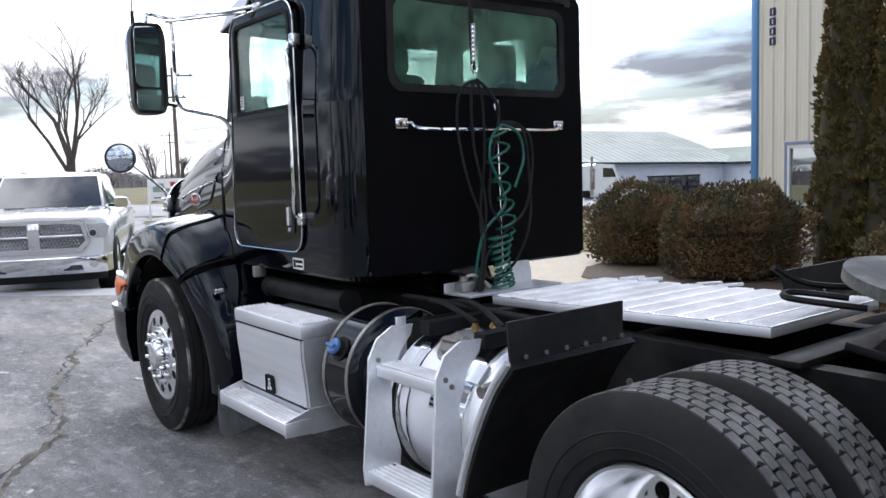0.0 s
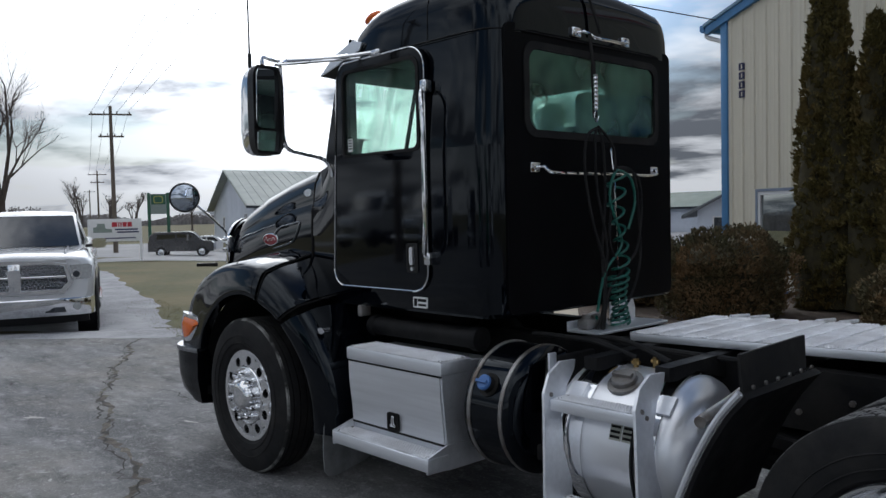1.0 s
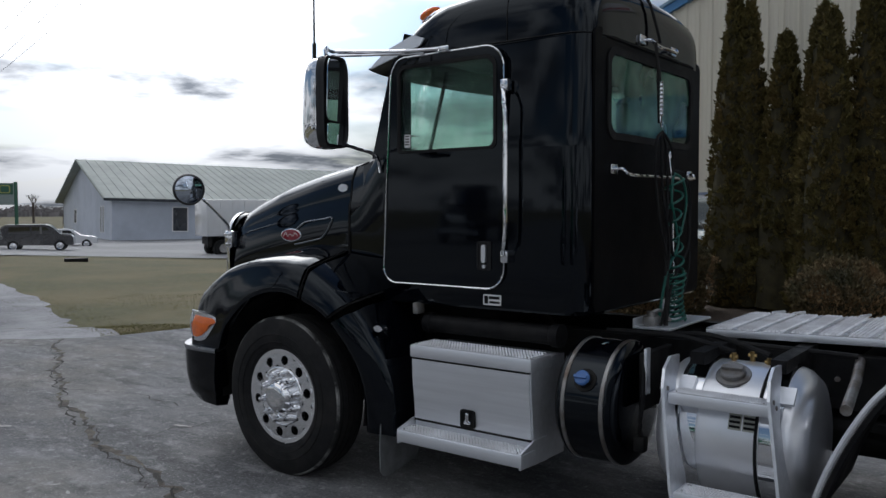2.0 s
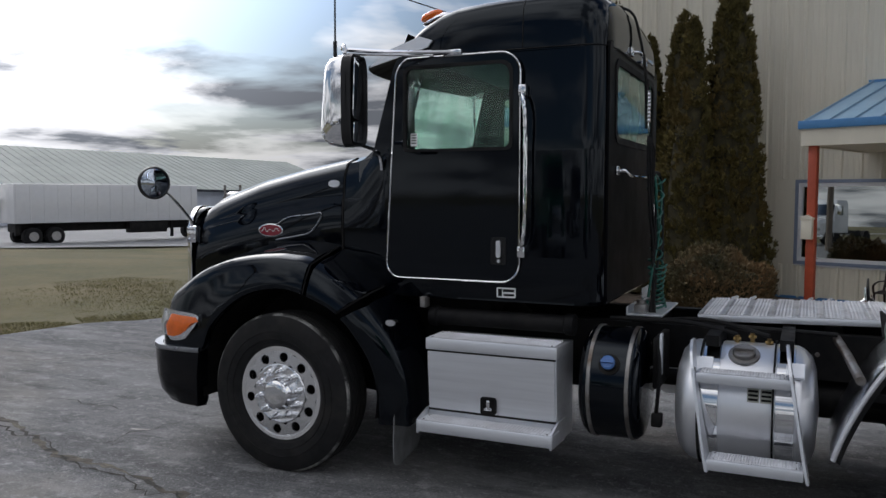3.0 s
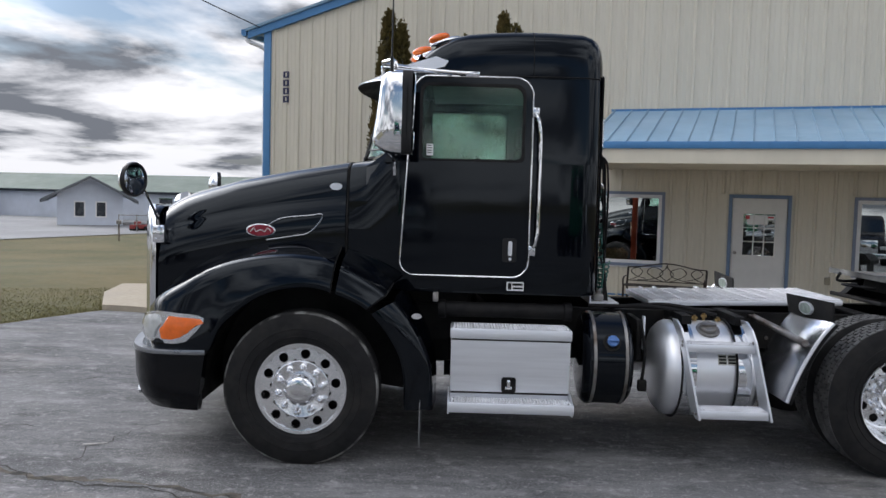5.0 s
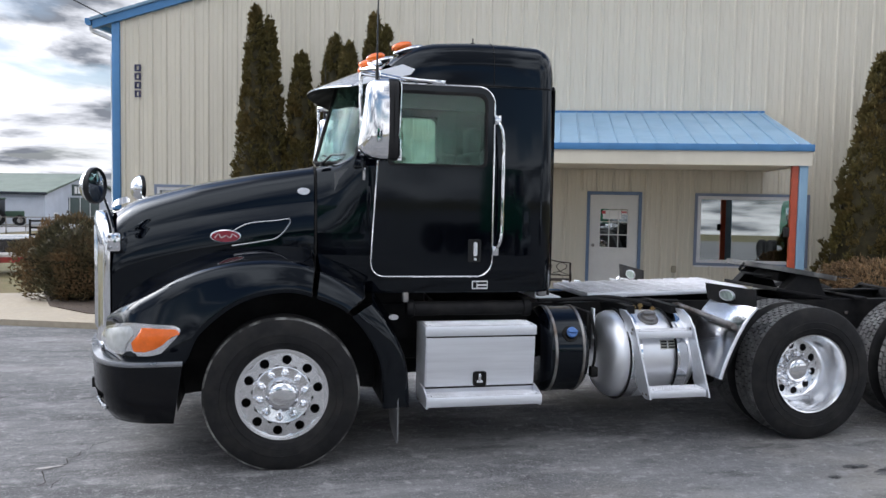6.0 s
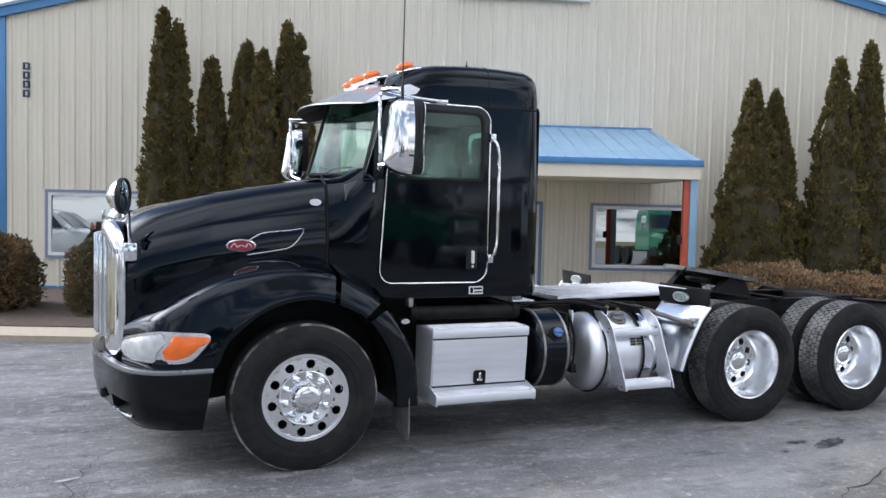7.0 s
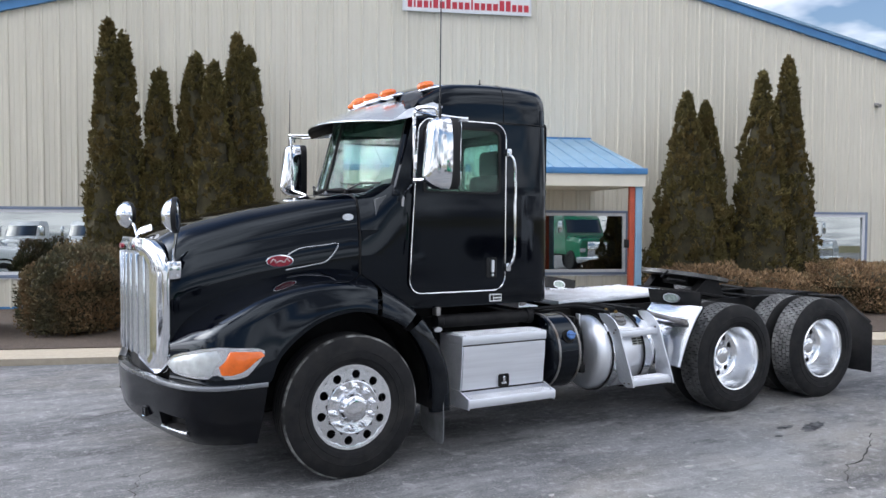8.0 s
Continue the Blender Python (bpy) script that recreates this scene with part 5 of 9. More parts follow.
L3 = smooth_path([(-1.20, 0.585, 0.99), (-1.09, 0.575, 1.15), (-0.90, 0.555, 1.29), (-0.68, 0.535, 1.39), (-0.48, 0.515, 1.45), (-0.22, 0.495, 1.495), (0.0, 0.48, 1.505), (0.24, 0.46, 1.455), (0.64, 0.46, 1.18), (0.87, 0.46, 0.76), (0.90, 0.46, 0.37)], 6)


def fender_piece(name, i0, i1, label, gap=0.0):
    bm = B()
    rings = []
    for a, b, c in list(zip(L1, L2, L3))[i0:i1 + 1]:
        if c.x < 0.215:
            c = Vector((c.x, on_hood(max(-1.239, c.x), c.z, -0.012)[1], c.z))
        rings.append(smooth_path([a + Vector((0, 0.06, -0.004)), a, a.lerp(b, 0.3) + Vector((0, -0.016, 0)), a.lerp(b, 0.7) + Vector((0, -0.016, 0.004)), b, b.lerp(c, 0.3) + Vector((0, 0, 0.012)),
                      b.lerp(c, 0.65) + Vector((0, 0, 0.004)), c, c + Vector((0, 0.10, 0.01))], 3))
    loft(bm, rings, False)
    ob = part(name, bm, M_PAINT, truck, label, 0.9)
    mirrored(ob)
    return ob


fender_piece("fender", 0, 41, "glossy black front fender over the steer wheel")
fender_piece("fender_extension", 42, 47, "black rear fender section")
fender_piece("splash_guard", 48, 60, "black lower splash guard")
bm = B()
for i0 in (41, 47):
    tube(bm, [p + Vector((0, 0.012, -0.006)) for p in (L1[i0], L1[i0].lerp(L2[i0], 0.5) + Vector((0, -0.01, 0)), L2[i0], L2[i0].lerp(L3[i0], 0.5), L3[i0])], 0.007, 6)
mirrored(part("fender_seal", bm, M_RUBBER, truck))
bm = B()
arch = [(0.70 * math.cos(radians(a)) - 0.01, 0.55 + 0.66 * math.sin(radians(a))) for a in range(-12, 193, 12)]
loft(bm, [[(x, y, z) for x, z in arch] for y in (0.10, 0.62)], False)
loft(bm, [[(x, 0.62, z) for x, z in arch], [(0.0, 0.62, 0.5)] * len(arch)], False)
mirrored(part("wheel_arch_liner", bm, M_BLACK, truck))
bm = B()
prism(bm, [(0.50, 0.45), (0.50, 0.22), (0.485, 0.185), (0.45, 0.155), (0.20, 0.105), (0.15, 0.115), (0.122, 0.15), (0.118, 0.30), (0.13, 0.45)], "X", 0.790, 0.798)
mirrored(part("mud_flap", bm, material("thin_rubber", (0.16, 0.165, 0.17), 0.45, 0, 0.3, 10, 0.1, 30), truck, "thin grey rubber mud flap behind the steer wheel"))
bm = B()
prism(bm, [(0.758 + 0.035 * math.cos(2 * math.pi * k / 18), 1.022 + 0.02 * math.sin(2 * math.pi * k / 18)) for k in range(18)], "Y", 0.150, 0.20)
mirrored(part("fender_marker", bm, M_CHROME, truck, "small chrome oval marker"))

# bumper and headlights follow one curve in plan
half_plan = smooth_path([(-0.655, 0.01, 0), (-0.88, 0.0, 0), (-1.04, 0.035, 0), (-1.18, 0.17, 0), (-1.275, 0.42, 0), (-1.345, 0.75, 0), (-1.40, 1.05, 0), (-1.41, YC, 0)], 5)
full_plan = half_plan + [Vector((p.x, far(p.y), 0)) for p in half_plan[-2::-1]]
def inward_at(k):
    t = (full_plan[min(k + 1, len(full_plan) - 1)] - full_plan[max(k - 1, 0)]).normalized()
    d = Vector((-t.y, t.x, 0))
    return d if d.dot(Vector((-0.3, YC, 0)) - full_plan[k]) > 0 else -d


def has_pocket(k):
    return 0.17 < min(full_plan[k].y, far(full_plan[k].y)) < 0.50 and full_plan[k].x < -1.1


POCKET_Z0, POCKET_Z1 = 0.435, 0.545
bm = B()
rings = []
for k, p in enumerate(full_plan):
    inward = inward_at(k)
    q = min(k, len(full_plan) - 1 - k) / (len(half_plan) - 1)
    low = 0.335 + 0.03 * q
    end = max(0.0, 1 - q * 5.0)
    rings.append([bm.verts.new(p + inward * d + Vector((-0.14 * (0.76 - z) * end, 0, z))) for d, z in ((0.10, 0.755), (0.02, 0.766), (0.006, 0.76), (0.0, 0.70), (0.008, POCKET_Z1), (0.032, POCKET_Z0), (0.09 - 0.04 * end, low + 0.012), (0.15, low), (0.17, low + 0.05))])
for k in range(len(rings) - 1):
    for i in range(9):
        j = (i + 1) % 9
        if i == 4 and has_pocket(k) and has_pocket(k + 1):
            continue
        bm.faces.new((rings[k][i], rings[k][j], rings[k + 1][j], rings[k + 1][i]))
bm.faces.new(rings[0][::-1])
bm.faces.new(rings[-1])
M_BUMPER = material("satin_black_bumper", (0.002, 0.0025, 0.004), 0.14, 0.0, 0.15, 6, 0.02, 60, rough_vary=0.05, spec=0.28)
bumper = part("bumper", bm, M_BUMPER, truck, "wide satin black front bumper", 0.8)
for near in (True, False):
    ks = [k for k in range(len(full_plan)) if has_pocket(k) and (full_plan[k].y < YC) == near]
    bm = B()
    loft(bm, [[full_plan[k] + inward_at(k) * d + Vector((0, 0, z)) for d, z in ((0.008, POCKET_Z1), (0.10, POCKET_Z1 - 0.01), (0.10, POCKET_Z0 + 0.03), (0.032, POCKET_Z0))] for k in ks], False)
    for k in (ks[0], ks[-1]):
        bm.faces.new([bm.verts.new(full_plan[k] + inward_at(k) * d + Vector((0, 0, z))) for d, z in ((0.008, POCKET_Z1), (0.10, POCKET_Z1 - 0.01), (0.10, POCKET_Z0 + 0.03), (0.032, POCKET_Z0))])
    pocket = part("bumper_pocket", bm, M_BLACK, bumper, "dark recess in the bumper corner")
    bm = B()
    tube(bm, [full_plan[k] + inward_at(k) * 0.032 + Vector((0, 0, POCKET_Z0 + 0.004)) for k in ks], 0.013, 8)
    part("pocket_lip", bm, M_TRIM, pocket, "bright lower lip")

# metal strip that stands for the sheen on the bumper's upper shoulder
bm = B()
rings = []
for k, p in enumerate(full_plan):
    t = (full_plan[min(k + 1, len(full_plan) - 1)] - full_plan[max(k - 1, 0)]).normalized()
    inward = Vector((-t.y, t.x, 0))
    if inward.dot(Vector((-0.3, YC, 0)) - p) < 0:
        inward = -inward
    rings.append([p + inward * d + Vector((0, 0, z)) for d, z in ((0.05, 0.767), (-0.004, 0.772), (-0.008, 0.758), (-0.006, 0.742), (0.001, 0.738))])
loft(bm, rings, False)
part("bumper_trim", bm, M_TRIM, bumper, "dull bright strip for the sheen along the bumper top")
for w0, w1 in ((0.53, 0.585),):
    for s in (-1, 1):
        bm = B()
        xa = lerp_at([(0.0, -1.41), (0.23, -1.40), (0.53, -1.345), (0.86, -1.275)], (w0 + w1) / 2)
        tilt = math.degrees(math.atan2(lerp_at([(0.0, -1.41), (0.23, -1.40), (0.53, -1.345), (0.86, -1.275)], w1) - lerp_at([(0.0, -1.41), (0.23, -1.40), (0.53, -1.345), (0.86, -1.275)], w0), w1 - w0))
        o, i_ = round_rect(-(w1 - w0) / 2, (w1 - w0) / 2, -0.035, 0.035, 0.008), round_rect(-(w1 - w0) / 2 + 0.006, (w1 - w0) / 2 - 0.006, -0.029, 0.029, 0.006)
        ring_frame(bm, i_, o, "X", -0.008, 0.02)
        rim = part("bumper_opening", bm, M_BLACK, bumper)
        rim.matrix_local = pose(xa, YC + s * (w0 + w1) / 2, 0.50, 0, 0, -s * tilt)
        bm = B()
        prism(bm, i_, "X", -0.003, 0.01)
        part("opening_back", bm, M_DARK, rim)
        bm = B()
        tube(bm, [(-0.012, -(w1 - w0) / 2 + 0.008, -0.03), (-0.012, (w1 - w0) / 2 - 0.008, -0.03)], 0.003, 6)
        part("opening_lip", bm, M_CHROME, rim, "bright lower lip")

lamp_plan = smooth_path([(-0.650, 0.035, 0), (-0.86, 0.028, 0), (-1.02, 0.085, 0), (-1.14, 0.23, 0), (-1.225, 0.47, 0)], 7)
ZB = ((0.0, 0.950), (0.05, 0.912), (0.10, 0.874), (0.17, 0.835), (0.25, 0.818), (0.5, 0.822), (0.75, 0.822), (0.92, 0.832), (1.0, 0.85))
ZT = ((0.0, 0.962), (0.05, 0.988), (0.12, 0.998), (0.3, 1.010), (0.45, 1.014), (0.6, 1.0), (0.8, 0.965), (0.95, 0.922), (1.0, 0.90))


def lamp_at(u):
    """A point of the lamp's plan and the way out of it."""
    n = len(lamp_plan) - 1
    u = min(1.0, max(0.0, u))
    i = min(n - 1, int(u * n))
    t = (lamp_plan[i + 1] - lamp_plan[i]).normalized()
    o = Vector((t.y, -t.x, 0))
    if o.dot(Vector((-1, -1, 0))) < 0:
        o = -o
    return lamp_plan[i].lerp(lamp_plan[i + 1], u * n - i), o


def lamp_strip(u0, u1, grow, proud, mat, name, parent, label, lean0=0.0, lean1=0.0):
    bm = B()
    rings = []
    for k in range(23):
        u = u0 + (u1 - u0) * k / 22
        lean = lean0 + (lean1 - lean0) * k / 22
        zb, zt = lerp_at(ZB, u) - grow, lerp_at(ZT, u) + grow
        edge = min(1.0, math.sqrt((k + 0.25) / 1.8), math.sqrt((22 - k + 0.2) / 2.4))
        zm = (zb + zt) / 2
        zb, zt = zm + (zb - zm) * edge, zm + (zt - zm) * edge
        row = []
        for d, z, f in ((-0.05, zb + 0.03, 0.1), (proud * 0.5, zb + 0.003, 0.0), (proud, zb * 0.7 + zt * 0.3, 0.3), (proud, zb * 0.3 + zt * 0.7, 0.7), (proud * 0.3, zt - 0.003, 1.0), (-0.05, zt - 0.03, 0.9)):
            p, o = lamp_at(u + lean * (0.5 - f))
            row.append(p + o * d + Vector((0, 0, z)))
        rings.append(row)
    loft(bm, rings, True)
    return part(name, bm, mat, parent, label, 0.9)


head = lamp_strip(0.0, 1.0, 0.014, 0.004, M_ALU, "headlight", truck, "wraparound headlight with an amber turn signal")
lamp_strip(0.085, 0.385, -0.014, 0.018, M_AMBER, "turn_signal", head, "amber turn signal lens", 0.09, 0.07)
lamp_strip(0.43, 0.965, -0.006, 0.018, M_LENS, "headlight_lens", head, "clear headlight lens", 0.07, 0.0)
mirrored(head)

# ---- cab ----
CAB_L, CAB_R = 0.385, far(0.385)
WIN_Z0, WIN_Z1 = 2.10, 2.642
RW0, RWZ0, RWZ1 = 0.66, 2.17, 2.63

# the shell's plan runs from the cowl down the near side, round the back and up the other side
plan = [(0.24, 0.462), (0.42, 0.437), (0.60, 0.405), (0.74, CAB_L), (1.10, CAB_L), (1.48, CAB_L), (1.70, CAB_L), (1.90, CAB_L)]
plan += [(1.90 + 0.14 * math.sin(radians(a)), CAB_L + 0.14 - 0.14 * math.cos(radians(a))) for a in (20, 40, 60, 80)]
plan += [(2.04, 0.56), (2.04, RW0), (2.04, YC)]
plan = plan + [(x, far(y)) for x, y in plan[-2::-1]]
rows = [1.165, 1.19, 1.45, 1.80, 2.09, WIN_Z0, RWZ0, RWZ1, WIN_Z1, 2.72]
bm = B()
grid = []
n = len(plan)
for i, (x, y) in enumerate(plan):
    cx, cy = (1.2, YC)
    col = []
    for z in rows:
        tuck = 0.012 if z == rows[0] else 0.0
        s = 1 if y < YC else -1
        lean = 0.03 * max(0.0, (z - 2.1) / 0.6)
        col.append(bm.verts.new((x - (tuck if x > 1.9 else 0), y + s * (tuck + lean), z)))
    grid.append(col)
for i in range(n - 1):
    xa, xb = plan[i][0], plan[i + 1][0]
    ya, yb = plan[i][1], plan[i + 1][1]
    for j in range(len(rows) - 1):
        z0, z1 = rows[j], rows[j + 1]
        zc = (z0 + z1) / 2
        xc, yc_ = (xa + xb) / 2, (ya + yb) / 2
        if xc < 0.74 and zc > 2.09:
            continue
        if xc < 0.60 and zc > 1.80:
            continue
        if 0.74 <= xc <= 1.48 and WIN_Z0 < zc < WIN_Z1:
            continue
        if xc > 1.99 and RW0 - 0.001 < yc_ < far(RW0) + 0.001 and RWZ0 < zc < RWZ1:
            continue
        bm.faces.new((grid[i][j], grid[i + 1][j], grid[i + 1][j + 1], grid[i][j + 1]))
shell = part("cab_shell", bm, M_PAINT, truck, "glossy black cab", 0.5)
for s in (0, 1):
    bm = B()
    y0, y1 = (0.405, 0.455) if not s else (far(0.405), far(0.455))
    prism(bm, [(0.49, 2.08), (0.78, 2.08), (0.78, 2.73), (0.70, 2.73), (0.655, 2.66)], "Y", y0, y1)
    part("pillar_panel", bm, M_PAINT, shell)
    # the cowl's shoulder, rising from the hood to the foot of the windscreen pillar
    bm = B()
    rings = []
    at_hood = [(0.822, 1.60), (0.816, 1.75), (0.800, 1.84), (0.786, 1.95), (0.742, 2.040), (0.62, 2.082), (0.42, 2.092)]
    at_pillar = [(0.876, 1.60), (0.878, 1.85), (0.876, 2.05), (0.868, 2.15), (0.838, 2.215), (0.76, 2.235), (0.64, 2.23)]
    for k in range(12):
        x = 0.238 + 0.46 * k / 11
        u = min(1.0, (x - 0.238) / 0.37)
        v = 0.25 * u + 0.75 * smoothstep((u - 0.25) / 0.75)
        row = [(YC - p[0] - (q[0] - p[0]) * u, p[1] + (q[1] - p[1]) * v) for p, q in zip(at_hood, at_pillar)]
        rings.append([(x, y if not s else far(y), z) for y, z in row])
    loft(bm, rings, False)
    part("cowl_shoulder", bm, M_PAINT, shell)

# doors: a raised frame round each window opening
def door(side):
    fy = (lambda y: y) if not side else far
    bm = B()
    out = [(0.628, 1.30)] + []
    outer = round_rect(0.618, 1.532, 1.288, 2.69, (0.10, 0.12, 0.13, 0.11), 8)
    inner = round_rect(0.745, 1.474, 2.105, 2.636, (0.03, 0.04, 0.07, 0.05), 8)
    outer = [(x + max(0.0, (0.09 * (z - 2.1) / 0.6)) * max(0.0, (1.1 - x) / 0.5), z) for x, z in outer]
    ring_frame(bm, inner, outer, "Y", fy(0.372), fy(0.40))
    d = part("door", bm, M_PAINT, truck, "glossy black cab door", 0.5)
    bm = B()
    tube(bm, [(x, fy(0.369), z) for x, z in outer] + [(outer[0][0], fy(0.369), outer[0][1])], 0.0055, 6)
    part("door_trim", bm, M_CHROME, d, "thin bright trim round the door edge")
    bm = B()
    ring_frame(bm, [(x, z) for x, z in round_rect(0.758, 1.460, 2.116, 2.622, (0.03, 0.04, 0.07, 0.05), 8)], [(x, z) for x, z in round_rect(0.738, 1.481, 2.098, 2.643, (0.03, 0.04, 0.075, 0.055), 8)], "Y", fy(0.367), fy(0.39))
    part("window_seal", bm, M_RUBBER, d, "black rubber window seal")
    bm = B()
    prism(bm, round_rect(0.748, 1.468, 2.108, 2.63, 0.05, 5), "Y", fy(0.380), fy(0.386))
    pane = part("door_glass", bm, M_CABGLASS, d, "green-tinted side window")
    pane.visible_shadow = False
    bm = B()
    ring_frame(bm, round_rect(1.355, 1.435, 1.405, 1.555, 0.012), round_rect(1.345, 1.445, 1.395, 1.565, 0.016), "Y", fy(0.366), fy(0.380))
    prism(bm, round_rect(1.353, 1.437, 1.403, 1.557, 0.01), "Y", fy(0.3705), fy(0.376))
    hp = part("handle_pocket", bm, M_PLASTIC, d, "black door handle pocket")
    bm = B()
    prism(bm, round_rect(1.385, 1.413, 1.44, 1.545, 0.012), "Y", fy(0.352), fy(0.368))
    cyl(bm, (1.40, fy(0.366), 1.418), (1.40, fy(0.356), 1.418), 0.011, 12)
    part("door_handle", bm, M_SATIN, d, "bright metal paddle handle")
    for z in (2.09, 1.32):
        bm = B()
        for k in range(30):
            cyl(bm, (0.70 + 0.79 * k / 29, fy(0.373), z - 0.025), (0.70 + 0.79 * k / 29, fy(0.3695), z - 0.025), 0.0035, 6)
        part("rivet_row", bm, M_PAINT, d)["kind"] = "stuff"
    return d


door(0)
door(1)
bm = B()
prism(bm, round_rect(1.383, 1.505, 1.192, 1.254, 0.006), "Y", 0.378, 0.388)
plate = part("dealer_sticker", bm, M_WHITE, truck, "white sticker with dark bars of print")
for x0, x1, z0, z1 in ((1.392, 1.418, 1.20, 1.246), (1.424, 1.498, 1.228, 1.245), (1.428, 1.498, 1.203, 1.216)):
    bm = B()
    box(bm, x0, x1, 0.3765, 0.379, z0, z1)
    part("print_bar", bm, M_BLACK, plate)
bm = B()
prism(bm, round_rect(0.79, 0.835, 2.135, 2.215, 0.004), "Y", 0.3765, 0.3785)
st = part("window_sticker", bm, M_WHITE, truck, "white window sticker with print bars")
for k in range(4):
    bm = B()
    box(bm, 0.796, 0.828, 0.3755, 0.377, 2.15 + 0.017 * k, 2.158 + 0.017 * k)
    part("print_bar", bm, M_BLACK, st)

# grab handles beside the doors
for s in (0, 1):
    fy = (lambda y: y) if not s else far
    bm = B()
    tube(bm, smooth_path([(1.552, fy(0.375), 2.42), (1.555, fy(0.33), 2.425), (1.575, fy(0.305), 2.36), (1.585, fy(0.305), 2.2), (1.585, fy(0.305), 1.70), (1.575, fy(0.305), 1.56), (1.555, fy(0.33), 1.50), (1.552, fy(0.375), 1.50)], 5), 0.0125, 10)
    gh = part("grab_handle", bm, M_CHROME, truck, "long chrome grab handle")
    for z in (2.45, 1.48):
        bm = B()
        box(bm, 1.525, 1.575, min(fy(0.34), fy(0.39)), max(fy(0.34), fy(0.39)), z - 0.035, z + 0.035, 0.008)
        part("handle_bracket", bm, M_CHROME, gh)

# rear of the cab
bm = B()
ring_frame(bm, [(y, z) for y, z in round_rect(RW0 - 0.025, far(RW0) + 0.025, RWZ0 - 0.025, RWZ1 + 0.025, 0.09, 6)], [(y, z) for y, z in round_rect(CAB_L + 0.10, CAB_R - 0.10, 1.18, 2.74, 0.05, 6)], "X", 2.030, 2.044)
part("rear_skin", bm, material("dull_black_panel", (0.003, 0.003, 0.004), 0.42, 0.0, 0.2, 5, 0.05, 30, rough_vary=0.1, spec=0.06), truck, "dull black rear wall of the cab", 0.5)
bm = B()
o, i_ = [(y, z) for y, z in round_rect(RW0 - 0.03, far(RW0) + 0.03, RWZ0 - 0.03, RWZ1 + 0.03, 0.09, 6)], [(y, z) for y, z in round_rect(RW0 + 0.012, far(RW0) - 0.012, RWZ0 + 0.012, RWZ1 - 0.012, 0.07, 6)]
ring_frame(bm, i_, o, "X", 2.025, 2.052)
part("rear_window_seal", bm, M_RUBBER, truck, "black rubber rear window seal")
bm = B()
prism(bm, round_rect(RW0 + 0.004, far(RW0) - 0.004, RWZ0 + 0.004, RWZ1 - 0.004, 0.07, 6), "X", 2.032, 2.038)
rear_pane = part("rear_glass", bm, M_DUSTYGLASS, truck, "green-tinted rear window")
rear_pane.visible_shadow = False
for name, y0, y1, z, drop in (("lower_rear_rail", 0.70, 1.86, 1.975, 0.03), ("upper_rear_rail", 1.08, 1.56, 2.755, 0.03)):
    bm = B()
    tube(bm, smooth_path([(2.05, y0 + 0.02, z), (2.09, y0 + 0.04, z), (2.115, y0 + 0.10, z - drop), (2.12, (y0 + y1) / 2, z - drop), (2.115, y1 - 0.10, z - drop), (2.09, y1 - 0.04, z), (2.05, y1 - 0.02, z)], 5), 0.010, 10)
    rail = part("rear_rail", bm, M_CHROME, truck, "chrome rail across the cab back")
    for y in (y0, y1):
        bm = B()
        box(bm, 2.042, 2.062, y - 0.04, y + 0.04, z - 0.028, z + 0.028, 0.006)
        cyl(bm, (2.06, y - 0.02, z), (2.07, y - 0.02, z), 0.008, 8)
        cyl(bm, (2.06, y + 0.02, z), (2.07, y + 0.02, z), 0.008, 8)
        part("rail_foot", bm, M_CHROME, rail)

# roof cap
bm = B()
ROOF = ((0.66, 2.775, 0.80), (0.74, 2.84, 0.83), (0.80, 2.892, 0.845), (0.87, 2.937, 0.855), (0.976, 2.982, 0.865), (1.08, 3.004, 0.87), (1.25, 3.018, 0.872), (1.40, 3.026, 0.872), (1.65, 3.027, 0.872), (1.88, 3.02, 0.868), (1.945, 3.004, 0.856), (1.99, 2.978, 0.83), (2.02, 2.94, 0.79), (2.036, 2.885, 0.75), (2.044, 2.81, 0.71), (2.046, 2.715, 0.66))
rings = []
for x, zs, w in ROOF:
    h = min(1.0, (zs - 2.70) / 0.25)
    c = 0.06 * h
    half = [(0.0, zs + c), (0.40 * w, zs + 0.85 * c), (0.64 * w, zs + 0.55 * c), (0.78 * w, zs + 0.25 * c), (w - 0.11, zs + 0.005), (w - 0.072, zs - 0.010 * h), (w - 0.04, zs - 0.032 * h), (w - 0.018, zs - 0.07 * h), (w - 0.006, zs - 0.12 * h), (w, zs - 0.18 * h), (w + 0.002, 2.693)]
    rings.append([(x, YC - q, z) for q, z in half[::-1]] + [(x, YC + q, z) for q, z in half[1:]])
loft(bm, rings, False)
roof = part("roof_cap", bm, M_PAINT, truck, "glossy black arched roof cap", 0.9)
bm = B()
tube(bm, [(x, YC - w - 0.007, 2.704) for x, zt, w in ROOF[3:12]] + [(2.032, YC - 0.78, 2.704), (2.05, YC - 0.66, 2.704), (2.05, YC, 2.704), (2.05, YC + 0.66, 2.704)], 0.004, 5)
tube(bm, [(1.53, YC - w, z) for w, z in ((0.878, 2.70), (0.873, 2.86), (0.862, 2.935), (0.84, 2.99), (0.80, 3.022), (0.76, 3.034), (0.55, 3.062), (0.0, 3.088))], 0.0025, 4)
part("roof_seam", bm, M_BLACK, roof)
bm = B()
cyl(bm, (1.41, 0.60, 3.02), (1.41, 0.60, 3.085), 0.005, 6)
cyl(bm, (1.41, 0.60, 3.0), (1.41, 0.60, 3.05), 0.015, 10)
part("roof_bolt", bm, M_BLACK, roof)
bm = B()
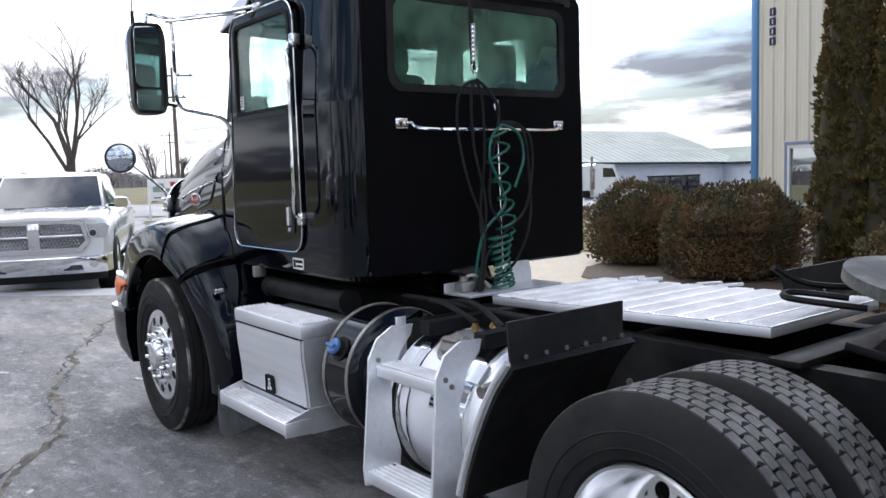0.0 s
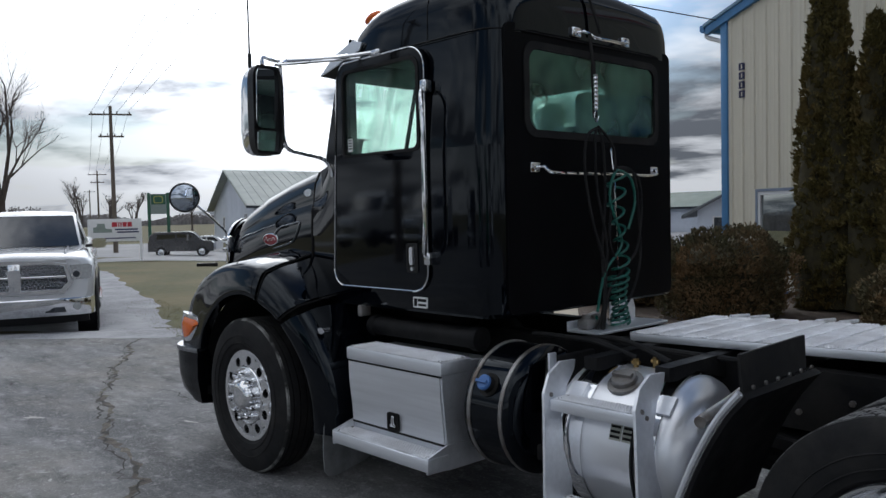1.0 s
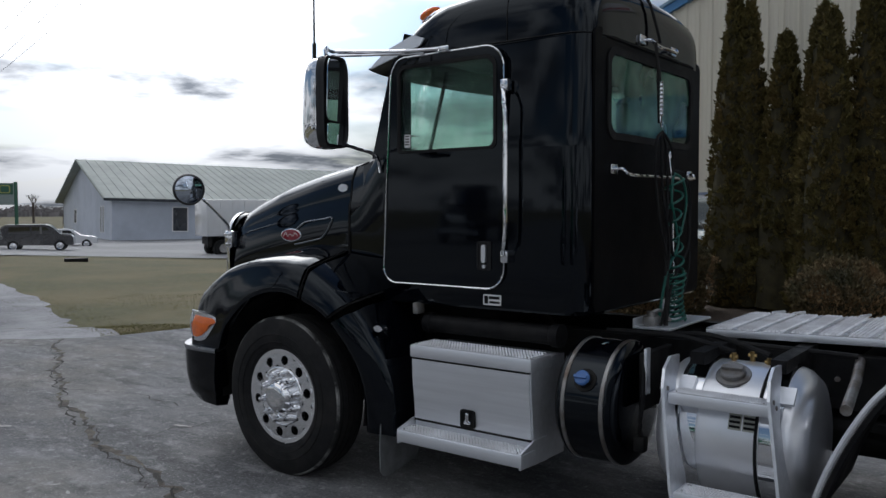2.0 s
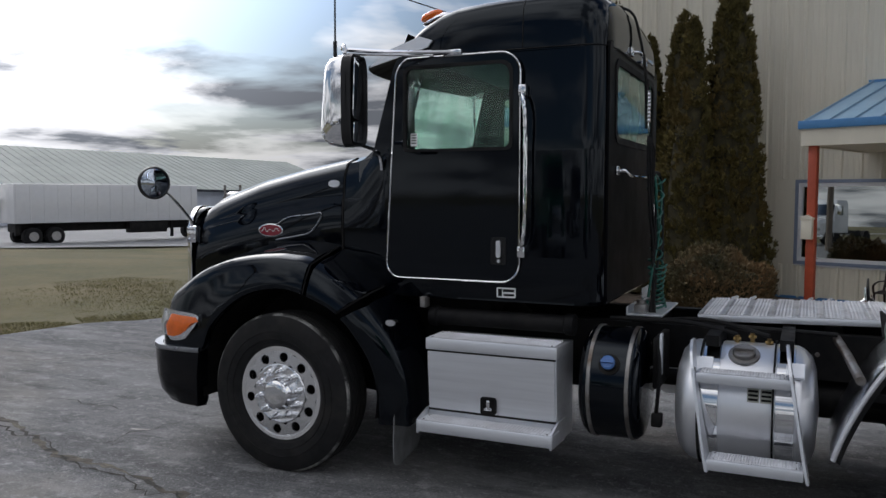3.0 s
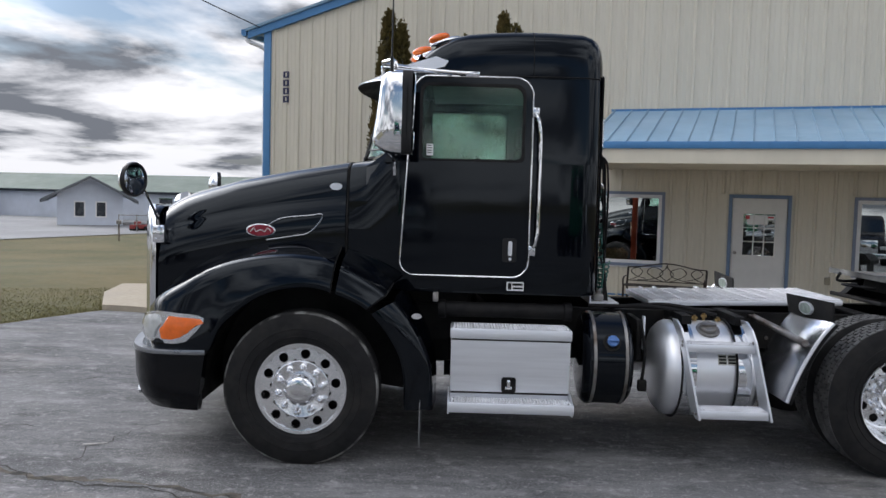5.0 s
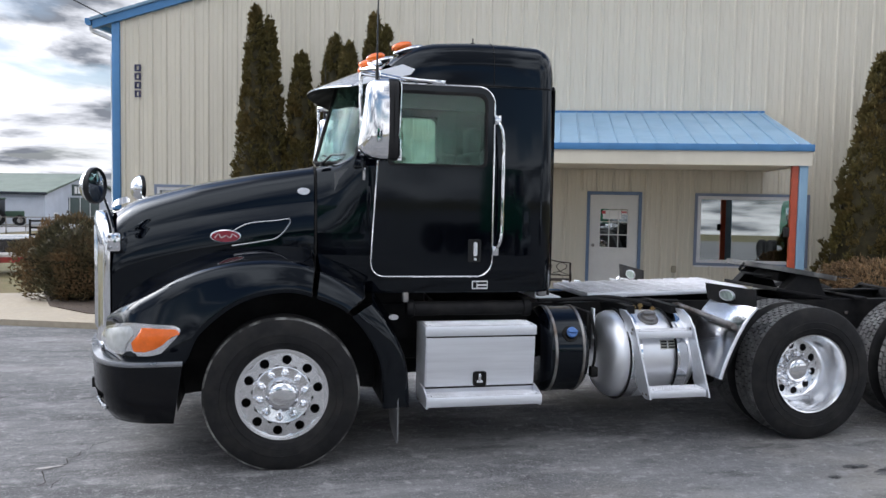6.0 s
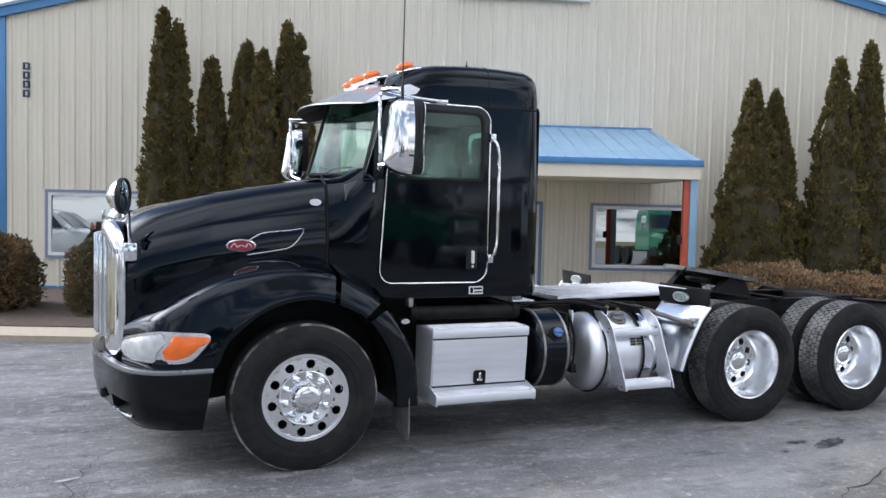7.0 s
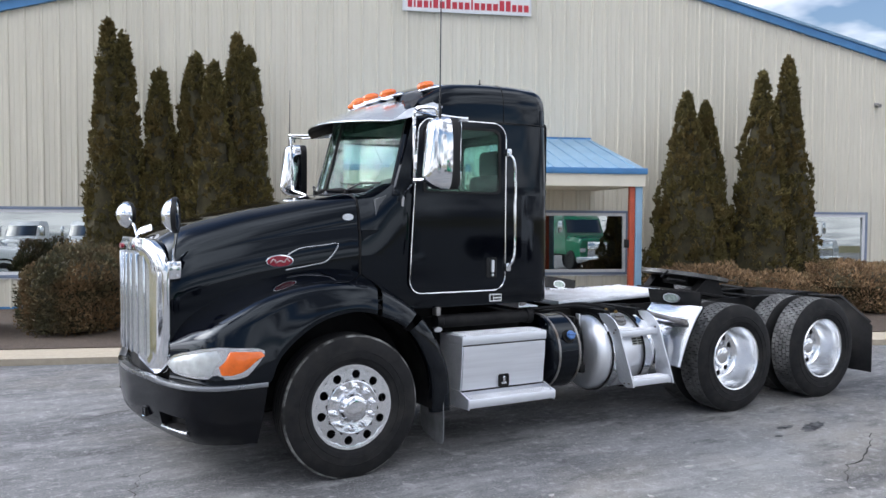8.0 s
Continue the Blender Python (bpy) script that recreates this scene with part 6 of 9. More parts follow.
tube(bm, smooth_path([(1.75, YC - 0.05, 3.092), (1.92, YC - 0.06, 3.085), (2.03, YC - 0.08, 3.02), (2.07, YC - 0.05, 2.88), (2.09, YC - 0.02, 2.76)], 5), 0.009, 8)
part("roof_cable", bm, M_RUBBER, roof, "black cable over the roof edge")

# sun visor, stainless outside and dark below
bm = B()
rings = []
for k in range(17):
    w = -0.88 + 1.76 * k / 16
    q = abs(w) / 0.88
    f = Vector((0.20 + 0.27 * q ** 2, YC + w, 2.69 - 0.035 * q ** 2))
    b_ = Vector((0.80 + 0.10 * q ** 2, YC + w * 0.985, 2.925 - 0.15 * q ** 2.5))
    mid_ = f.lerp(b_, 0.5) + Vector((0, 0, 0.022))
    rings.append([f, f + Vector((0.0, 0, 0.008)), mid_, b_ + Vector((0, 0, 0.004))])
loft(bm, rings, False)
visor = part("sun_visor", bm, M_ALU, truck, "polished stainless sun visor", 0.7)
bm = B()
loft(bm, [[r[0] + Vector((0.004, 0, -0.002)), r[2] + Vector((0.0, 0, -0.014)), r[3] + Vector((-0.02, 0, -0.03))] for r in rings], False)
part("visor_underside", bm, M_BLACK, visor)
for s in (-1, 1):
    bm = B()
    w = s * 0.875
    prism(bm, [(0.47, 2.655), (0.90, 2.76), (0.93, 2.80), (0.84, 2.83), (0.62, 2.76)], "Y", YC + w - 0.006, YC + w + 0.006)
    part("visor_end", bm, M_BRUSHED, visor)


def marker_light(x, y, z, parent):
    bm = B()
    rings = []
    for k in range(9):
        a = math.pi * k / 8
        rx, r = -math.cos(a), max(0.02, math.sin(a))
        rings.append([(x + 0.02 + 0.115 * rx, y + 0.05 * r * math.cos(2 * math.pi * j / 14), z + 0.028 * r * math.sin(2 * math.pi * j / 14) + 0.03 * rx) for j in range(14)])
    loft(bm, rings)
    base = part("marker_light", bm, M_CHROME, parent, "amber roof marker light on a chrome base")
    bm = B()
    rings = []
    for k in range(9):
        a = math.pi * k / 8
        rx, r = -math.cos(a), max(0.03, math.sin(a) ** 0.8)
        rings.append([(x - 0.03 + 0.075 * rx, y + 0.047 * r * math.cos(2 * math.pi * j / 14), z + 0.022 + 0.035 * r * math.sin(2 * math.pi * j / 14) + 0.018 * rx) for j in range(14)])
    loft(bm, rings)
    part("amber_lens", bm, M_AMBER, base, "amber lens")


for w, x, z in ((-0.72, 0.885, 2.965), (-0.30, 0.745, 2.945), (0.0, 0.72, 2.945), (0.30, 0.745, 2.945), (0.72, 0.885, 2.965)):
    marker_light(x, YC + w, z, visor)

# windscreen in two panes that meet in a shallow vee
bm = B()
base_near, base_mid, top_near, top_mid = Vector((0.505, 0.475, 2.115)), Vector((0.265, YC, 2.135)), Vector((0.66, 0.50, 2.74)), Vector((0.45, YC, 2.78))
for s in (0, 1):
    a, b_, c, d = [Vector((p.x, p.y if not s else far(p.y), p.z)) for p in (base_near, base_mid, top_mid, top_near)]
    bm = B()
    rings = []
    for k in range(9):
        t = k / 8
        bulge = Vector((-0.035 * 4 * t * (1 - t), 0, 0))
        rings.append([a.lerp(b_, t) + bulge, d.lerp(c, t) + bulge])
    loft(bm, rings, False)
    bmesh.ops.solidify(bm, geom=bm.faces[:], thickness=0.006)
    ws = part("windscreen", bm, M_CABGLASS, truck, "green-tinted windscreen pane")
    ws.visible_shadow = False
    bm = B()
    edge = [r[0] for r in rings] + [r[1] for r in rings[::-1]]
    tube(bm, edge + [edge[0]], 0.016, 6)
    part("windscreen_seal", bm, M_RUBBER, ws, "black rubber windscreen seal")
    bm = B()
    loft(bm, [[rings[0][0].lerp(rings[0][1], t) + Vector((-0.015, 0, 0)), rings[0][0].lerp(rings[0][1], t) + Vector((0.03, -0.055 if not s else 0.055, 0.0)), rings[0][0].lerp(rings[0][1], t) + Vector((0.10, -0.04 if not s else 0.04, 0)), rings[0][0].lerp(rings[0][1], t) + Vector((0.06, 0.02 if not s else -0.02, 0))] for t in (-0.04, 0.3, 0.7, 1.02)])
    part("windscreen_pillar", bm, M_PAINT, ws)
    # wiper
    bm = B()
    s2 = 1 if not s else -1
    p0, p1 = a.lerp(b_, 0.55) + Vector((-0.07, 0, -0.005)), a.lerp(b_, 0.10) + Vector((-0.035, 0, 0.06))
    tube(bm, [p0, p0.lerp(p1, 0.5) + Vector((-0.02, 0, 0.03)), p1], 0.008, 6)
    tube(bm, [p1 + Vector((0.02, 0.0, -0.05)), p1.lerp(a.lerp(b_, 0.75), 0.98) + Vector((-0.01, 0, 0.06))], 0.007, 5)
    cyl(bm, p0 + Vector((0, 0, -0.03)), p0 + Vector((0, 0, 0.015)), 0.018, 10)
    part("wiper", bm, M_PLASTIC, ws, "black wiper")
# cowl between hood and windscreen, header above it
bm = B()
rings = []
for k in range(13):
    w = -0.64 + 1.28 * k / 12
    q = abs(w) / 0.82
    zf = 2.082 - 0.035 * q ** 3
    xb = 0.255 + 0.24 * q ** 1.1
    rings.append([(0.236, YC + w * 0.95, zf), (0.236 + (xb - 0.236) * 0.4, YC + w * 0.97, zf + 0.006), (xb, YC + w, 2.125 - 0.02 * q), (xb + 0.22, YC + w, 2.11)])
loft(bm, rings, False)
part("cowl", bm, M_PAINT, shell)
bm = B()
loft(bm, [[(top_near.x + (top_mid.x - top_near.x) * (1 - abs(t)) - 0.01, YC + t * 0.80, 2.72 + 0.035 * (1 - abs(t))), (0.74, YC + t * 0.84, 2.86)] for t in (-1, -0.5, 0, 0.5, 1)], False)
part("windscreen_header", bm, M_BLACK, shell)

# inside of the cab
bm = B()
box(bm, 0.30, 1.97, 0.44, far(0.44), 1.17, 1.22, 0.01)
part("cab_floor", bm, M_INTERIOR, truck)
bm = B()
prism(bm, [(0.36, 1.25), (0.36, 2.04), (0.52, 2.10), (0.78, 2.07), (0.86, 1.95), (0.80, 1.7), (0.62, 1.25)], "Y", 0.46, far(0.46))
part("dashboard", bm, M_INTERIOR, truck, "dark dashboard")
bm = B()
loft(bm, [[(0.80, YC + t * 0.84, 2.70), (1.2, YC + t * 0.84, 2.71), (1.96, YC + t * 0.84, 2.70)] for t in (-1, 0, 1)], False)
part("headliner", bm, M_INTERIOR, truck)
for y in (0.86, far(0.86)):
    bm = B()
    box(bm, 1.18, 1.70, y - 0.26, y + 0.26, 1.50, 1.66, 0.05, 3)
    box(bm, 1.25, 1.62, y - 0.2, y + 0.2, 1.21, 1.50, 0.02, 1)
    box(bm, 1.60, 1.76, y - 0.25, y + 0.25, 1.62, 2.28, 0.06, 3)
    box(bm, 1.64, 1.75, y - 0.14, y + 0.14, 2.26, 2.50, 0.05, 3)
    part("seat", bm, M_SEAT, truck, "dark cloth high-back seat")
bm = B()
lathe(bm, [(0.23 + 0.016 * math.cos(radians(a)), 0.016 * math.sin(radians(a))) for a in range(0, 360, 45)], 32, "Z", (0, 0, 0), True)
for a in (90, 210, 330):
    cyl(bm, (0, 0, -0.02), (0.23 * math.cos(radians(a)), 0.23 * math.sin(radians(a)), 0), 0.014, 6)
sw = part("steering_wheel", bm, M_PLASTIC, truck, "black steering wheel")
sw.matrix_local = pose(0.98, 0.86, 2.02, 0, -32, 0)

# door mirrors on their tubular arms
def door_mirror(side):
    fy = (lambda y: y) if not side else far
    bm = B()
    rings = []
    for x, g in ((0.484, 0.12), (0.493, 0.42), (0.512, 0.66), (0.542, 0.84), (0.58, 0.95), (0.615, 0.99), (0.65, 1.0)):
        row = []
        for k in range(28):
            a = 2 * math.pi * k / 28
            u, v = [math.copysign(abs(q) ** 0.55, q) for q in (math.cos(a), math.sin(a))]
            row.append((x + 0.03 * (1 - g) * v, fy(-0.142 + 0.104 * g ** 0.8 * u), 2.372 + 0.27 * (0.62 + 0.38 * g) * v))
        rings.append(row)
    loft(bm, rings)
    mm = part("door_mirror", bm, M_CHROME, truck, "tall chrome door mirror", 0.9)
    bm = B()
    rr = [(fy(-0.142 + 0.101 * u), 2.372 + 0.262 * v) for u, v in round_rect(-1, 1, -1, 1, 0.42, 5)]
    prism(bm, rr, "X", 0.648, 0.684)
    part("mirror_back", bm, M_PLASTIC, mm, "black mirror rim")
    bm = B()
    inner_rr = [(fy(-0.142 + 0.093 * u), 2.372 + 0.252 * v) for u, v in round_rect(-1, 1, -1, 1, 0.40, 5)]
    ring_frame(bm, inner_rr, rr, "X", 0.68, 0.712)
    part("mirror_rim", bm, M_PLASTIC, mm)
    for zc, hz in ((2.44, 0.175), (2.19, 0.06)):
        bm = B()
        prism(bm, [(0.090 * u, hz * v) for u, v in round_rect(-1, 1, -1, 1, 0.3, 4)], "X", -0.002, 0.003)
        mg = part("mirror_glass", bm, M_MIRROR, mm, "mirror glass turned in towards the driver")
        mg.matrix_basis = pose(0.703, fy(-0.142), zc, 0, 2, 15 if not side else -15)
    bm = B()
    tube(bm, smooth_path([(0.60, fy(-0.11), 2.66), (0.58, fy(-0.09), 2.71), (0.50, fy(0.03), 2.715), (0.56, fy(0.10), 2.714), (0.80, fy(0.26), 2.71), (1.10, fy(0.375), 2.712)], 5), 0.013, 8)
    tube(bm, smooth_path([(0.50, fy(0.075), 2.69), (0.50, fy(0.08), 2.62), (0.505, fy(0.08), 2.40), (0.51, fy(0.08), 2.24), (0.515, fy(0.11), 2.165), (0.53, fy(0.20), 2.14), (0.56, fy(0.33), 2.11), (0.565, fy(0.385), 2.06), (0.567, fy(0.405), 1.99)], 5), 0.013, 8)
    tube(bm, [(0.49, fy(0.045), 2.69), (0.62, fy(0.10), 2.685), (0.95, fy(0.37), 2.70)], 0.009, 6)
    tube(bm, [(0.50, fy(0.08), 2.18), (0.57, fy(-0.02), 2.185), (0.60, fy(-0.09), 2.20)], 0.013, 8)
    box(bm, 1.05, 1.15, min(fy(0.355), fy(0.40)), max(fy(0.355), fy(0.40)), 2.695, 2.725, 0.006)
    part("mirror_arm", bm, M_CHROME, mm, "bent chrome mirror arm")
    bm = B()
    tube(bm, [(0.575, fy(-0.18), 2.60), (0.575, fy(-0.18), 2.72)], 0.012, 8)
    tube(bm, [(0.575, fy(-0.18), 2.72), (0.58, fy(-0.185), 3.45 + (0.35 if not side else -0.25))], [0.006, 0.003], 6)
    part("aerial", bm, M_PLASTIC, mm, "thin black whip aerial")
    return mm


door_mirror(0)
door_mirror(1).location.x = -0.13

# round mirrors on the hood's nose
for s in (0, 1):
    fy = (lambda y: y) if not s else far
    y0 = 0.33 if s else 0.215
    bm = B()
    lathe(bm, [(0.112, 0.012), (0.116, 0.0), (0.112, -0.02), (0.09, -0.055), (0.05, -0.08), (0.0, -0.088)], 28, "X")
    hm = part("hood_mirror", bm, M_CHROME, truck, "round chrome hood mirror on a stalk")
    hm.matrix_local = pose(-1.22, fy(y0), 1.908, 0, 0, -20 if not s else 20)
    bm = B()
    lathe(bm, [(0.0, 0.024), (0.05, 0.021), (0.10, 0.012), (0.11, 0.009)], 28, "X")
    part("convex_glass", bm, M_CONVEX, hm, "dark convex mirror glass")
    bm = B()
    lathe(bm, [(0.106, 0.010), (0.108, 0.020), (0.116, 0.020), (0.121, 0.006), (0.119, -0.012), (0.114, -0.014)], 32, "X")
    part("mirror_rim", bm, M_PLASTIC, hm, "black mirror rim")
    bm = B()
    tube(bm, smooth_path([(-1.20, fy(y0 + 0.06), 1.87), (-1.18, fy(y0 + 0.14), 1.80), (-1.17, fy(y0 + 0.27), 1.68), (-1.165, fy(0.535), 1.62), (-1.165, fy(0.54), 1.55)], 5), 0.011, 8)
    ob = part("mirror_stalk", bm, M_CHROME, truck, "thin mirror stalk")
    bm = B()
    box(bm, -1.205, -1.115, min(fy(0.525), fy(0.585)), max(fy(0.525), fy(0.585)), 1.455, 1.585, 0.012, 2)
    for p, q in ((-1.185, 1.56), (-1.135, 1.56), (-1.185, 1.48), (-1.135, 1.48)):
        cyl(bm, (p, fy(0.527), q), (p, fy(0.515), q), 0.010, 8)
    part("mirror_bracket", bm, M_CHROME, truck, "chrome mirror bracket")

# ---- steps, tanks, deck and coupling ----
def tread_step(name, x0, x1, y0, y1, z0, z1, parent, label, nx=34, ny=5):
    bm = B()
    box(bm, x0, x1, y0, y1, z0, z1, 0.008, 2)
    st = part(name, bm, M_BRUSHED, parent, label)
    bm = B()
    teeth(bm, x0 + 0.02, x1 - 0.02, y0 + 0.012, y1 - 0.012, z1 + 0.003, nx, ny, 0.0085, 0.008)
    part("grip_studs", bm, M_TREADPLATE, st)["kind"] = "stuff"
    bm = B()
    box(bm, x0 + 0.012, x1 - 0.012, y0 + 0.008, y1 - 0.008, z1 - 0.004, z1 + 0.003)
    part("tread_strip", bm, M_WORNPLATE, st)
    bm = B()
    cyl(bm, (0, 0, 0), (0, 0, 0.006), 0.010, 8)
    bolt = part("bolt", bm, M_BLACK, st)
    spots = [(x, y, z1) for x in (x0 + 0.035, x1 - 0.035) for y in (y0 + 0.03, y1 - 0.03)]
    bolt.matrix_basis = pose(*spots[0])
    for p in spots[1:]:
        share(bolt, pose(*p))
    return st


bm = B()
prism(bm, [(0.55, 0.36), (0.22, 0.36), (0.215, 0.46), (0.215, 0.50), (0.205, 0.62), (0.19, 0.78), (0.188, 0.93), (0.55, 0.93)], "X", 1.0, 1.825)
tool = part("tool_box", bm, M_BRUSHED, truck, "brushed aluminium step tool box", 0.4)
bm = B()
prof = [(0.205, 0.502), (0.2, 0.60), (0.184, 0.74), (0.180, 0.862)]
loft(bm, [[(x, y - 0.006, z) for y, z in prof] + [(x, y + 0.012, z) for y, z in prof[::-1]] for x in (1.008, 1.817)])
dp = part("box_door", bm, M_BRUSHED, tool, "plain aluminium box door", 0.5)
for z0, z1, y in ((0.863, 0.872, 0.179), (0.488, 0.501, 0.203)):
    bm = B()
    box(bm, 1.004, 1.821, y - 0.002, y + 0.02, z0, z1)
    part("door_gap", bm, M_BLACK, tool)
bm = B()
ring_frame(bm, round_rect(1.368, 1.442, 0.515, 0.597, 0.012), round_rect(1.355, 1.455, 0.503, 0.609, 0.018), "Y", 0.182, 0.20)
prism(bm, round_rect(1.366, 1.444, 0.513, 0.599, 0.01), "Y", 0.189, 0.197)
latch = part("latch_plate", bm, M_BLACK, dp, "black paddle latch")
bm = B()
box(bm, 1.393, 1.417, 0.178, 0.19, 0.525, 0.592, 0.006)
box(bm, 1.380, 1.430, 0.180, 0.19, 0.525, 0.545, 0.005)
part("paddle", bm, M_CHROME, latch)
tread_step("top_step", 0.992, 1.833, 0.172, 0.40, 0.872, 0.945, tool, "bright stud-grip top step", 40, 7)
tread_step("lower_step", 0.985, 1.845, 0.055, 0.21, 0.385, 0.455, tool, "bright stud-grip lower step", 40, 5)
for x in (0.99, 1.832):
    bm = B()
    prism(bm, [(0.06, 0.375), (0.06, 0.458), (0.20, 0.50), (0.34, 0.50), (0.34, 0.365)], "X", x - 0.006, x + 0.006)
    part("step_bracket", bm, M_BRUSHED, tool)
# pipe under the cab
bm = B()
lathe(bm, [(0.0, 0.90), (0.062, 0.90), (0.068, 0.92), (0.068, 0.95), (0.056, 0.96), (0.056, 1.80), (0.068, 1.81), (0.068, 1.86), (0.0, 1.86)], 20, "X", (0, 0.46, 1.04))
part("air_reservoir", bm, M_BLACK, truck, "black air reservoir under the cab")
bm = B()
box(bm, 0.86, 0.90, 0.36, 0.44, 1.10, 1.17, 0.008)
part("cab_mount", bm, M_STEEL, truck)

# short black tank with two bright straps
bm = B()
TX, TY, TZ, TR = 2.11, 0.535, 0.705, 0.332
lathe(bm, [(0.0, -0.185), (0.10, -0.185), (0.24, -0.178), (TR - 0.03, -0.165), (TR, -0.135), (TR, 0.135), (TR - 0.03, 0.165), (0.24, 0.178), (0.0, 0.185)], 56, "X", (TX, TY, TZ))
fluid = part("fluid_tank", bm, M_PAINT, truck, "short black round tank with bright straps", 0.7)
for dx in (-0.105, 0.115):
    bm = B()
    lathe(bm, [(TR + 0.001, -0.012), (TR + 0.006, -0.010), (TR + 0.006, 0.010), (TR + 0.001, 0.012)], 56, "X", (TX + dx, TY, TZ))
    part("tank_strap", bm, M_STEEL, fluid, "dull steel strap")
bm = B()
a = radians(152)
n_ = Vector((0, math.cos(a), math.sin(a)))
c = Vector((TX + 0.01, TY, TZ)) + n_ * TR
u = Vector((1, 0, 0))
v = n_.cross(u)
for r0, h0, h1 in ((0.062, -0.01, 0.006), (0.042, 0.0, 0.035)):
    loft(bm, [[c + n_ * h + (u * math.cos(2 * math.pi * k / 20) + v * math.sin(2 * math.pi * k / 20)) * r0 for k in range(20)] for h in (h0, h1)])
part("cap_neck", bm, M_BLACK, fluid)
bm = B()
loft(bm, [[c + n_ * h + (u * math.cos(2 * math.pi * k / 20) + v * math.sin(2 * math.pi * k / 20)) * r for k in range(20)] for r, h in ((0.040, 0.030), (0.040, 0.050), (0.032, 0.056))])
loft(bm, [[c + n_ * h + u * a_ + v * b_ for a_, b_ in ((-0.036, -0.007), (0.036, -0.007), (0.036, 0.007), (-0.036, 0.007))] for h in (0.055, 0.072)])
part("filler_cap", bm, M_BLUECAP, fluid, "blue filler cap")
bm = B()
box(bm, 2.372, 2.386, 0.40, 0.455, 0.79, 1.03, 0.003)
part("tank_hanger", bm, M_BRUSHED, truck, "bright upright hanger plate")
bm = B()
box(bm, 2.33, 2.372, 0.43, 0.80, 0.70, 1.0, 0.01)
tube(bm, smooth_path([(2.36, 0.42, 0.98), (2.38, 0.37, 0.80), (2.37, 0.36, 0.62), (2.36, 0.40, 0.52)], 5), 0.012, 6)
box(bm, 2.34, 2.40, 0.34, 0.40, 0.50, 0.58, 0.01)
part("hanger_bracket", bm, M_BLACK, truck)

# polished fuel tank with its steps, whose side plates lean towards the rear at the foot
def lean_step(bm):
    for v in bm.verts:
        v.co.x += 0.168 * (0.85 - v.co.z)
        if v.co.z < 0.5:
            v.co.z += 0.034 * (0.5 - v.co.z) / 0.15


FX0, FX1, FY, FZ, FR = 2.455, 3.215, 0.56, 0.645, 0.345
bm = B()
prof = [(0.0, FX0), (0.10, FX0 + 0.003), (0.22, FX0 + 0.018), (0.29, FX0 + 0.040), (FR - 0.012, FX0 + 0.085), (FR, FX0 + 0.115), (FR, FX1 - 0.115), (FR - 0.012, FX1 - 0.085), (0.29, FX1 - 0.040), (0.22, FX1 - 0.018), (0.0, FX1)]
lathe(bm, prof, 64, "X", (0, FY, FZ))
tank = part("fuel_tank", bm, M_SATIN, truck, "polished aluminium fuel tank", 0.8)
for x in (2.665, 3.045):
    bm = B()
    lathe(bm, [(FR + 0.001, -0.048), (FR + 0.007, -0.046), (FR + 0.007, 0.046), (FR + 0.001, 0.048)], 64, "X", (x, FY, FZ))
    part("tank_strap", bm, M_CHROME, tank, "bright strap")
    bm = B()
    for r0, r1 in ((FR + 0.004, FR + 0.02),):
        lathe(bm, [(r0, -0.062), (r1, -0.062), (r1, -0.052), (r0, -0.052)], 64, "X", (x, FY, FZ))
    part("strap_rubber", bm, M_RUBBER, tank)
    bm = B()
    prism(bm, [(0.36, 1.05), (0.98, 1.05), (0.98, 0.90), (0.80, 0.95), (0.60, 1.005), (0.42, 0.985), (0.36, 0.99)], "X", x - 0.035, x + 0.035)
    part("tank_bracket", bm, M_BLACK, tank, "black tank bracket")
for x in (2.600, 3.082):
    bm = B()
    prism(bm, [(0.36, 1.03), (0.25, 1.035), (0.16, 0.99), (0.105, 0.91), (0.085, 0.80), (0.012, 0.45), (0.008, 0.36), (0.10, 0.345), (0.19, 0.40), (0.21, 0.50), (0.185, 0.65), (0.205, 0.80), (0.27, 0.92), (0.34, 0.985)], "X", x - 0.007, x + 0.007)
    lean_step(bm)
    sp = part("step_side", bm, M_BRUSHED, tank, "curved aluminium step side plate", 0.4)
    for y, z in ((0.15, 0.90), (0.175, 0.87), (0.06, 0.40), (0.12, 0.39)):
        bm = B()
        cyl(bm, (x - 0.012, y, z), (x + 0.012, y, z), 0.011, 8)
        lean_step(bm)
        part("bolt", bm, M_STEEL, sp)
tread_step("upper_step", 2.607, 3.075, 0.13, 0.25, 0.83, 0.885, tank, "stud-grip upper tank step", 30, 4)
tread_step("lower_step", 2.680, 3.146, 0.02, 0.17, 0.398, 0.455, tank, "stud-grip lower tank step", 30, 5)
bm = B()
a = radians(118)
n_ = Vector((0, math.cos(a), math.sin(a)))
c = Vector((2.83, FY, FZ)) + n_ * FR
v = n_.cross(Vector((1, 0, 0)))
u = Vector((1, 0, 0))
loft(bm, [[c + n_ * h + (u * math.cos(2 * math.pi * k / 24) + v * math.sin(2 * math.pi * k / 24)) * r for k in range(24)] for r, h in ((0.085, -0.004), (0.082, 0.006), (0.06, 0.008), (0.06, 0.03), (0.055, 0.036))])
loft(bm, [[c + n_ * h + u * p + v * q for p, q in ((-0.05, -0.012), (0.05, -0.012), (0.05, 0.012), (-0.05, 0.012))] for h in (0.034, 0.052)])
part("fuel_cap", bm, M_STEEL, tank, "ribbed grey fuel cap")
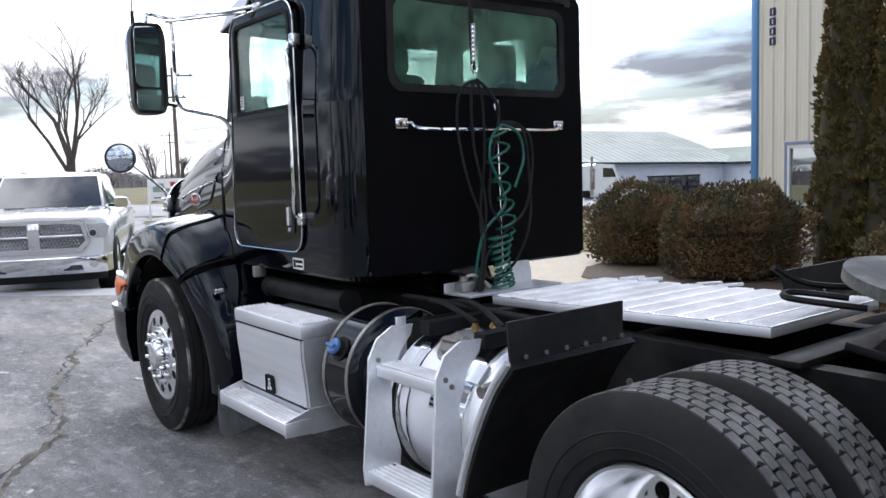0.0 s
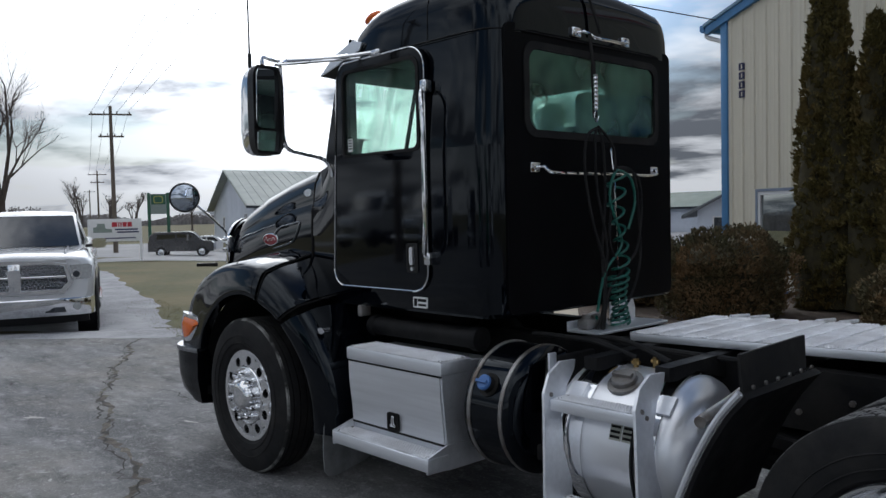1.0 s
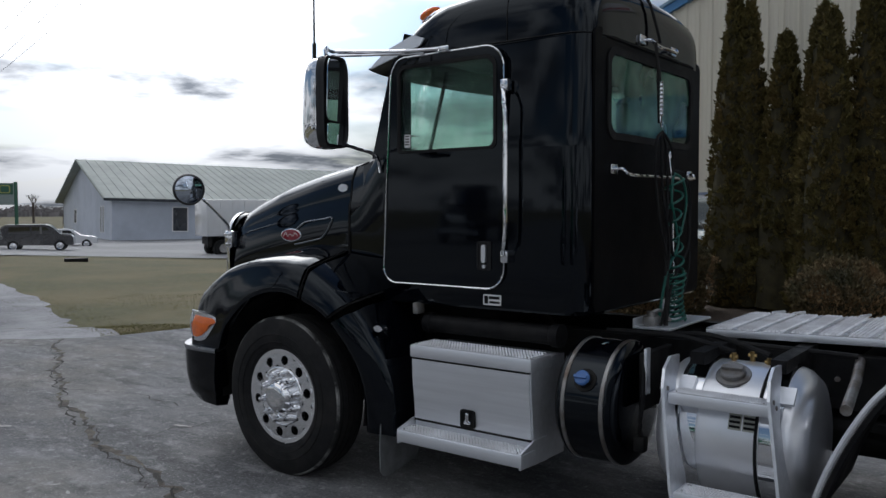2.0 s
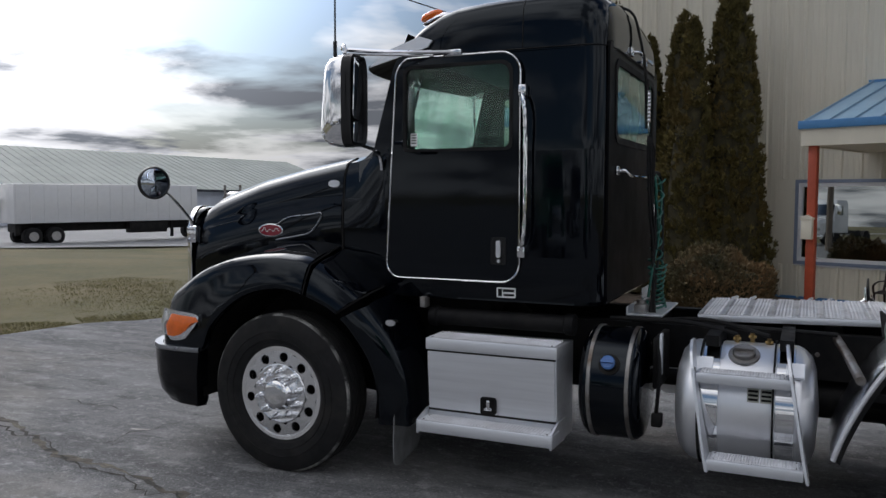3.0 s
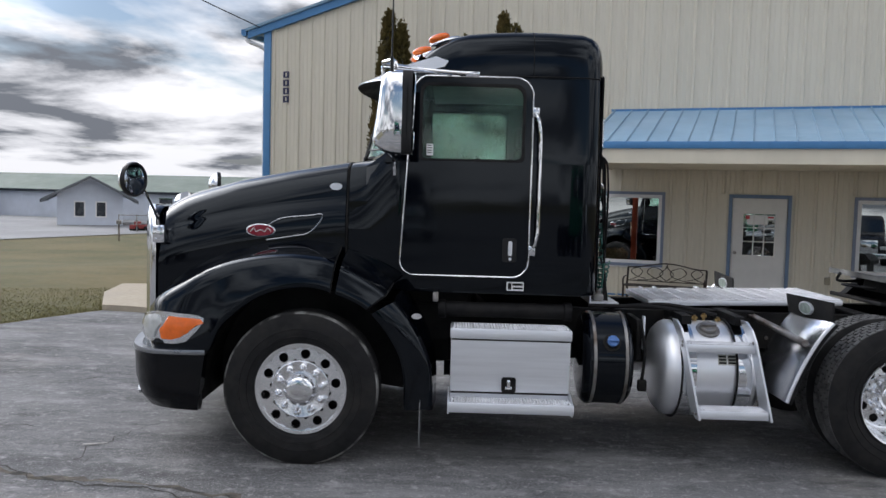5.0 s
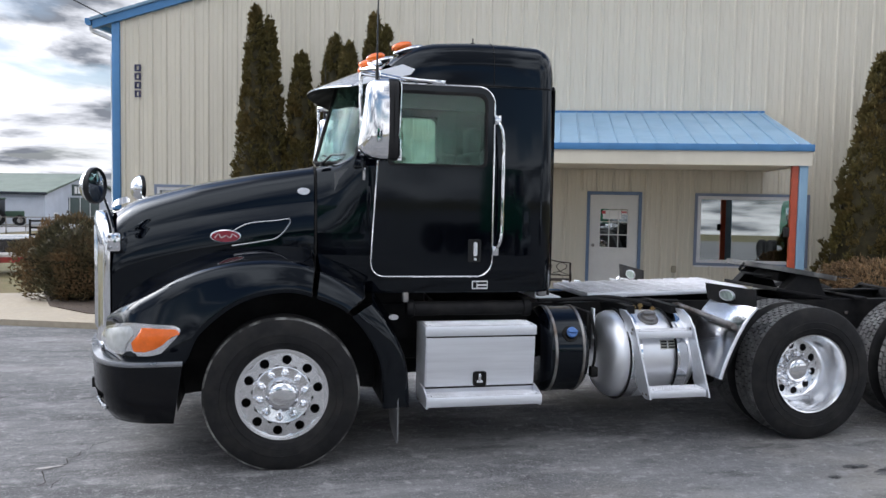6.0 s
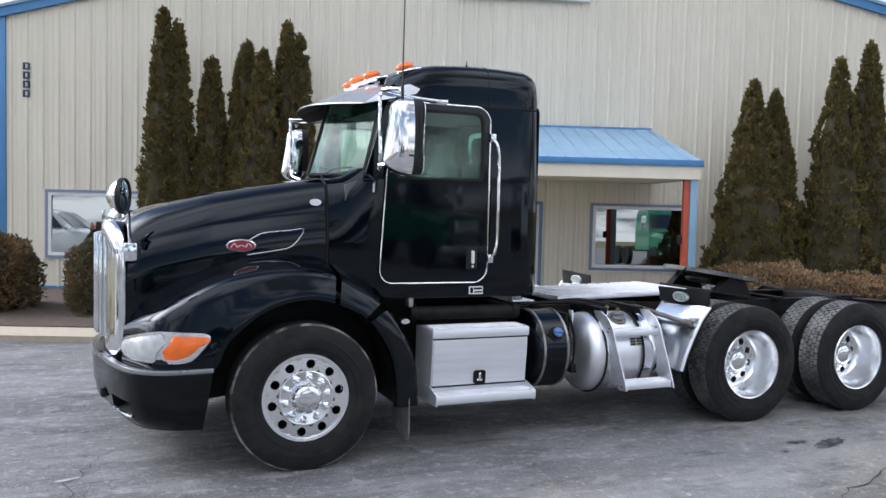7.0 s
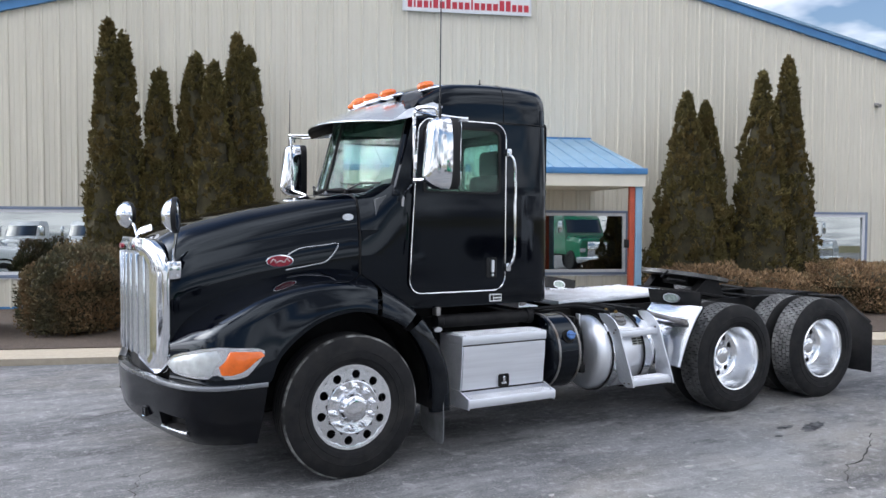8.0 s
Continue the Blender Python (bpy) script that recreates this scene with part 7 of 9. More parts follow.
for x in (2.60, 3.06):
    bm = B()
    loft(bm, [[Vector((x + dx, FY, FZ)) + Vector((0, math.cos(radians(aa)), math.sin(radians(aa)))) * r for dx in (0.0, 0.075)] + [Vector((x + dx, FY, FZ)) + Vector((0, math.cos(radians(aa)), math.sin(radians(aa)))) * (r + 0.02) for dx in (0.075, 0.0)] for aa, r in ((128, FR + 0.006), (142, FR + 0.006))])
    part("strap_clamp", bm, M_BRUSHED, tank)
bm = B()
for x0, x1, z0, z1 in ((2.86, 2.92, 0.73, 0.80), (2.925, 2.985, 0.73, 0.80)):
    rr = []
    for z in (z0, (z0 + z1) / 2, z1):
        y = FY - math.sqrt((FR + 0.002) ** 2 - (z - FZ) ** 2)
        rr.append([(x0, y, z), (x1, y, z), (x1, y + 0.002, z), (x0, y + 0.002, z)])
    loft(bm, rr)
decal = part("tank_label", bm, material("label_pale", (0.42, 0.42, 0.36), 0.5), tank, "small warning label with unreadable print")
bm = B()
for k in range(3):
    for x0, x1 in ((2.866, 2.914), (2.931, 2.98)):
        z = 0.74 + 0.021 * k
        y = FY - math.sqrt((FR + 0.004) ** 2 - (z - FZ) ** 2)
        box(bm, x0, x1, y - 0.001, y + 0.002, z, z + 0.011)
part("print_rows", bm, M_BLACK, decal)["kind"] = "stuff"
for k, (x, y, z) in enumerate(((2.78, 0.56, 1.02), (2.86, 0.60, 1.03), (2.95, 0.56, 1.01))):
    bm = B()
    cyl(bm, (x, y, 0.97), (x, y, z + 0.01), 0.013, 8)
    cyl(bm, (x - 0.02, y, z - 0.01), (x + 0.02, y, z - 0.01), 0.010, 8)
    part("tank_fitting", bm, M_BRASS, tank, "brass fitting")
for pts in (((2.15, 0.75, 1.05), (2.5, 0.62, 1.075), (2.78, 0.57, 1.03)), ((2.2, 0.85, 1.03), (2.6, 0.70, 1.085), (2.95, 0.58, 1.03)), ((2.02, 0.70, 1.06), (2.3, 0.72, 1.06), (3.3, 0.80, 1.03))):
    bm = B()
    tube(bm, smooth_path(pts, 6), 0.014, 8)
    part("fuel_hose", bm, M_RUBBER, truck, "black hose")

# grip deck behind the cab
DX0, DX1, DY0, DY1, DZ = 2.52, 4.02, 0.89, 1.72, 1.092
bm = B()
box(bm, DX0, DX1, DY0, DY1, DZ - 0.045, DZ - 0.004, 0.006)
deck = part("deck_plate", bm, M_BRUSHED, truck, "bright ribbed deck plate behind the cab")
PLANKS = 11
for k in range(PLANKS):
    w_ = (DX1 - DX0) / PLANKS
    x0 = DX0 + w_ * k
    bm = B()
    prism(bm, [(x0, DZ - 0.012), (x0 + 0.001, DZ - 0.001), (x0 + 0.004, DZ + 0.002), (x0 + 0.012, DZ + 0.002), (x0 + 0.016, DZ - 0.002), (x0 + w_ - 0.0005, DZ - 0.002), (x0 + w_ - 0.0005, DZ - 0.012)], "Y", DY0 + 0.002, DY1 - 0.002)
    plank = part("deck_plank", bm, M_WORNPLATE, deck)
    bm = B()
    teeth(bm, x0 + 0.028, x0 + w_ - 0.012, DY0 + 0.012, DY1 - 0.012, DZ - 0.002, 5, 52, 0.011, 0.010)
    part("grip_studs", bm, M_TREADPLATE, plank)["kind"] = "stuff"
for x in (2.66, 2.78, 3.15, 3.27):
    bm = B()
    tube(bm, [(x, DY1 - 0.02, DZ + 0.006), (x + 0.02, DY1 + 0.16, DZ - 0.004)], 0.010, 6)
    part("deck_clip", bm, M_BRUSHED, deck)
deck.matrix_local = pose(DX0, 0, DZ, 0, -1.6, 0) @ pose(-DX0, 0, -DZ)
# small light plate with a box close behind the cab
bm = B()
box(bm, 2.07, 2.30, 0.93, 1.62, 1.045, 1.06, 0.004, 1)
box(bm, 2.07, 2.082, 0.93, 1.22, 1.058, 1.105, 0.003, 1)
vp = part("valve_plate", bm, M_BRUSHED, truck, "pale plate with air valves behind the cab")
bm = B()
box(bm, 2.11, 2.19, 0.97, 1.14, 1.06, 1.12, 0.015)
cyl(bm, (2.15, 1.01, 1.11), (2.15, 1.01, 1.145), 0.025, 10)
cyl(bm, (2.15, 1.09, 1.11), (2.15, 1.09, 1.14), 0.02, 10)
tube(bm, smooth_path([(2.15, 1.01, 1.13), (2.18, 1.05, 1.15), (2.20, 1.10, 1.12), (2.22, 1.14, 1.08)], 4), 0.011, 6)
part("air_valve", bm, M_STEEL, vp, "worn grey air valve block")
bm = B()
prism(bm, [(1.30, 1.06), (1.56, 1.06), (1.56, 1.13), (1.54, 1.185), (1.30, 1.185)], "X", 2.10, 2.106)
part("upright_plate", bm, M_BRUSHED, vp)

# air and power lines hanging from the rail
def coil(x, y, z0, z1, r, turns, thick, mat, name, label, wobble=0.03):
    bm = B()
    pts = []
    for k in range(turns * 14 + 1):
        t = k / (turns * 14)
        a = 2 * math.pi * turns * t
        rr = r * (1 + 0.25 * math.sin(5 * t + y * 7))
        pts.append((x + rr * math.cos(a) * 0.8, y + rr * math.sin(a) + wobble * math.sin(6 * t), z0 + (z1 - z0) * t ** 1.25 + 0.015 * math.sin(a)))
    tube(bm, pts, thick, 6)
    return part(name, bm, mat, truck, label)


coil(2.215, 1.235, 1.075, 1.36, 0.062, 9, 0.0075, M_GREENHOSE, "air_line", "green air line in tight coils above the deck", 0.01)
coil(2.19, 1.275, 1.36, 1.93, 0.058, 6, 0.0075, M_GREENHOSE, "air_line", "stretched green air line coil", 0.03)
for pts in (((2.17, 1.30, 1.97), (2.20, 1.20, 1.90), (2.21, 1.17, 1.78), (2.21, 1.25, 1.62), (2.21, 1.27, 1.52), (2.21, 1.13, 1.40), (2.20, 1.09, 1.30), (2.18, 1.06, 1.10)),
            ((2.17, 1.30, 1.97), (2.19, 1.40, 1.92), (2.20, 1.43, 1.78), (2.20, 1.36, 1.62))):
    bm = B()
    tube(bm, smooth_path(pts, 7), 0.0085, 7)
    part("air_line", bm, M_GREENHOSE, truck, "green air line")
# dark lines looped over the clip at the window's foot and over the rail
for pts in (((2.16, 1.115, 2.20), (2.18, 1.00, 2.14), (2.19, 0.965, 1.95), (2.20, 1.02, 1.66), (2.21, 1.11, 1.42), (2.21, 1.10, 1.20), (2.20, 1.02, 1.02)),
            ((2.16, 1.12, 2.20), (2.18, 1.075, 2.12), (2.19, 1.075, 1.85), (2.21, 1.13, 1.55), (2.21, 1.11, 1.30), (2.24, 1.03, 0.98)),
            ((2.16, 1.13, 2.20), (2.18, 1.15, 2.10), (2.19, 1.15, 1.80), (2.20, 1.10, 1.50), (2.21, 1.10, 1.25), (2.22, 1.04, 1.00)),
            ((2.16, 1.13, 2.21), (2.18, 1.22, 2.13), (2.17, 1.28, 2.02), (2.20, 1.20, 1.80), (2.21, 1.16, 1.55), (2.21, 1.24, 1.42)),
            ((2.17, 1.29, 1.98), (2.19, 1.47, 1.93), (2.20, 1.50, 1.75), (2.21, 1.43, 1.50), (2.21, 1.28, 1.38), (2.22, 1.13, 1.26), (2.22, 1.08, 1.06)),
            ((2.17, 1.29, 1.98), (2.19, 1.43, 1.95), (2.20, 1.47, 1.70), (2.21, 1.46, 1.42), (2.21, 1.36, 1.22), (2.21, 1.20, 1.10))):
    bm = B()
    tube(bm, smooth_path(pts, 6), 0.0085, 7)
    part("power_line", bm, M_RUBBER, truck, "dull black air or power line")
bm = B()
tube(bm, [(2.12, 1.12, 2.74), (2.14, 1.12, 2.55)], 0.010, 6)
tube(bm, [(2.14, 1.12, 2.58), (2.15, 1.12, 2.26)], 0.014, 8)
part("line_spring", bm, M_RUBBER, truck, "black spring holder for the air lines")
bm = B()
lathe(bm, [(0.012 + 0.004 * (k % 2), 2.30 + 0.012 * k) for k in range(18)], 10, "Z", (2.155, 1.12, 0))
tube(bm, smooth_path([(2.155, 1.12, 2.31), (2.16, 1.10, 2.27), (2.16, 1.12, 2.235), (2.16, 1.14, 2.27)], 4), 0.004, 6)
part("spring", bm, M_CHROME, truck, "bright coil spring and hook")
bm = B()
tube(bm, [(2.15, 1.265, 2.08), (2.17, 1.27, 1.93), (2.20, 1.26, 1.08)], 0.005, 6)
tube(bm, smooth_path([(2.15, 1.265, 2.08), (2.15, 1.29, 2.10), (2.15, 1.285, 2.06)], 4), 0.006, 6)
part("tracker_rod", bm, M_CHROME, truck, "bright upright rod")

# quarter fenders ahead of the drive wheels
def quarter_fender(side):
    fy = (lambda y: y) if not side else far
    curve = smooth_path([(3.56, 0, 1.065), (3.475, 0, 0.96), (3.385, 0, 0.80), (3.315, 0, 0.64), (3.275, 0, 0.52)], 5)
    bm = B()
    rings = []
    for p in curve:
        rings.append([(p.x + 0.018, fy(0.06), p.z - 0.012), (p.x - 0.004, fy(0.045), p.z), (p.x - 0.012, fy(0.055), p.z + 0.004), (p.x - 0.012, fy(0.35), p.z + 0.004), (p.x - 0.012, fy(0.68), p.z + 0.004)])
    loft(bm, rings, False)
    bmesh.ops.solidify(bm, geom=bm.faces[:], thickness=0.004)
    q = part("quarter_fender", bm, M_ALU, truck, "polished steel quarter fender", 0.8)
    bm = B()
    tube(bm, [(p.x - 0.002, fy(0.05), p.z + 0.002) for p in curve], 0.013, 8)
    part("fender_lip", bm, M_BRUSHED, q, "bright rolled fender edge")
    bm = B()
    loft(bm, [[(p.x + 0.03, fy(0.05), p.z - 0.016), (p.x + 0.005, fy(0.058), p.z), (p.x + 0.005, fy(0.68), p.z), (p.x + 0.03, fy(0.68), p.z - 0.016)] for p in curve])
    part("fender_backing", bm, M_BLACK, q, "black rubber backing of the fender")
    bm = B()
    tube(bm, [(3.30, fy(0.85), 1.0), (3.345, fy(0.5), 0.965), (3.385, fy(0.075), 0.925)], 0.024, 12)
    part("fender_bar", bm, M_STEEL, q, "round mounting bar")
    bm = B()
    loft(bm, [[(3.555 + dx, fy(0.06), 1.06), (3.545 + dx, fy(0.055), 1.205), (3.50 + dx, fy(0.70), 1.195), (3.515 + dx, fy(0.68), 1.06)] for dx in (0.0, 0.012)])
    fl = part("fender_flap", bm, M_RUBBER, q, "black rubber flap with an oval badge")
    bm = B()
    prism(bm, [(fy(0.40 + 0.105 * math.cos(2 * math.pi * k / 22)), 1.125 + 0.046 * math.sin(2 * math.pi * k / 22)) for k in range(22)], "X", 3.513, 3.53)
    part("flap_badge", bm, M_BRUSHED, fl, "pale oval badge")
    bm = B()
    prism(bm, [(fy(0.40 + 0.092 * math.cos(2 * math.pi * k / 22)), 1.125 + 0.036 * math.sin(2 * math.pi * k / 22)) for k in range(22)], "X", 3.510, 3.514)
    part("badge_face", bm, material("badge_green", (0.30, 0.36, 0.33), 0.4, 0.2, 0.4, 40), fl)
    for k in range(6):
        bm = B()
        cyl(bm, (3.57, fy(0.12 + 0.1 * k), 1.08), (3.578, fy(0.12 + 0.1 * k), 1.08), 0.009, 6)
        part("bolt", bm, M_STEEL, fl)


quarter_fender(0)
quarter_fender(1)

# fifth wheel
bm = B()
FWX, FWZ = 4.62, 1.25
pts = []
for k in range(49):
    a = radians(20 + 320 * k / 48)
    pts.append((0.50 * math.cos(a), 0.46 * math.sin(a)))
loft(bm, [[(x, y, z) for x, y in pts] for z in (-0.03, 0.012)])
fw = part("fifth_wheel", bm, M_GREASE, truck, "greasy steel fifth wheel plate")
fw.matrix_local = pose(FWX, YC, FWZ + 0.012, 0, 9, 0)
bm = B()
prism(bm, [(x, y) for x, y in [(0.0, -0.05), (0.62, -0.2), (0.62, 0.2), (0.0, 0.05)]], "Z", 0.0135, 0.02)
part("throat", bm, M_DARK, fw)
bm = B()
for y in (-0.36, 0.36):
    prism(bm, [(-0.22, -0.19), (0.22, -0.19), (0.09, -0.02), (-0.09, -0.02)], "Y", y - 0.05, y + 0.05)
box(bm, -0.30, 0.30, -0.42, 0.42, -0.215, -0.185, 0.006)
box(bm, -0.15, 0.3, -0.2, 0.2, -0.12, -0.03, 0.02)
tube(bm, smooth_path([(-0.30, -0.30, -0.09), (-0.52, -0.40, -0.10), (-0.56, -0.30, -0.10), (-0.40, -0.22, -0.09)], 5), 0.012, 6)
tube(bm, smooth_path([(-0.30, -0.05, -0.05), (-0.55, -0.20, -0.08), (-0.62, -0.35, -0.02)], 5), 0.012, 6)
part("coupling_base", bm, M_BLACK, fw)
for x in (4.12, 5.12):
    bm = B()
    box(bm, x - 0.06, x + 0.06, YC - 0.48, YC + 0.48, 1.02, 1.045, 0.004)
    part("mounting_rail", bm, M_BLACK, truck)
# rear end
for s in (0, 1):
    fy = (lambda y: y) if not s else far
    bm = B()
    prism(bm, [(fy(0.05), 0.20), (fy(0.70), 0.20), (fy(0.70), 0.98), (fy(0.42), 1.02), (fy(0.05), 0.72)], "X", 6.24, 6.25)
    part("mud_flap", bm, M_RUBBER, truck, "black rear mud flap")
    bm = B()
    tube(bm, [(6.22, fy(0.06), 0.76), (6.22, fy(0.42), 1.02), (6.22, fy(0.85), 1.0)], 0.018, 8)
    part("flap_hanger", bm, M_BLACK, truck)
bm = B()
prism(bm, [(6.0, 1.02), (6.42, 1.02), (6.55, 0.86), (6.55, 0.78), (6.35, 0.78), (6.0, 0.78)], "Y", YC - 0.44, YC + 0.44)
part("rear_crossmember", bm, M_BLACK, truck)
bm = B()
cyl(bm, (0, 0, 0), (0, -0.015, 0), 0.014, 6)
bolt = part("frame_bolt", bm, M_STEEL, truck)
bolt.matrix_basis = pose(2.3, YC - 0.43, 0.90)
for k in range(1, 18):
    share(bolt, pose(2.3 + 0.225 * k, YC - 0.43, 0.90 - 0.07 * (k % 2)))
for y in (YC - 0.30, YC + 0.28):
    bm = B()
    lathe(bm, [(0.0, 3.0), (0.10, 3.01), (0.12, 3.05), (0.12, 3.65), (0.10, 3.69), (0.0, 3.70)], 18, "X", (0, y, 0.62))
    part("air_reservoir", bm, M_BLACK, truck)

# ---- planting ----
def leaf_cloud(points, size, rnd, up=0.3):
    """Many small folded sprays at the points, as one quick mesh. points: place and outward way."""
    verts, faces = [], []
    for p, nrm in points:
        n = Vector(nrm).normalized()
        d = (n + Vector((rnd.gauss(0, 0.5), rnd.gauss(0, 0.5), rnd.gauss(up, 0.45)))).normalized()
        side = d.cross(Vector((rnd.gauss(0, 1), rnd.gauss(0, 1), rnd.gauss(0, 1)))).normalized()
        lift = d.cross(side)
        s = size * rnd.uniform(0.6, 1.35)
        b = len(verts)
        p = Vector(p)
        verts += [p - d * s * 0.3, p + side * s * 0.38 + lift * s * 0.10, p + d * s, p - side * s * 0.38 + lift * s * 0.10, p + d * s * 0.35 - lift * s * 0.12]
        faces += [(b, b + 1, b + 4), (b + 1, b + 2, b + 4), (b + 2, b + 3, b + 4), (b + 3, b, b + 4)]
    return verts, faces


def mesh_data(name, verts, faces, mat):
    me = bpy.data.meshes.new(name)
    me.from_pydata([tuple(v) for v in verts], [], faces)
    me.materials.append(mat)
    me.update()
    return me


def arborvitae(x, y, h, r, seed, lean=0.0, twin=None, taper=0.62):
    """A narrow column of scaly sprays with an uneven outline; twin: offset of a second leader."""
    rnd = random.Random(seed)
    t = thing("arborvitae", "tall narrow arborvitae with browning green foliage", "tree", FRAME_B @ pose(x, y, 0.10), "arborvitae along the wall")
    bm = B()
    tube(bm, [(0, 0, -0.05), (0.02, 0.01, h * 0.4), (0, 0, h * 0.9)], [0.07, 0.05, 0.01], 7)
    part("trunk", bm, M_BARK, t)
    pts = []
    leaders = [(0.0, 0.0, 1.0, 1.0)] + ([twin] if twin else [])
    for dx, dy, fh, fr in leaders:
        hh, rr = h * fh, r * fr
        bumps = [(rnd.uniform(0, 6.28), rnd.uniform(0.0, 1.0), rnd.uniform(0.06, 0.26), rnd.uniform(0.07, 0.19)) for k in range(80)]
        n = int(820 * hh / 5.0 * (rr / 0.5) ** 0.8)
        for k in range(n):
            u = rnd.random() ** 1.15
            a = rnd.uniform(0, 2 * math.pi)
            prof = min(1.0, (1.02 - u) ** taper * 1.12) * (0.80 + 0.2 * min(1, u * 5))
            q = 1.0
            for ba, bu, bw, bh in bumps:
                da = (a - ba + math.pi) % (2 * math.pi) - math.pi
                q += bh * math.exp(-(da / 0.36) ** 2 - ((u - bu) / (bw * 0.35)) ** 2) * 1.2
            rad = rr * prof * (q - 0.17) * rnd.uniform(0.90, 1.04) + 0.012
            z = 0.02 + u * hh
            # one curled tuft of sprays that fans outward and up
            big = rnd.uniform(0.7, 1.3) * (0.65 + 0.35 * prof)
            for j in range(19):
                aa, out = a + rnd.gauss(0, 0.034 * big / max(0.1, rad)), rnd.gauss(0, 0.020)
                lift = rnd.gauss(0.0, 0.042) * big
                rj = max(0.0, rad + out - 5.0 * lift * lift)
                pts.append(((dx * (1 - 0.25 * u) + lean * u + rj * math.cos(aa), dy * (1 - 0.25 * u) + rj * math.sin(aa), max(0.02, z + lift)), (math.cos(aa), math.sin(aa), 0.5 + lift * 9)))
        for k in range(26):
            z = hh + rnd.uniform(-0.05, 0.10)
            pts.append(((dx * 0.75 + lean + rnd.gauss(0, 0.025), dy * 0.75 + rnd.gauss(0, 0.025), z), (0, 0, 1)))
    v, f = leaf_cloud(pts, 0.050, rnd, 0.6)
    crown = new("crown", mesh_data("crown", v, f, M_CEDAR))
    crown.parent = t
    tagged(crown, "dense scaly foliage")
    # inner mass, so that the sky does not show through; its dark colour is painted shade
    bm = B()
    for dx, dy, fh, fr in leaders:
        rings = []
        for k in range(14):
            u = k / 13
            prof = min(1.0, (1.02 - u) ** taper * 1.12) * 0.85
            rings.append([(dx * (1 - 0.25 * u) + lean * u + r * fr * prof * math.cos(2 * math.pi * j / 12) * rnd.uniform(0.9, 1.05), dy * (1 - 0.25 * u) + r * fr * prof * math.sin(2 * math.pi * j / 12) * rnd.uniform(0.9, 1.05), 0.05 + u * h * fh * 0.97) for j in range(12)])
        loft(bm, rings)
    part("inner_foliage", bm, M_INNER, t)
    return t


arborvitae(-3.90, 9.55, 5.25, 0.47, 1, 0.03, (0.34, 0.05, 0.955, 0.85))
arborvitae(-3.02, 9.70, 4.40, 0.50, 2)
arborvitae(-2.38, 9.70, 4.72, 0.50, 3, 0.0, (-0.16, 0.2, 0.95, 0.9))
arborvitae(-2.02, 9.35, 4.50, 0.50, 4)
arborvitae(-1.62, 9.75, 5.10, 0.47, 5, -0.02, (0.30, 0.05, 0.955, 0.9))
arborvitae(7.15, 9.45, 4.25, 0.86, 6, taper=0.82)
arborvitae(7.72, 9.75, 4.12, 0.72, 7, taper=0.82)
arborvitae(8.78, 9.45, 4.72, 0.74, 8, taper=0.82)
arborvitae(9.48, 9.65, 5.08, 0.76, 9, 0.0, taper=0.82)


def yew(x, y, rx, ry, h, seed, mat, label, n=5200, leaf=0.044):
    """A broad clipped evergreen mound of many shoots."""
    rnd = random.Random(seed)
    t = thing("evergreen_shrub", label, "shrub", FRAME_B @ pose(x, y, 0.10), "evergreen shrubs in the bed")
    bumps = [(Vector((rnd.gauss(0, 1), rnd.gauss(0, 1), abs(rnd.gauss(0.2, 0.8)))).normalized(), rnd.uniform(0.08, 0.17), rnd.uniform(0.14, 0.34)) for k in range(60)]
    pts = []
    for k in range(int(n * 2.6)):
        d = Vector((rnd.gauss(0, 1), rnd.gauss(0, 1), rnd.gauss(0.15, 0.9)))
        if d.z < -0.15:
            d.z = -d.z * 0.3
        d.normalize()
        q = 0.84
        for b, bh, bw in bumps:
            q += bh * math.exp(-((d - b).length / bw) ** 2)
        q *= rnd.uniform(0.86, 1.02)
        rise = max(0.0, d.z)
        skirt = 1.0 if d.z > 0.12 else 1.0
        hz = math.hypot(d.x, d.y) ** 0.75 / max(1e-4, math.hypot(d.x, d.y))
        low = rnd.random() * 0.42 if d.z < 0.25 else 0.35
        pts.append(((rx * q * d.x * hz, ry * q * d.y * hz, max(0.01, h * low + h * (1 - 0.38) * q * rise)), (d.x, d.y, d.z + 0.3)))
    v, f = leaf_cloud(pts, leaf, rnd, 0.3)
    crown = new("crown", mesh_data("crown", v, f, mat))
    crown.parent = t
    tagged(crown, "needle-leaved shoots")
    # solid core; the shade between the shoots is put into its dark colour
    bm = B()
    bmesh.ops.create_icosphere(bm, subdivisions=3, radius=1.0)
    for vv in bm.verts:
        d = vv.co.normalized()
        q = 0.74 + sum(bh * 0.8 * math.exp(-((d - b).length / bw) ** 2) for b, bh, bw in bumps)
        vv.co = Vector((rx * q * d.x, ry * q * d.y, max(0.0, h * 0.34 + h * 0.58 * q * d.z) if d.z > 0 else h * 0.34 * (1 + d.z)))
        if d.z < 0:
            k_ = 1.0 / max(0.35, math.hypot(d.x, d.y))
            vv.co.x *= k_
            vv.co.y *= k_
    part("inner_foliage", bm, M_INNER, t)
    bm = B()
    for k in range(5):
        a = 6.28 * k / 5
        tube(bm, [(0, 0, -0.04), (rx * 0.25 * math.cos(a), ry * 0.25 * math.sin(a), h * 0.4)], [0.03, 0.012], 5)
    part("stem_cluster", bm, M_BARK, t)
    return t


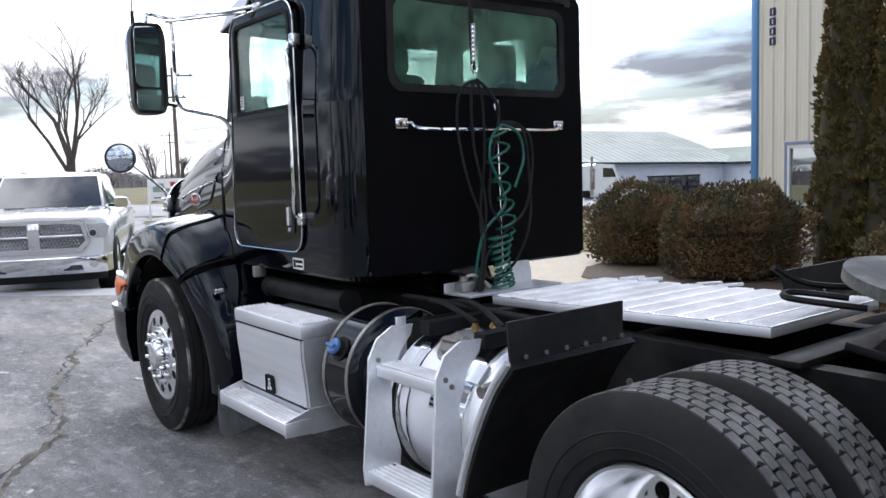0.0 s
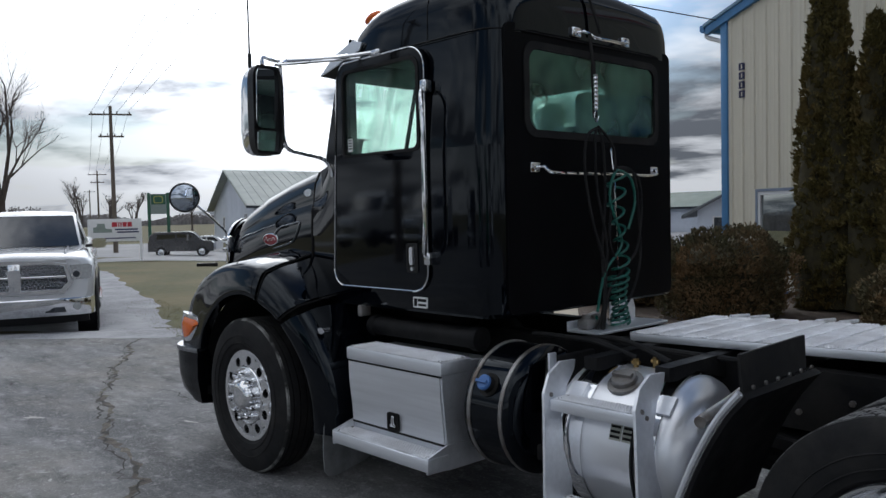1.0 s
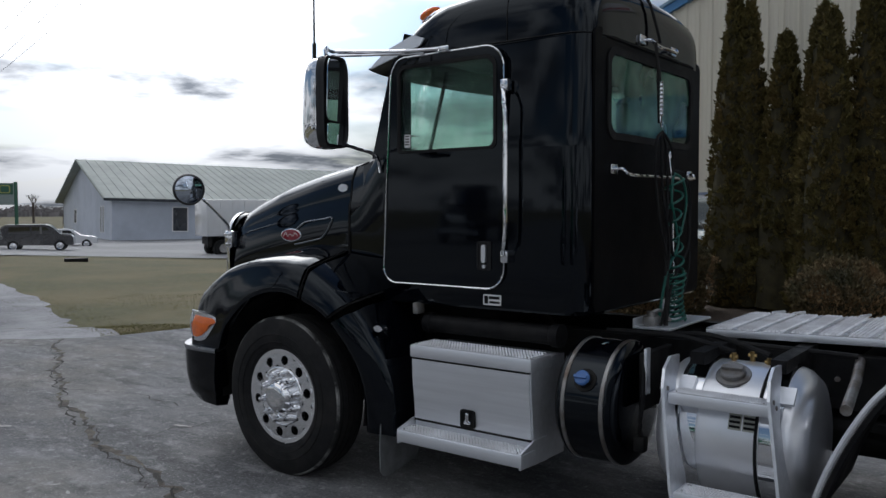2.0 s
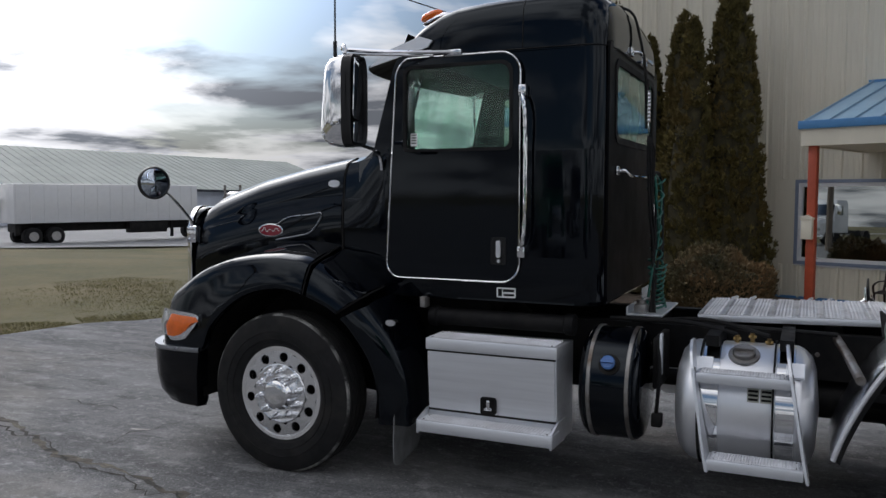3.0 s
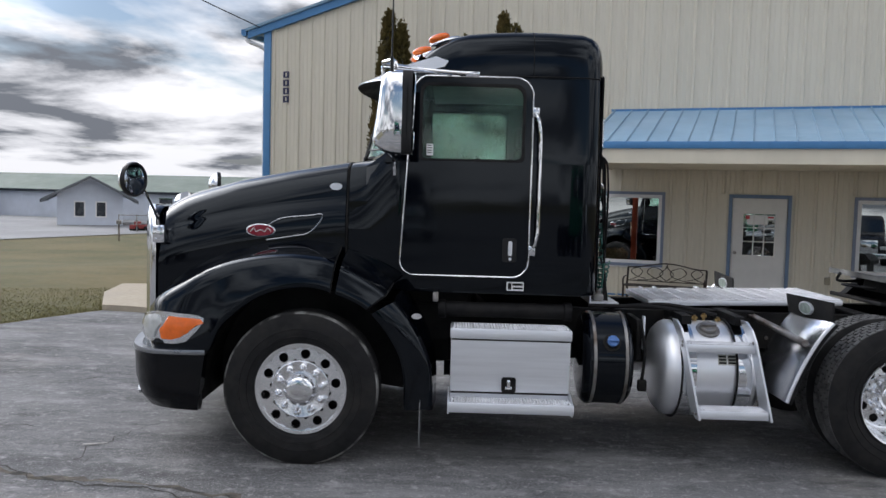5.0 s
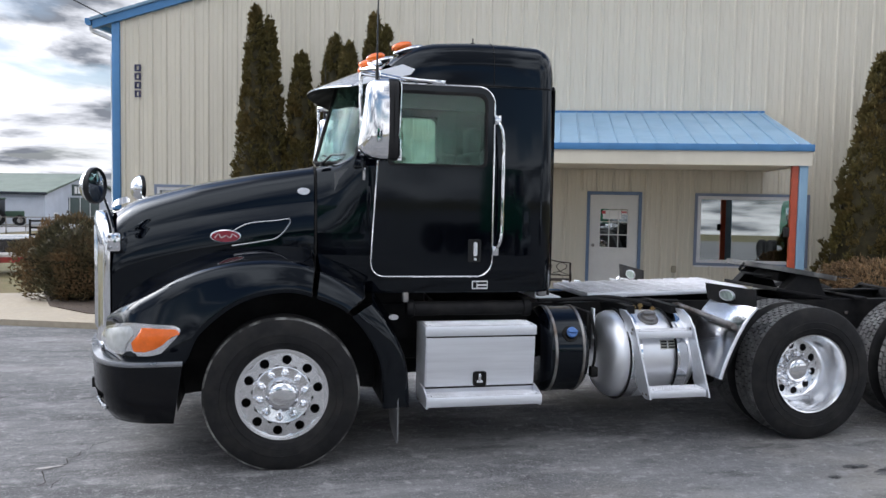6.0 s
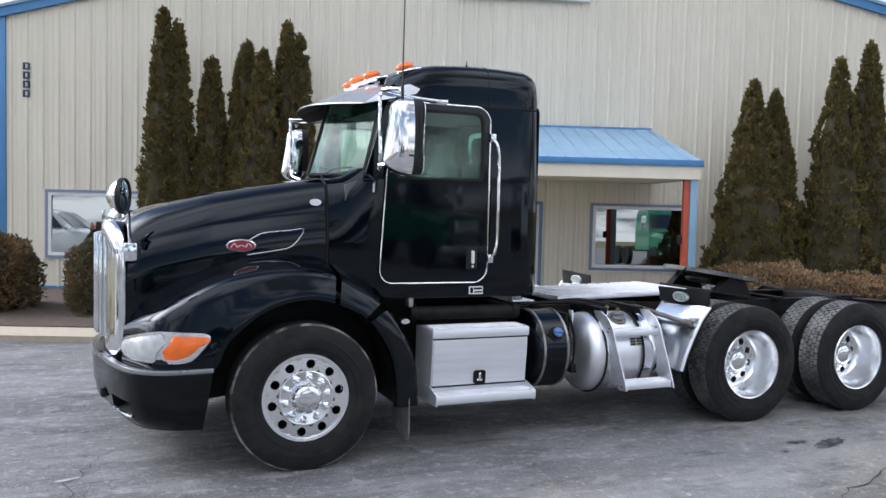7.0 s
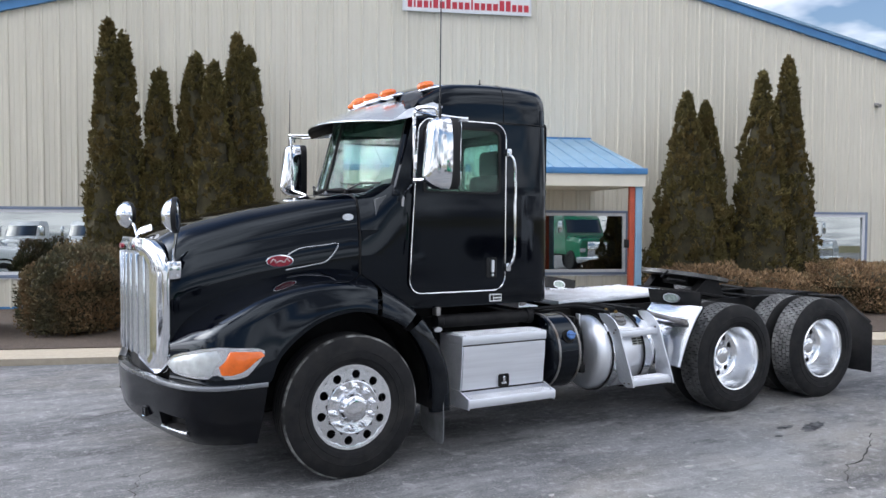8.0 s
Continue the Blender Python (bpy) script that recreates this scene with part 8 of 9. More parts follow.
yew(-6.12, 7.60, 0.80, 0.92, 1.34, 21, M_YEWMIX, "broad dark green yew mound with rusty tips")
yew(-3.92, 7.66, 0.82, 1.00, 1.38, 22, M_YEWMIX, "broad rusty brown yew mound")
yew(-0.68, 7.70, 0.62, 0.68, 0.98, 24, M_YEWMIX, "low brown yew mound", 3600)
yew(7.15, 8.45, 0.98, 0.80, 0.98, 25, M_YEWBROWN, "low rusty brown yew mound", 4200)
yew(8.6, 8.6, 0.85, 0.7, 0.80, 27, M_YEWBROWN, "low rusty brown yew mound", 3600)
yew(10.35, 8.6, 1.05, 0.85, 1.02, 26, M_YEWBROWN, "low rusty brown yew mound", 4200)
yew(12.4, 8.6, 0.9, 0.8, 0.95, 28, M_YEWBROWN, "low rusty brown yew mound", 3000)


# short lawn blades where the lawn comes nearest to the lot
def lawn_patch():
    rnd = random.Random(31)
    verts, faces = [], []
    west_pts = [(-8.6, 0.4), (-6.5, 2.33), (-6.15, 3.9), (-5.1, 5.3), (LOT_C[0].x, LOT_C[0].y), (in_b(-8.2, 7.5).x, in_b(-8.2, 7.5).y)]
    west_pts = west_pts[1:]
    for k in range(26000):
        i = rnd.randrange(len(west_pts) - 1)
        a, b = Vector((*west_pts[i], 0)), Vector((*west_pts[i + 1], 0))
        p = a.lerp(b, rnd.random())
        d = (b - a).normalized()
        out = Vector((-d.y, d.x, 0))
        p = p + out * (0.04 + 9.0 * rnd.random() ** 2.2)
        # the gravel drive stays bare
        if p.y < 2.3 + 0.29 * (-6.4 - p.x) + 0.15:
            continue
        z = ground_z(p.x, p.y) - 0.022
        h, w, a0 = rnd.uniform(0.016, 0.042), 0.005, rnd.uniform(0, 6.28)
        s = Vector((math.cos(a0), math.sin(a0), 0)) * w
        tip = Vector((rnd.gauss(0, 0.03), rnd.gauss(0, 0.03), h))
        n = len(verts)
        q = Vector((p.x, p.y, z))
        verts += [q - s, q + s, q + tip]
        faces.append((n, n + 1, n + 2))
    ob = new("grass", mesh_data("grass", verts, faces, M_BLADE))
    tagged(ob, "short dry tan and green grass blades by the asphalt", "grass", kind="stuff")


lawn_patch()


def bare_tree(x, y, h, seed, name="bare_tree", label="tall leafless tree beyond the road", lean=0.0, depth=6, split_low=False, r0=None):
    rnd = random.Random(seed)
    t = thing(name, label, "tree", pose(x, y, ground_z(x, y) - 0.1))
    verts, faces = [], []

    def limb(p, d, length, r, level):
        q = p + d * length
        u, v = frame_of(d)
        seg = 6 if level < 2 else (4 if level < 4 else 3)
        b = len(verts)
        for pt, rr in ((p, r), (q, r * 0.68)):
            for k in range(seg):
                a = 6.28319 * k / seg
                verts.append(pt + (u * math.cos(a) + v * math.sin(a)) * rr)
        for k in range(seg):
            j = (k + 1) % seg
            faces.append((b + k, b + j, b + seg + j, b + seg + k))
        if level >= depth:
            return
        kids = 3 if level in (0, 2, 3, 4, 5) else 2
        for k in range(kids):
            spread = 0.26 if level < 2 else (0.30 if level < 4 else 0.45)
            nd = (d * 1.0 + Vector((rnd.gauss(0, spread), rnd.gauss(0, spread), rnd.gauss(0.16, 0.18)))).normalized()
            start = p + d * length * (rnd.uniform(0.55, 0.95) if k else 1.0)
            limb(start, nd, length * rnd.uniform(0.62, 0.86), r * (0.66 if k == 0 else 0.48), level + 1)
    base = h * 0.22
    rr = r0 or h * 0.022
    if split_low:
        limb(Vector((0, 0, 0)), Vector((-0.22, 0.1, 1)).normalized(), base * 1.05, rr * 0.8, 0)
        limb(Vector((0.3, 0, 0)), Vector((0.08, -0.05, 1)).normalized(), base * 1.1, rr, 0)
    else:
        limb(Vector((0, 0, 0)), Vector((lean, 0, 1)).normalized(), base, rr, 0)
    ob = new("branchwork", mesh_data("branchwork", verts, faces, M_TWIG))
    ob.parent = t
    return t


def at_azimuth(t_eye, az, dist):
    return (t_eye[0] + dist * math.cos(radians(az)), t_eye[1] + dist * math.sin(radians(az)))


E0, E1 = (5.55, -1.74), (4.95, -2.67)
bare_tree(*at_azimuth(E0, 166.9, 62), 16.5, 57, split_low=True, depth=8, r0=0.30)
for az, d, h, s in ((161.4, 120, 11.5, 42), (158.1, 125, 10.2, 43), (159.6, 130, 10.4, 44), (165.2, 105, 6.2, 50), (164.2, 170, 6, 51), (166.0, 140, 6, 45), (170.5, 150, 7, 46), (172.5, 120, 8, 47), (154.5, 210, 9, 48), (152.8, 190, 8, 49)):
    bare_tree(*at_azimuth(E1, az, d), h, s, label="small leafless tree far off", depth=6, r0=h * 0.034)

# ---- the pickup on the drive ----
def pickup(m):
    t = thing("pickup_truck", "white pickup truck with a chrome mesh grille on the gravel drive", "pickup", m)

    def ring(x, w, zb, zs, zt, crown=0.03):
        half = [(w - 0.06, zb), (w - 0.01, zb + 0.08), (w, (zb + zs) / 2), (w - 0.015, zs), (w - 0.10, zt - 0.03), (w - 0.22, zt), (0.0, zt + crown)]
        return [(x, -q, z) for q, z in half] + [(x, q, z) for q, z in half[-2::-1]]
    bm = B()
    loft(bm, [ring(-0.10, 0.90, 0.58, 1.00, 1.13), ring(-0.16, 0.95, 0.55, 1.05, 1.17), ring(-0.40, 0.985, 0.52, 1.08, 1.20), ring(-0.9, 1.0, 0.50, 1.10, 1.235), ring(-1.5, 1.005, 0.45, 1.12, 1.26), ring(-3.7, 1.005, 0.45, 1.13, 1.28), ring(-5.70, 1.0, 0.55, 1.15, 1.38), ring(-5.78, 0.97, 0.60, 1.15, 1.36)])
    body = part("body", bm, M_WHITECAR, t, "white painted body", 0.7)
    bm = B()
    for w in (0.28, 0.62):
        for s in (-1, 1):
            loft(bm, [[(x, s * (w - 0.05), z - 0.02), (x, s * w, z + 0.022), (x, s * (w + 0.05), z - 0.02)] for x, z in ((-0.30, 1.19), (-0.7, 1.225), (-1.42, 1.268))], False)
    part("hood_crease", bm, M_WHITECAR, body)
    bm = B()
    cab = [(-1.42, 0.82, 1.22), (-2.12, 0.72, 1.75), (-2.35, 0.71, 1.79), (-3.30, 0.71, 1.79), (-3.62, 0.74, 1.72), (-3.95, 0.82, 1.24)]
    loft(bm, [[(x, -0.86, 1.22), (x, -w, z - 0.02), (x, -w + 0.10, z), (x, 0, z + 0.025), (x, w - 0.10, z), (x, w, z - 0.02), (x, 0.86, 1.22)] for x, w, z in [(x, w, z + 0.03) for x, w, z in cab]], False)
    part("cab_roof", bm, M_WHITECAR, t, "white cab roof", 0.6)
    bm = B()
    loft(bm, [[(-1.46 + dx, y, 1.285), (-1.76 + dx + 0.03 * (1 - y * y), y * 0.94, 1.52), (-2.06 + dx, y * 0.88, 1.755)] for y in (-0.78, -0.4, 0, 0.4, 0.78) for dx in (0.025 + 0.08 * (1 - (y / 0.74) ** 2),)], False)
    ws = part("windscreen", bm, M_AUTOGLASS, t, "dark reflecting windscreen")
    for s in (-1, 1):
        bm = B()
        for x0, x1 in ((-2.55, -1.80), (-3.40, -2.62)):
            loft(bm, [[(x0, s * 0.872, 1.30), (x1, s * 0.872, 1.30), (x1 if x1 < -2 else -2.15, s * 0.745, 1.68), (x0, s * 0.745, 1.68)], [(x0, s * 0.86, 1.30), (x1, s * 0.86, 1.30), (x1 if x1 < -2 else -2.15, s * 0.73, 1.68), (x0, s * 0.73, 1.68)]])
        part("side_window", bm, M_AUTOGLASS, t)
        bm = B()
        rr = [[(-1.62 + dx, s * (1.06 + 0.10 * u), 1.31 + 0.075 * v) for u, v in round_rect(-1, 1, -1, 1, 0.5, 3)] for dx in (0.0, 0.09)]
        loft(bm, rr)
        mr = part("mirror", bm, M_CHROME, t, "chrome door mirror")
        bm = B()
        box(bm, -1.66, -1.58, min(s * 0.86, s * 0.98), max(s * 0.86, s * 0.98), 1.25, 1.30, 0.01)
        part("mirror_foot", bm, M_PLASTIC, mr)
        bm = B()
        prism(bm, [(s * 0.72, 0.85), (s * 0.68, 1.045), (s * 0.93, 1.055), (s * 0.965, 1.02), (s * 0.95, 0.88), (s * 0.90, 0.85)], "X", -0.30, -0.085)
        hl = part("headlight", bm, material("pickup_headlight", (0.62, 0.64, 0.66), 0.12, 0.7, 0.2, 30), t, "clear headlight")
        bm = B()
        cyl(bm, (-0.09, s * 0.76, 0.92), (-0.075, s * 0.76, 0.92), 0.07, 18)
        part("lamp_ring", bm, M_CHROME, hl)
        bm = B()
        cyl(bm, (-0.076, s * 0.76, 0.92), (-0.070, s * 0.76, 0.92), 0.045, 16)
        part("lamp_eye", bm, M_DARK, hl)
        bm = B()
        cyl(bm, (-0.02, s * 0.76, 0.48), (0.012, s * 0.76, 0.48), 0.05, 14)
        part("fog_light", bm, M_LENS, t)
        bm = B()
        prism(bm, [(s * 0.36, 0.41), (s * 0.62, 0.41), (s * 0.60, 0.48), (s * 0.38, 0.48)], "X", -0.05, 0.026)
        part("tow_hook_opening", bm, M_DARK, t)
        for x in (-0.95, -4.45):
            bm = B()
            lathe(bm, [(0.25, 0.0), (0.28, -0.02), (0.36, -0.03), (0.41, -0.01), (0.42, 0.03), (0.42, 0.22), (0.40, 0.26), (0.25, 0.26)], 32, "Y")
            w = part("wheel", bm, M_RUBBER, t, "black tyre")
            w.matrix_local = pose(x, s * 0.995, 0.42, 0, 0, 180 if s > 0 else 0)
            bm = B()
            lathe(bm, [(0.26, -0.015), (0.24, -0.005), (0.22, 0.03), (0.10, 0.01), (0.0, 0.0)], 28, "Y")
            part("rim", bm, M_CHROME, w)
            bm = B()
            lathe(bm, [(0.47, 0.0), (0.49, -0.012), (0.43, -0.014), (0.43, 0.2), (0.47, 0.2)], 32, "Y")
            aw = part("wheel_arch", bm, M_BLACK, t)
            aw.matrix_local = pose(x, s * 0.985, 0.46, 0, 0, 180 if s > 0 else 0)
        bm = B()
        tube(bm, [(-1.6, s * 1.03, 0.42), (-3.9, s * 1.03, 0.42)], 0.045, 8)
        part("side_step", bm, M_CHROME, t, "chrome side step")
    # grille: chrome shell with a mesh behind a cross
    bm = B()
    o = [(-0.60, 0.66), (0.60, 0.66), (0.71, 0.80), (0.64, 1.12), (-0.64, 1.12), (-0.71, 0.80)]
    i_ = [(-0.56, 0.72), (0.56, 0.72), (0.655, 0.82), (0.60, 1.065), (-0.60, 1.065), (-0.655, 0.82)]
    ring_frame(bm, i_, o, "X", -0.14, -0.045)
    loft(bm, [[(-0.10, y, z), (-0.03, y, z - 0.01), (-0.03, y, z - 0.045), (-0.10, y, z - 0.06)] for y in [-0.66 + 1.32 * k / 10 for k in range(11)] for z in (1.135 - 0.06 * (y / 0.66) ** 2,)])
    box(bm, -0.12, -0.05, -0.63, 0.63, 0.875, 0.910, 0.01)
    box(bm, -0.12, -0.04, -0.080, 0.080, 0.68, 1.09, 0.02)
    prism(bm, [(-0.06, 1.0), (0.06, 1.0), (0.085, 0.93), (0.05, 0.80), (0.0, 0.77), (-0.05, 0.80), (-0.085, 0.93)], "X", -0.05, -0.025)
    gr = part("grille", bm, M_CHROME, t, "chrome cross-bar grille")
    bm = B()
    box(bm, -0.15, -0.10, -0.65, 0.65, 0.70, 1.09)
    part("grille_back", bm, M_BLACK, gr)
    bm = B()
    for k in range(26):
        for j in range(8):
            y = -0.62 + 0.0475 * (k + (0.5 if j % 2 else 0))
            z = 0.745 + 0.042 * j
            if abs(y) > 0.60:
                continue
            pts = [(-0.092, y + 0.024 * math.cos(radians(60 * q)), z + 0.024 * math.sin(radians(60 * q))) for q in range(7)]
            tube(bm, pts, 0.0045, 4, False)
    part("grille_mesh", bm, M_CHROME, gr, "bright honeycomb mesh")
    bm = B()
    rings = []
    for y, dx in ((-0.98, -0.34), (-0.93, -0.12), (-0.8, -0.02), (-0.4, 0.03), (0, 0.04), (0.4, 0.03), (0.8, -0.02), (0.93, -0.12), (0.98, -0.34)):
        rings.append([(dx, y, 0.60), (dx + 0.01, y, 0.585), (dx + 0.005, y, 0.48), (dx - 0.02, y, 0.36), (dx - 0.12, y, 0.36), (dx - 0.12, y, 0.60)])
    loft(bm, rings)
    part("front_bumper", bm, M_CHROME, t, "chrome front bumper")
    bm = B()
    rings = []
    for y, dx in ((-0.90, -0.16), (-0.5, -0.05), (0, -0.03), (0.5, -0.05), (0.90, -0.16)):
        rings.append([(dx, y, 0.37), (dx - 0.05, y, 0.25), (dx - 0.2, y, 0.25), (dx - 0.15, y, 0.37)])
    loft(bm, rings)
    part("air_dam", bm, M_PLASTIC, t, "black air dam")
    bm = B()
    box(bm, -5.4, -0.6, -0.8, 0.8, 0.30, 0.55)
    part("underbody", bm, M_BLACK, t)
    return t


pickup(pose(-9.22, 1.03, -0.235, 0, -0.4, -20) @ Matrix.Scale(1.2, 4))


# ---- across the lawn ----
# dealer signboard by the road
def ground_sign(m):
    t = thing("roadside_sign", "white roadside sign on two posts with picture and lettering bars", "sign", m)
    bm = B()
    box(bm, -1.28, 1.28, -0.03, 0.03, 0.98, 2.16, 0.01)
    b = part("board", bm, M_WHITE, t)
    for x in (-1.25, 1.25):
        bm = B()
        box(bm, x - 0.06, x + 0.06, -0.06, 0.06, -0.1, 2.14, 0.01)
        part("post", bm, M_WHITE, t, "white square post")
    x = -0.15
    for w in (0.26, 0.07, 0.07, 0.20, 0.22):
        bm = B()
        box(bm, x, x + w, -0.036, -0.029, 1.74, 1.98)
        part("letter_bar", bm, M_SIGNRED, b, "large red letter-sized bar")
        x += w + 0.04
    for x0, x1, z0, z1 in ((0.0, 1.1, 1.56, 1.64), (0.1, 1.15, 1.42, 1.50), (-1.0, 1.0, 1.12, 1.18)):
        bm = B()
        box(bm, x0, x1, -0.035, -0.029, z0, z1)
        part("print_bar", bm, M_NAVY, b)
    bm = B()
    prism(bm, [(-1.05, 1.45), (-0.15, 1.45), (-0.15, 1.62), (-0.45, 1.66), (-0.5, 1.92), (-0.85, 1.92), (-0.88, 1.75), (-1.05, 1.72)], "Y", -0.036, -0.029)
    part("picture", bm, material("picture_grey", (0.25, 0.30, 0.27), 0.5), b, "truck-shaped picture patch")
    return t


S1 = at_azimuth(E1, 159.35, 45.5)
ground_sign(pose(*S1, ground_z(*S1), 0, 0, 68))


def utility_pole(x, y, h, arms, seed):
    t = thing("utility_pole", "weathered wooden utility pole with cross-arms", "utility pole", pose(x, y, ground_z(x, y) - 0.2, 0, 0, 62), "utility poles along the road")
    bm = B()
    tube(bm, [(0, 0, 0), (0, 0, h)], [0.17, 0.11], 10)
    part("pole", bm, M_POLE, t)
    for z, w in arms:
        bm = B()
        box(bm, -w, w, -0.06, 0.06, z - 0.06, z + 0.06)
        arm = part("cross_arm", bm, M_POLE, t)
        for k in range(4):
            bm = B()
            xx = -w + 0.15 + (2 * w - 0.3) * k / 3
            lathe(bm, [(0.0, 0.0), (0.04, 0.0), (0.05, 0.06), (0.03, 0.10), (0.05, 0.14), (0.0, 0.18)], 8, "Z", (xx, 0, z + 0.06))
            part("insulator", bm, M_STEEL, arm)
    return t


def wire(a, b, sag, r=0.012):
    t = new("power_cable", None)
    bm = B()
    pts = [Vector(a).lerp(Vector(b), k / 24) - Vector((0, 0, sag * 4 * (k / 24) * (1 - k / 24))) for k in range(25)]
    tube(bm, pts, r, 4)
    bpy.data.objects.remove(t)
    ob = new("power_cable", mesh_of("power_cable", bm, M_WIRE))
    return tagged(ob, "thin dark overhead power cable between poles", "cable", group="overhead cables")


P1 = at_azimuth(E1, 159.35, 62)
P2 = at_azimuth(E1, 160.3, 135)
P3 = at_azimuth(E1, 160.8, 200)
utility_pole(*P1, 10.65, ((10.05, 1.42), (8.5, 0.85)), 1)
utility_pole(*P2, 10.8, ((10.2, 1.35), (9.0, 1.0)), 2)
utility_pole(*P3, 10.2, ((9.7, 1.2),), 3)
for k, dx in enumerate((-1.2, -0.4, 0.5, 1.2)):
    off = Vector((math.cos(radians(62)) * dx, math.sin(radians(62)) * dx, 0))
    za, zb = ground_z(*P1) + 10.1, ground_z(*P2) + 10.2
    wire(Vector((P1[0], P1[1], za)) + off, Vector((P2[0], P2[1], zb)) + off, 1.0)
    wire(Vector((P1[0], P1[1], za)) + off, Vector((39.0, -7.0, 10.6)) + off, 0.6)
utility_pole(39.0, -7.0, 10.9, ((10.4, 1.42),), 6)
utility_pole(P1[0] + 36, P1[1] - 34, 10.9, ((10.4, 1.42),), 5)
wire((P1[0] + 36, P1[1] - 34, 10.3), in_b(X0 - 0.1, WALL_Y - 0.02, 5.5), 0.4)


def tall_sign(m):
    t = thing("pole_sign", "tall green and yellow pole sign across the road", "sign", m)
    for x in (-0.8, 0.8):
        bm = B()
        box(bm, x - 0.14, x + 0.14, -0.14, 0.14, -0.2, 5.2, 0.02)
        part("post", bm, M_SIGNGREEN, t, "green square post")
    bm = B()
    box(bm, -0.66, 0.66, -0.15, 0.15, 3.3, 5.1, 0.03)
    b = part("panel", bm, material("sign_grey", (0.25, 0.30, 0.28), 0.5), t)
    bm = B()
    box(bm, -0.60, 0.60, -0.165, -0.148, 4.15, 5.0)
    part("upper_panel", bm, M_SIGNGREEN, b)
    bm = B()
    ring_frame(bm, round_rect(-0.32, 0.32, 4.33, 4.83, 0.12), round_rect(-0.40, 0.40, 4.26, 4.90, 0.15), "Y", -0.172, -0.164)
    part("emblem", bm, M_SIGNYELLOW, b, "yellow rounded outline")
    return t


tall_sign(pose(*at_azimuth(E1, 156.6, 76), ground_z(*at_azimuth(E1, 156.6, 76)), 0, 0, 66))


def small_car(m, paint, label, boxy):
    t = thing("parked_car", label, "car", m)
    L, H = 4.1, 1.62
    if boxy:
        prof = [(0.0, 0.35), (0.0, 0.85), (0.12, 0.98), (0.75, 1.05), (1.30, 1.55), (1.6, H), (3.7, H), (3.98, 1.45), (4.1, 0.9), (4.1, 0.38)]
    else:
        prof = [(0.0, 0.35), (0.0, 0.75), (0.2, 0.88), (1.1, 0.98), (1.8, 1.42), (2.1, 1.46), (3.0, 1.44), (3.6, 1.08), (4.2, 1.0), (4.3, 0.4)]
    bm = B()
    rings = []
    for y, g in ((-0.88, 0.93), (-0.80, 1.0), (0.80, 1.0), (0.88, 0.93)):
        rings.append([(-x + L / 2, y * (1.0 if z < 1.0 else 0.86), 0.35 + (z - 0.35) * g) for x, z in prof])
    loft(bm, rings)
    part("body", bm, paint, t, "painted body", 0.5)
    for s in (-1, 1):
        bm = B()
        prism(bm, [(L / 2 - 1.15, 1.05), (L / 2 - 1.5, 1.45), (L / 2 - 2.3, 1.5), (L / 2 - 2.3, 1.05)] if boxy else [(L / 2 - 1.5, 1.0), (L / 2 - 1.9, 1.34), (L / 2 - 2.4, 1.36), (L / 2 - 2.4, 1.0)], "Y", s * 0.80, s * 0.80 + s * 0.012)
        prism(bm, [(L / 2 - 2.4, 1.05), (L / 2 - 2.4, 1.5), (L / 2 - 3.5, 1.48), (L / 2 - 3.6, 1.08)] if boxy else [(L / 2 - 2.5, 1.0), (L / 2 - 2.5, 1.36), (L / 2 - 3.0, 1.34), (L / 2 - 3.3, 1.02)], "Y", s * 0.80, s * 0.80 + s * 0.012)
        part("side_window", bm, M_AUTOGLASS, t)
        for x in (L / 2 - 0.75, L / 2 - 3.3):
            bm = B()
            lathe(bm, [(0.20, -0.0), (0.24, -0.02), (0.31, -0.01), (0.33, 0.03), (0.33, 0.18), (0.2, 0.2)], 20, "Y")
            w = part("wheel", bm, M_RUBBER, t)
            w.matrix_local = pose(x, s * 0.90, 0.33, 0, 0, 180 if s > 0 else 0)
            bm = B()
            lathe(bm, [(0.21, -0.01), (0.18, 0.02), (0.08, 0.0), (0.0, 0.0)], 16, "Y")
            part("rim", bm, M_ALU, w)
    return t


sp = at_azimuth(E1, 155.15, 56)
small_car(pose(*sp, ground_z(*sp), 0, 0, 58), M_DARKCAR, "dark grey boxy car parked across the road", True)
sp = at_azimuth(E1, 153.2, 68)
small_car(pose(*sp, ground_z(*sp), 0, 0, 58), M_WHITECAR, "white sedan parked across the road", False)


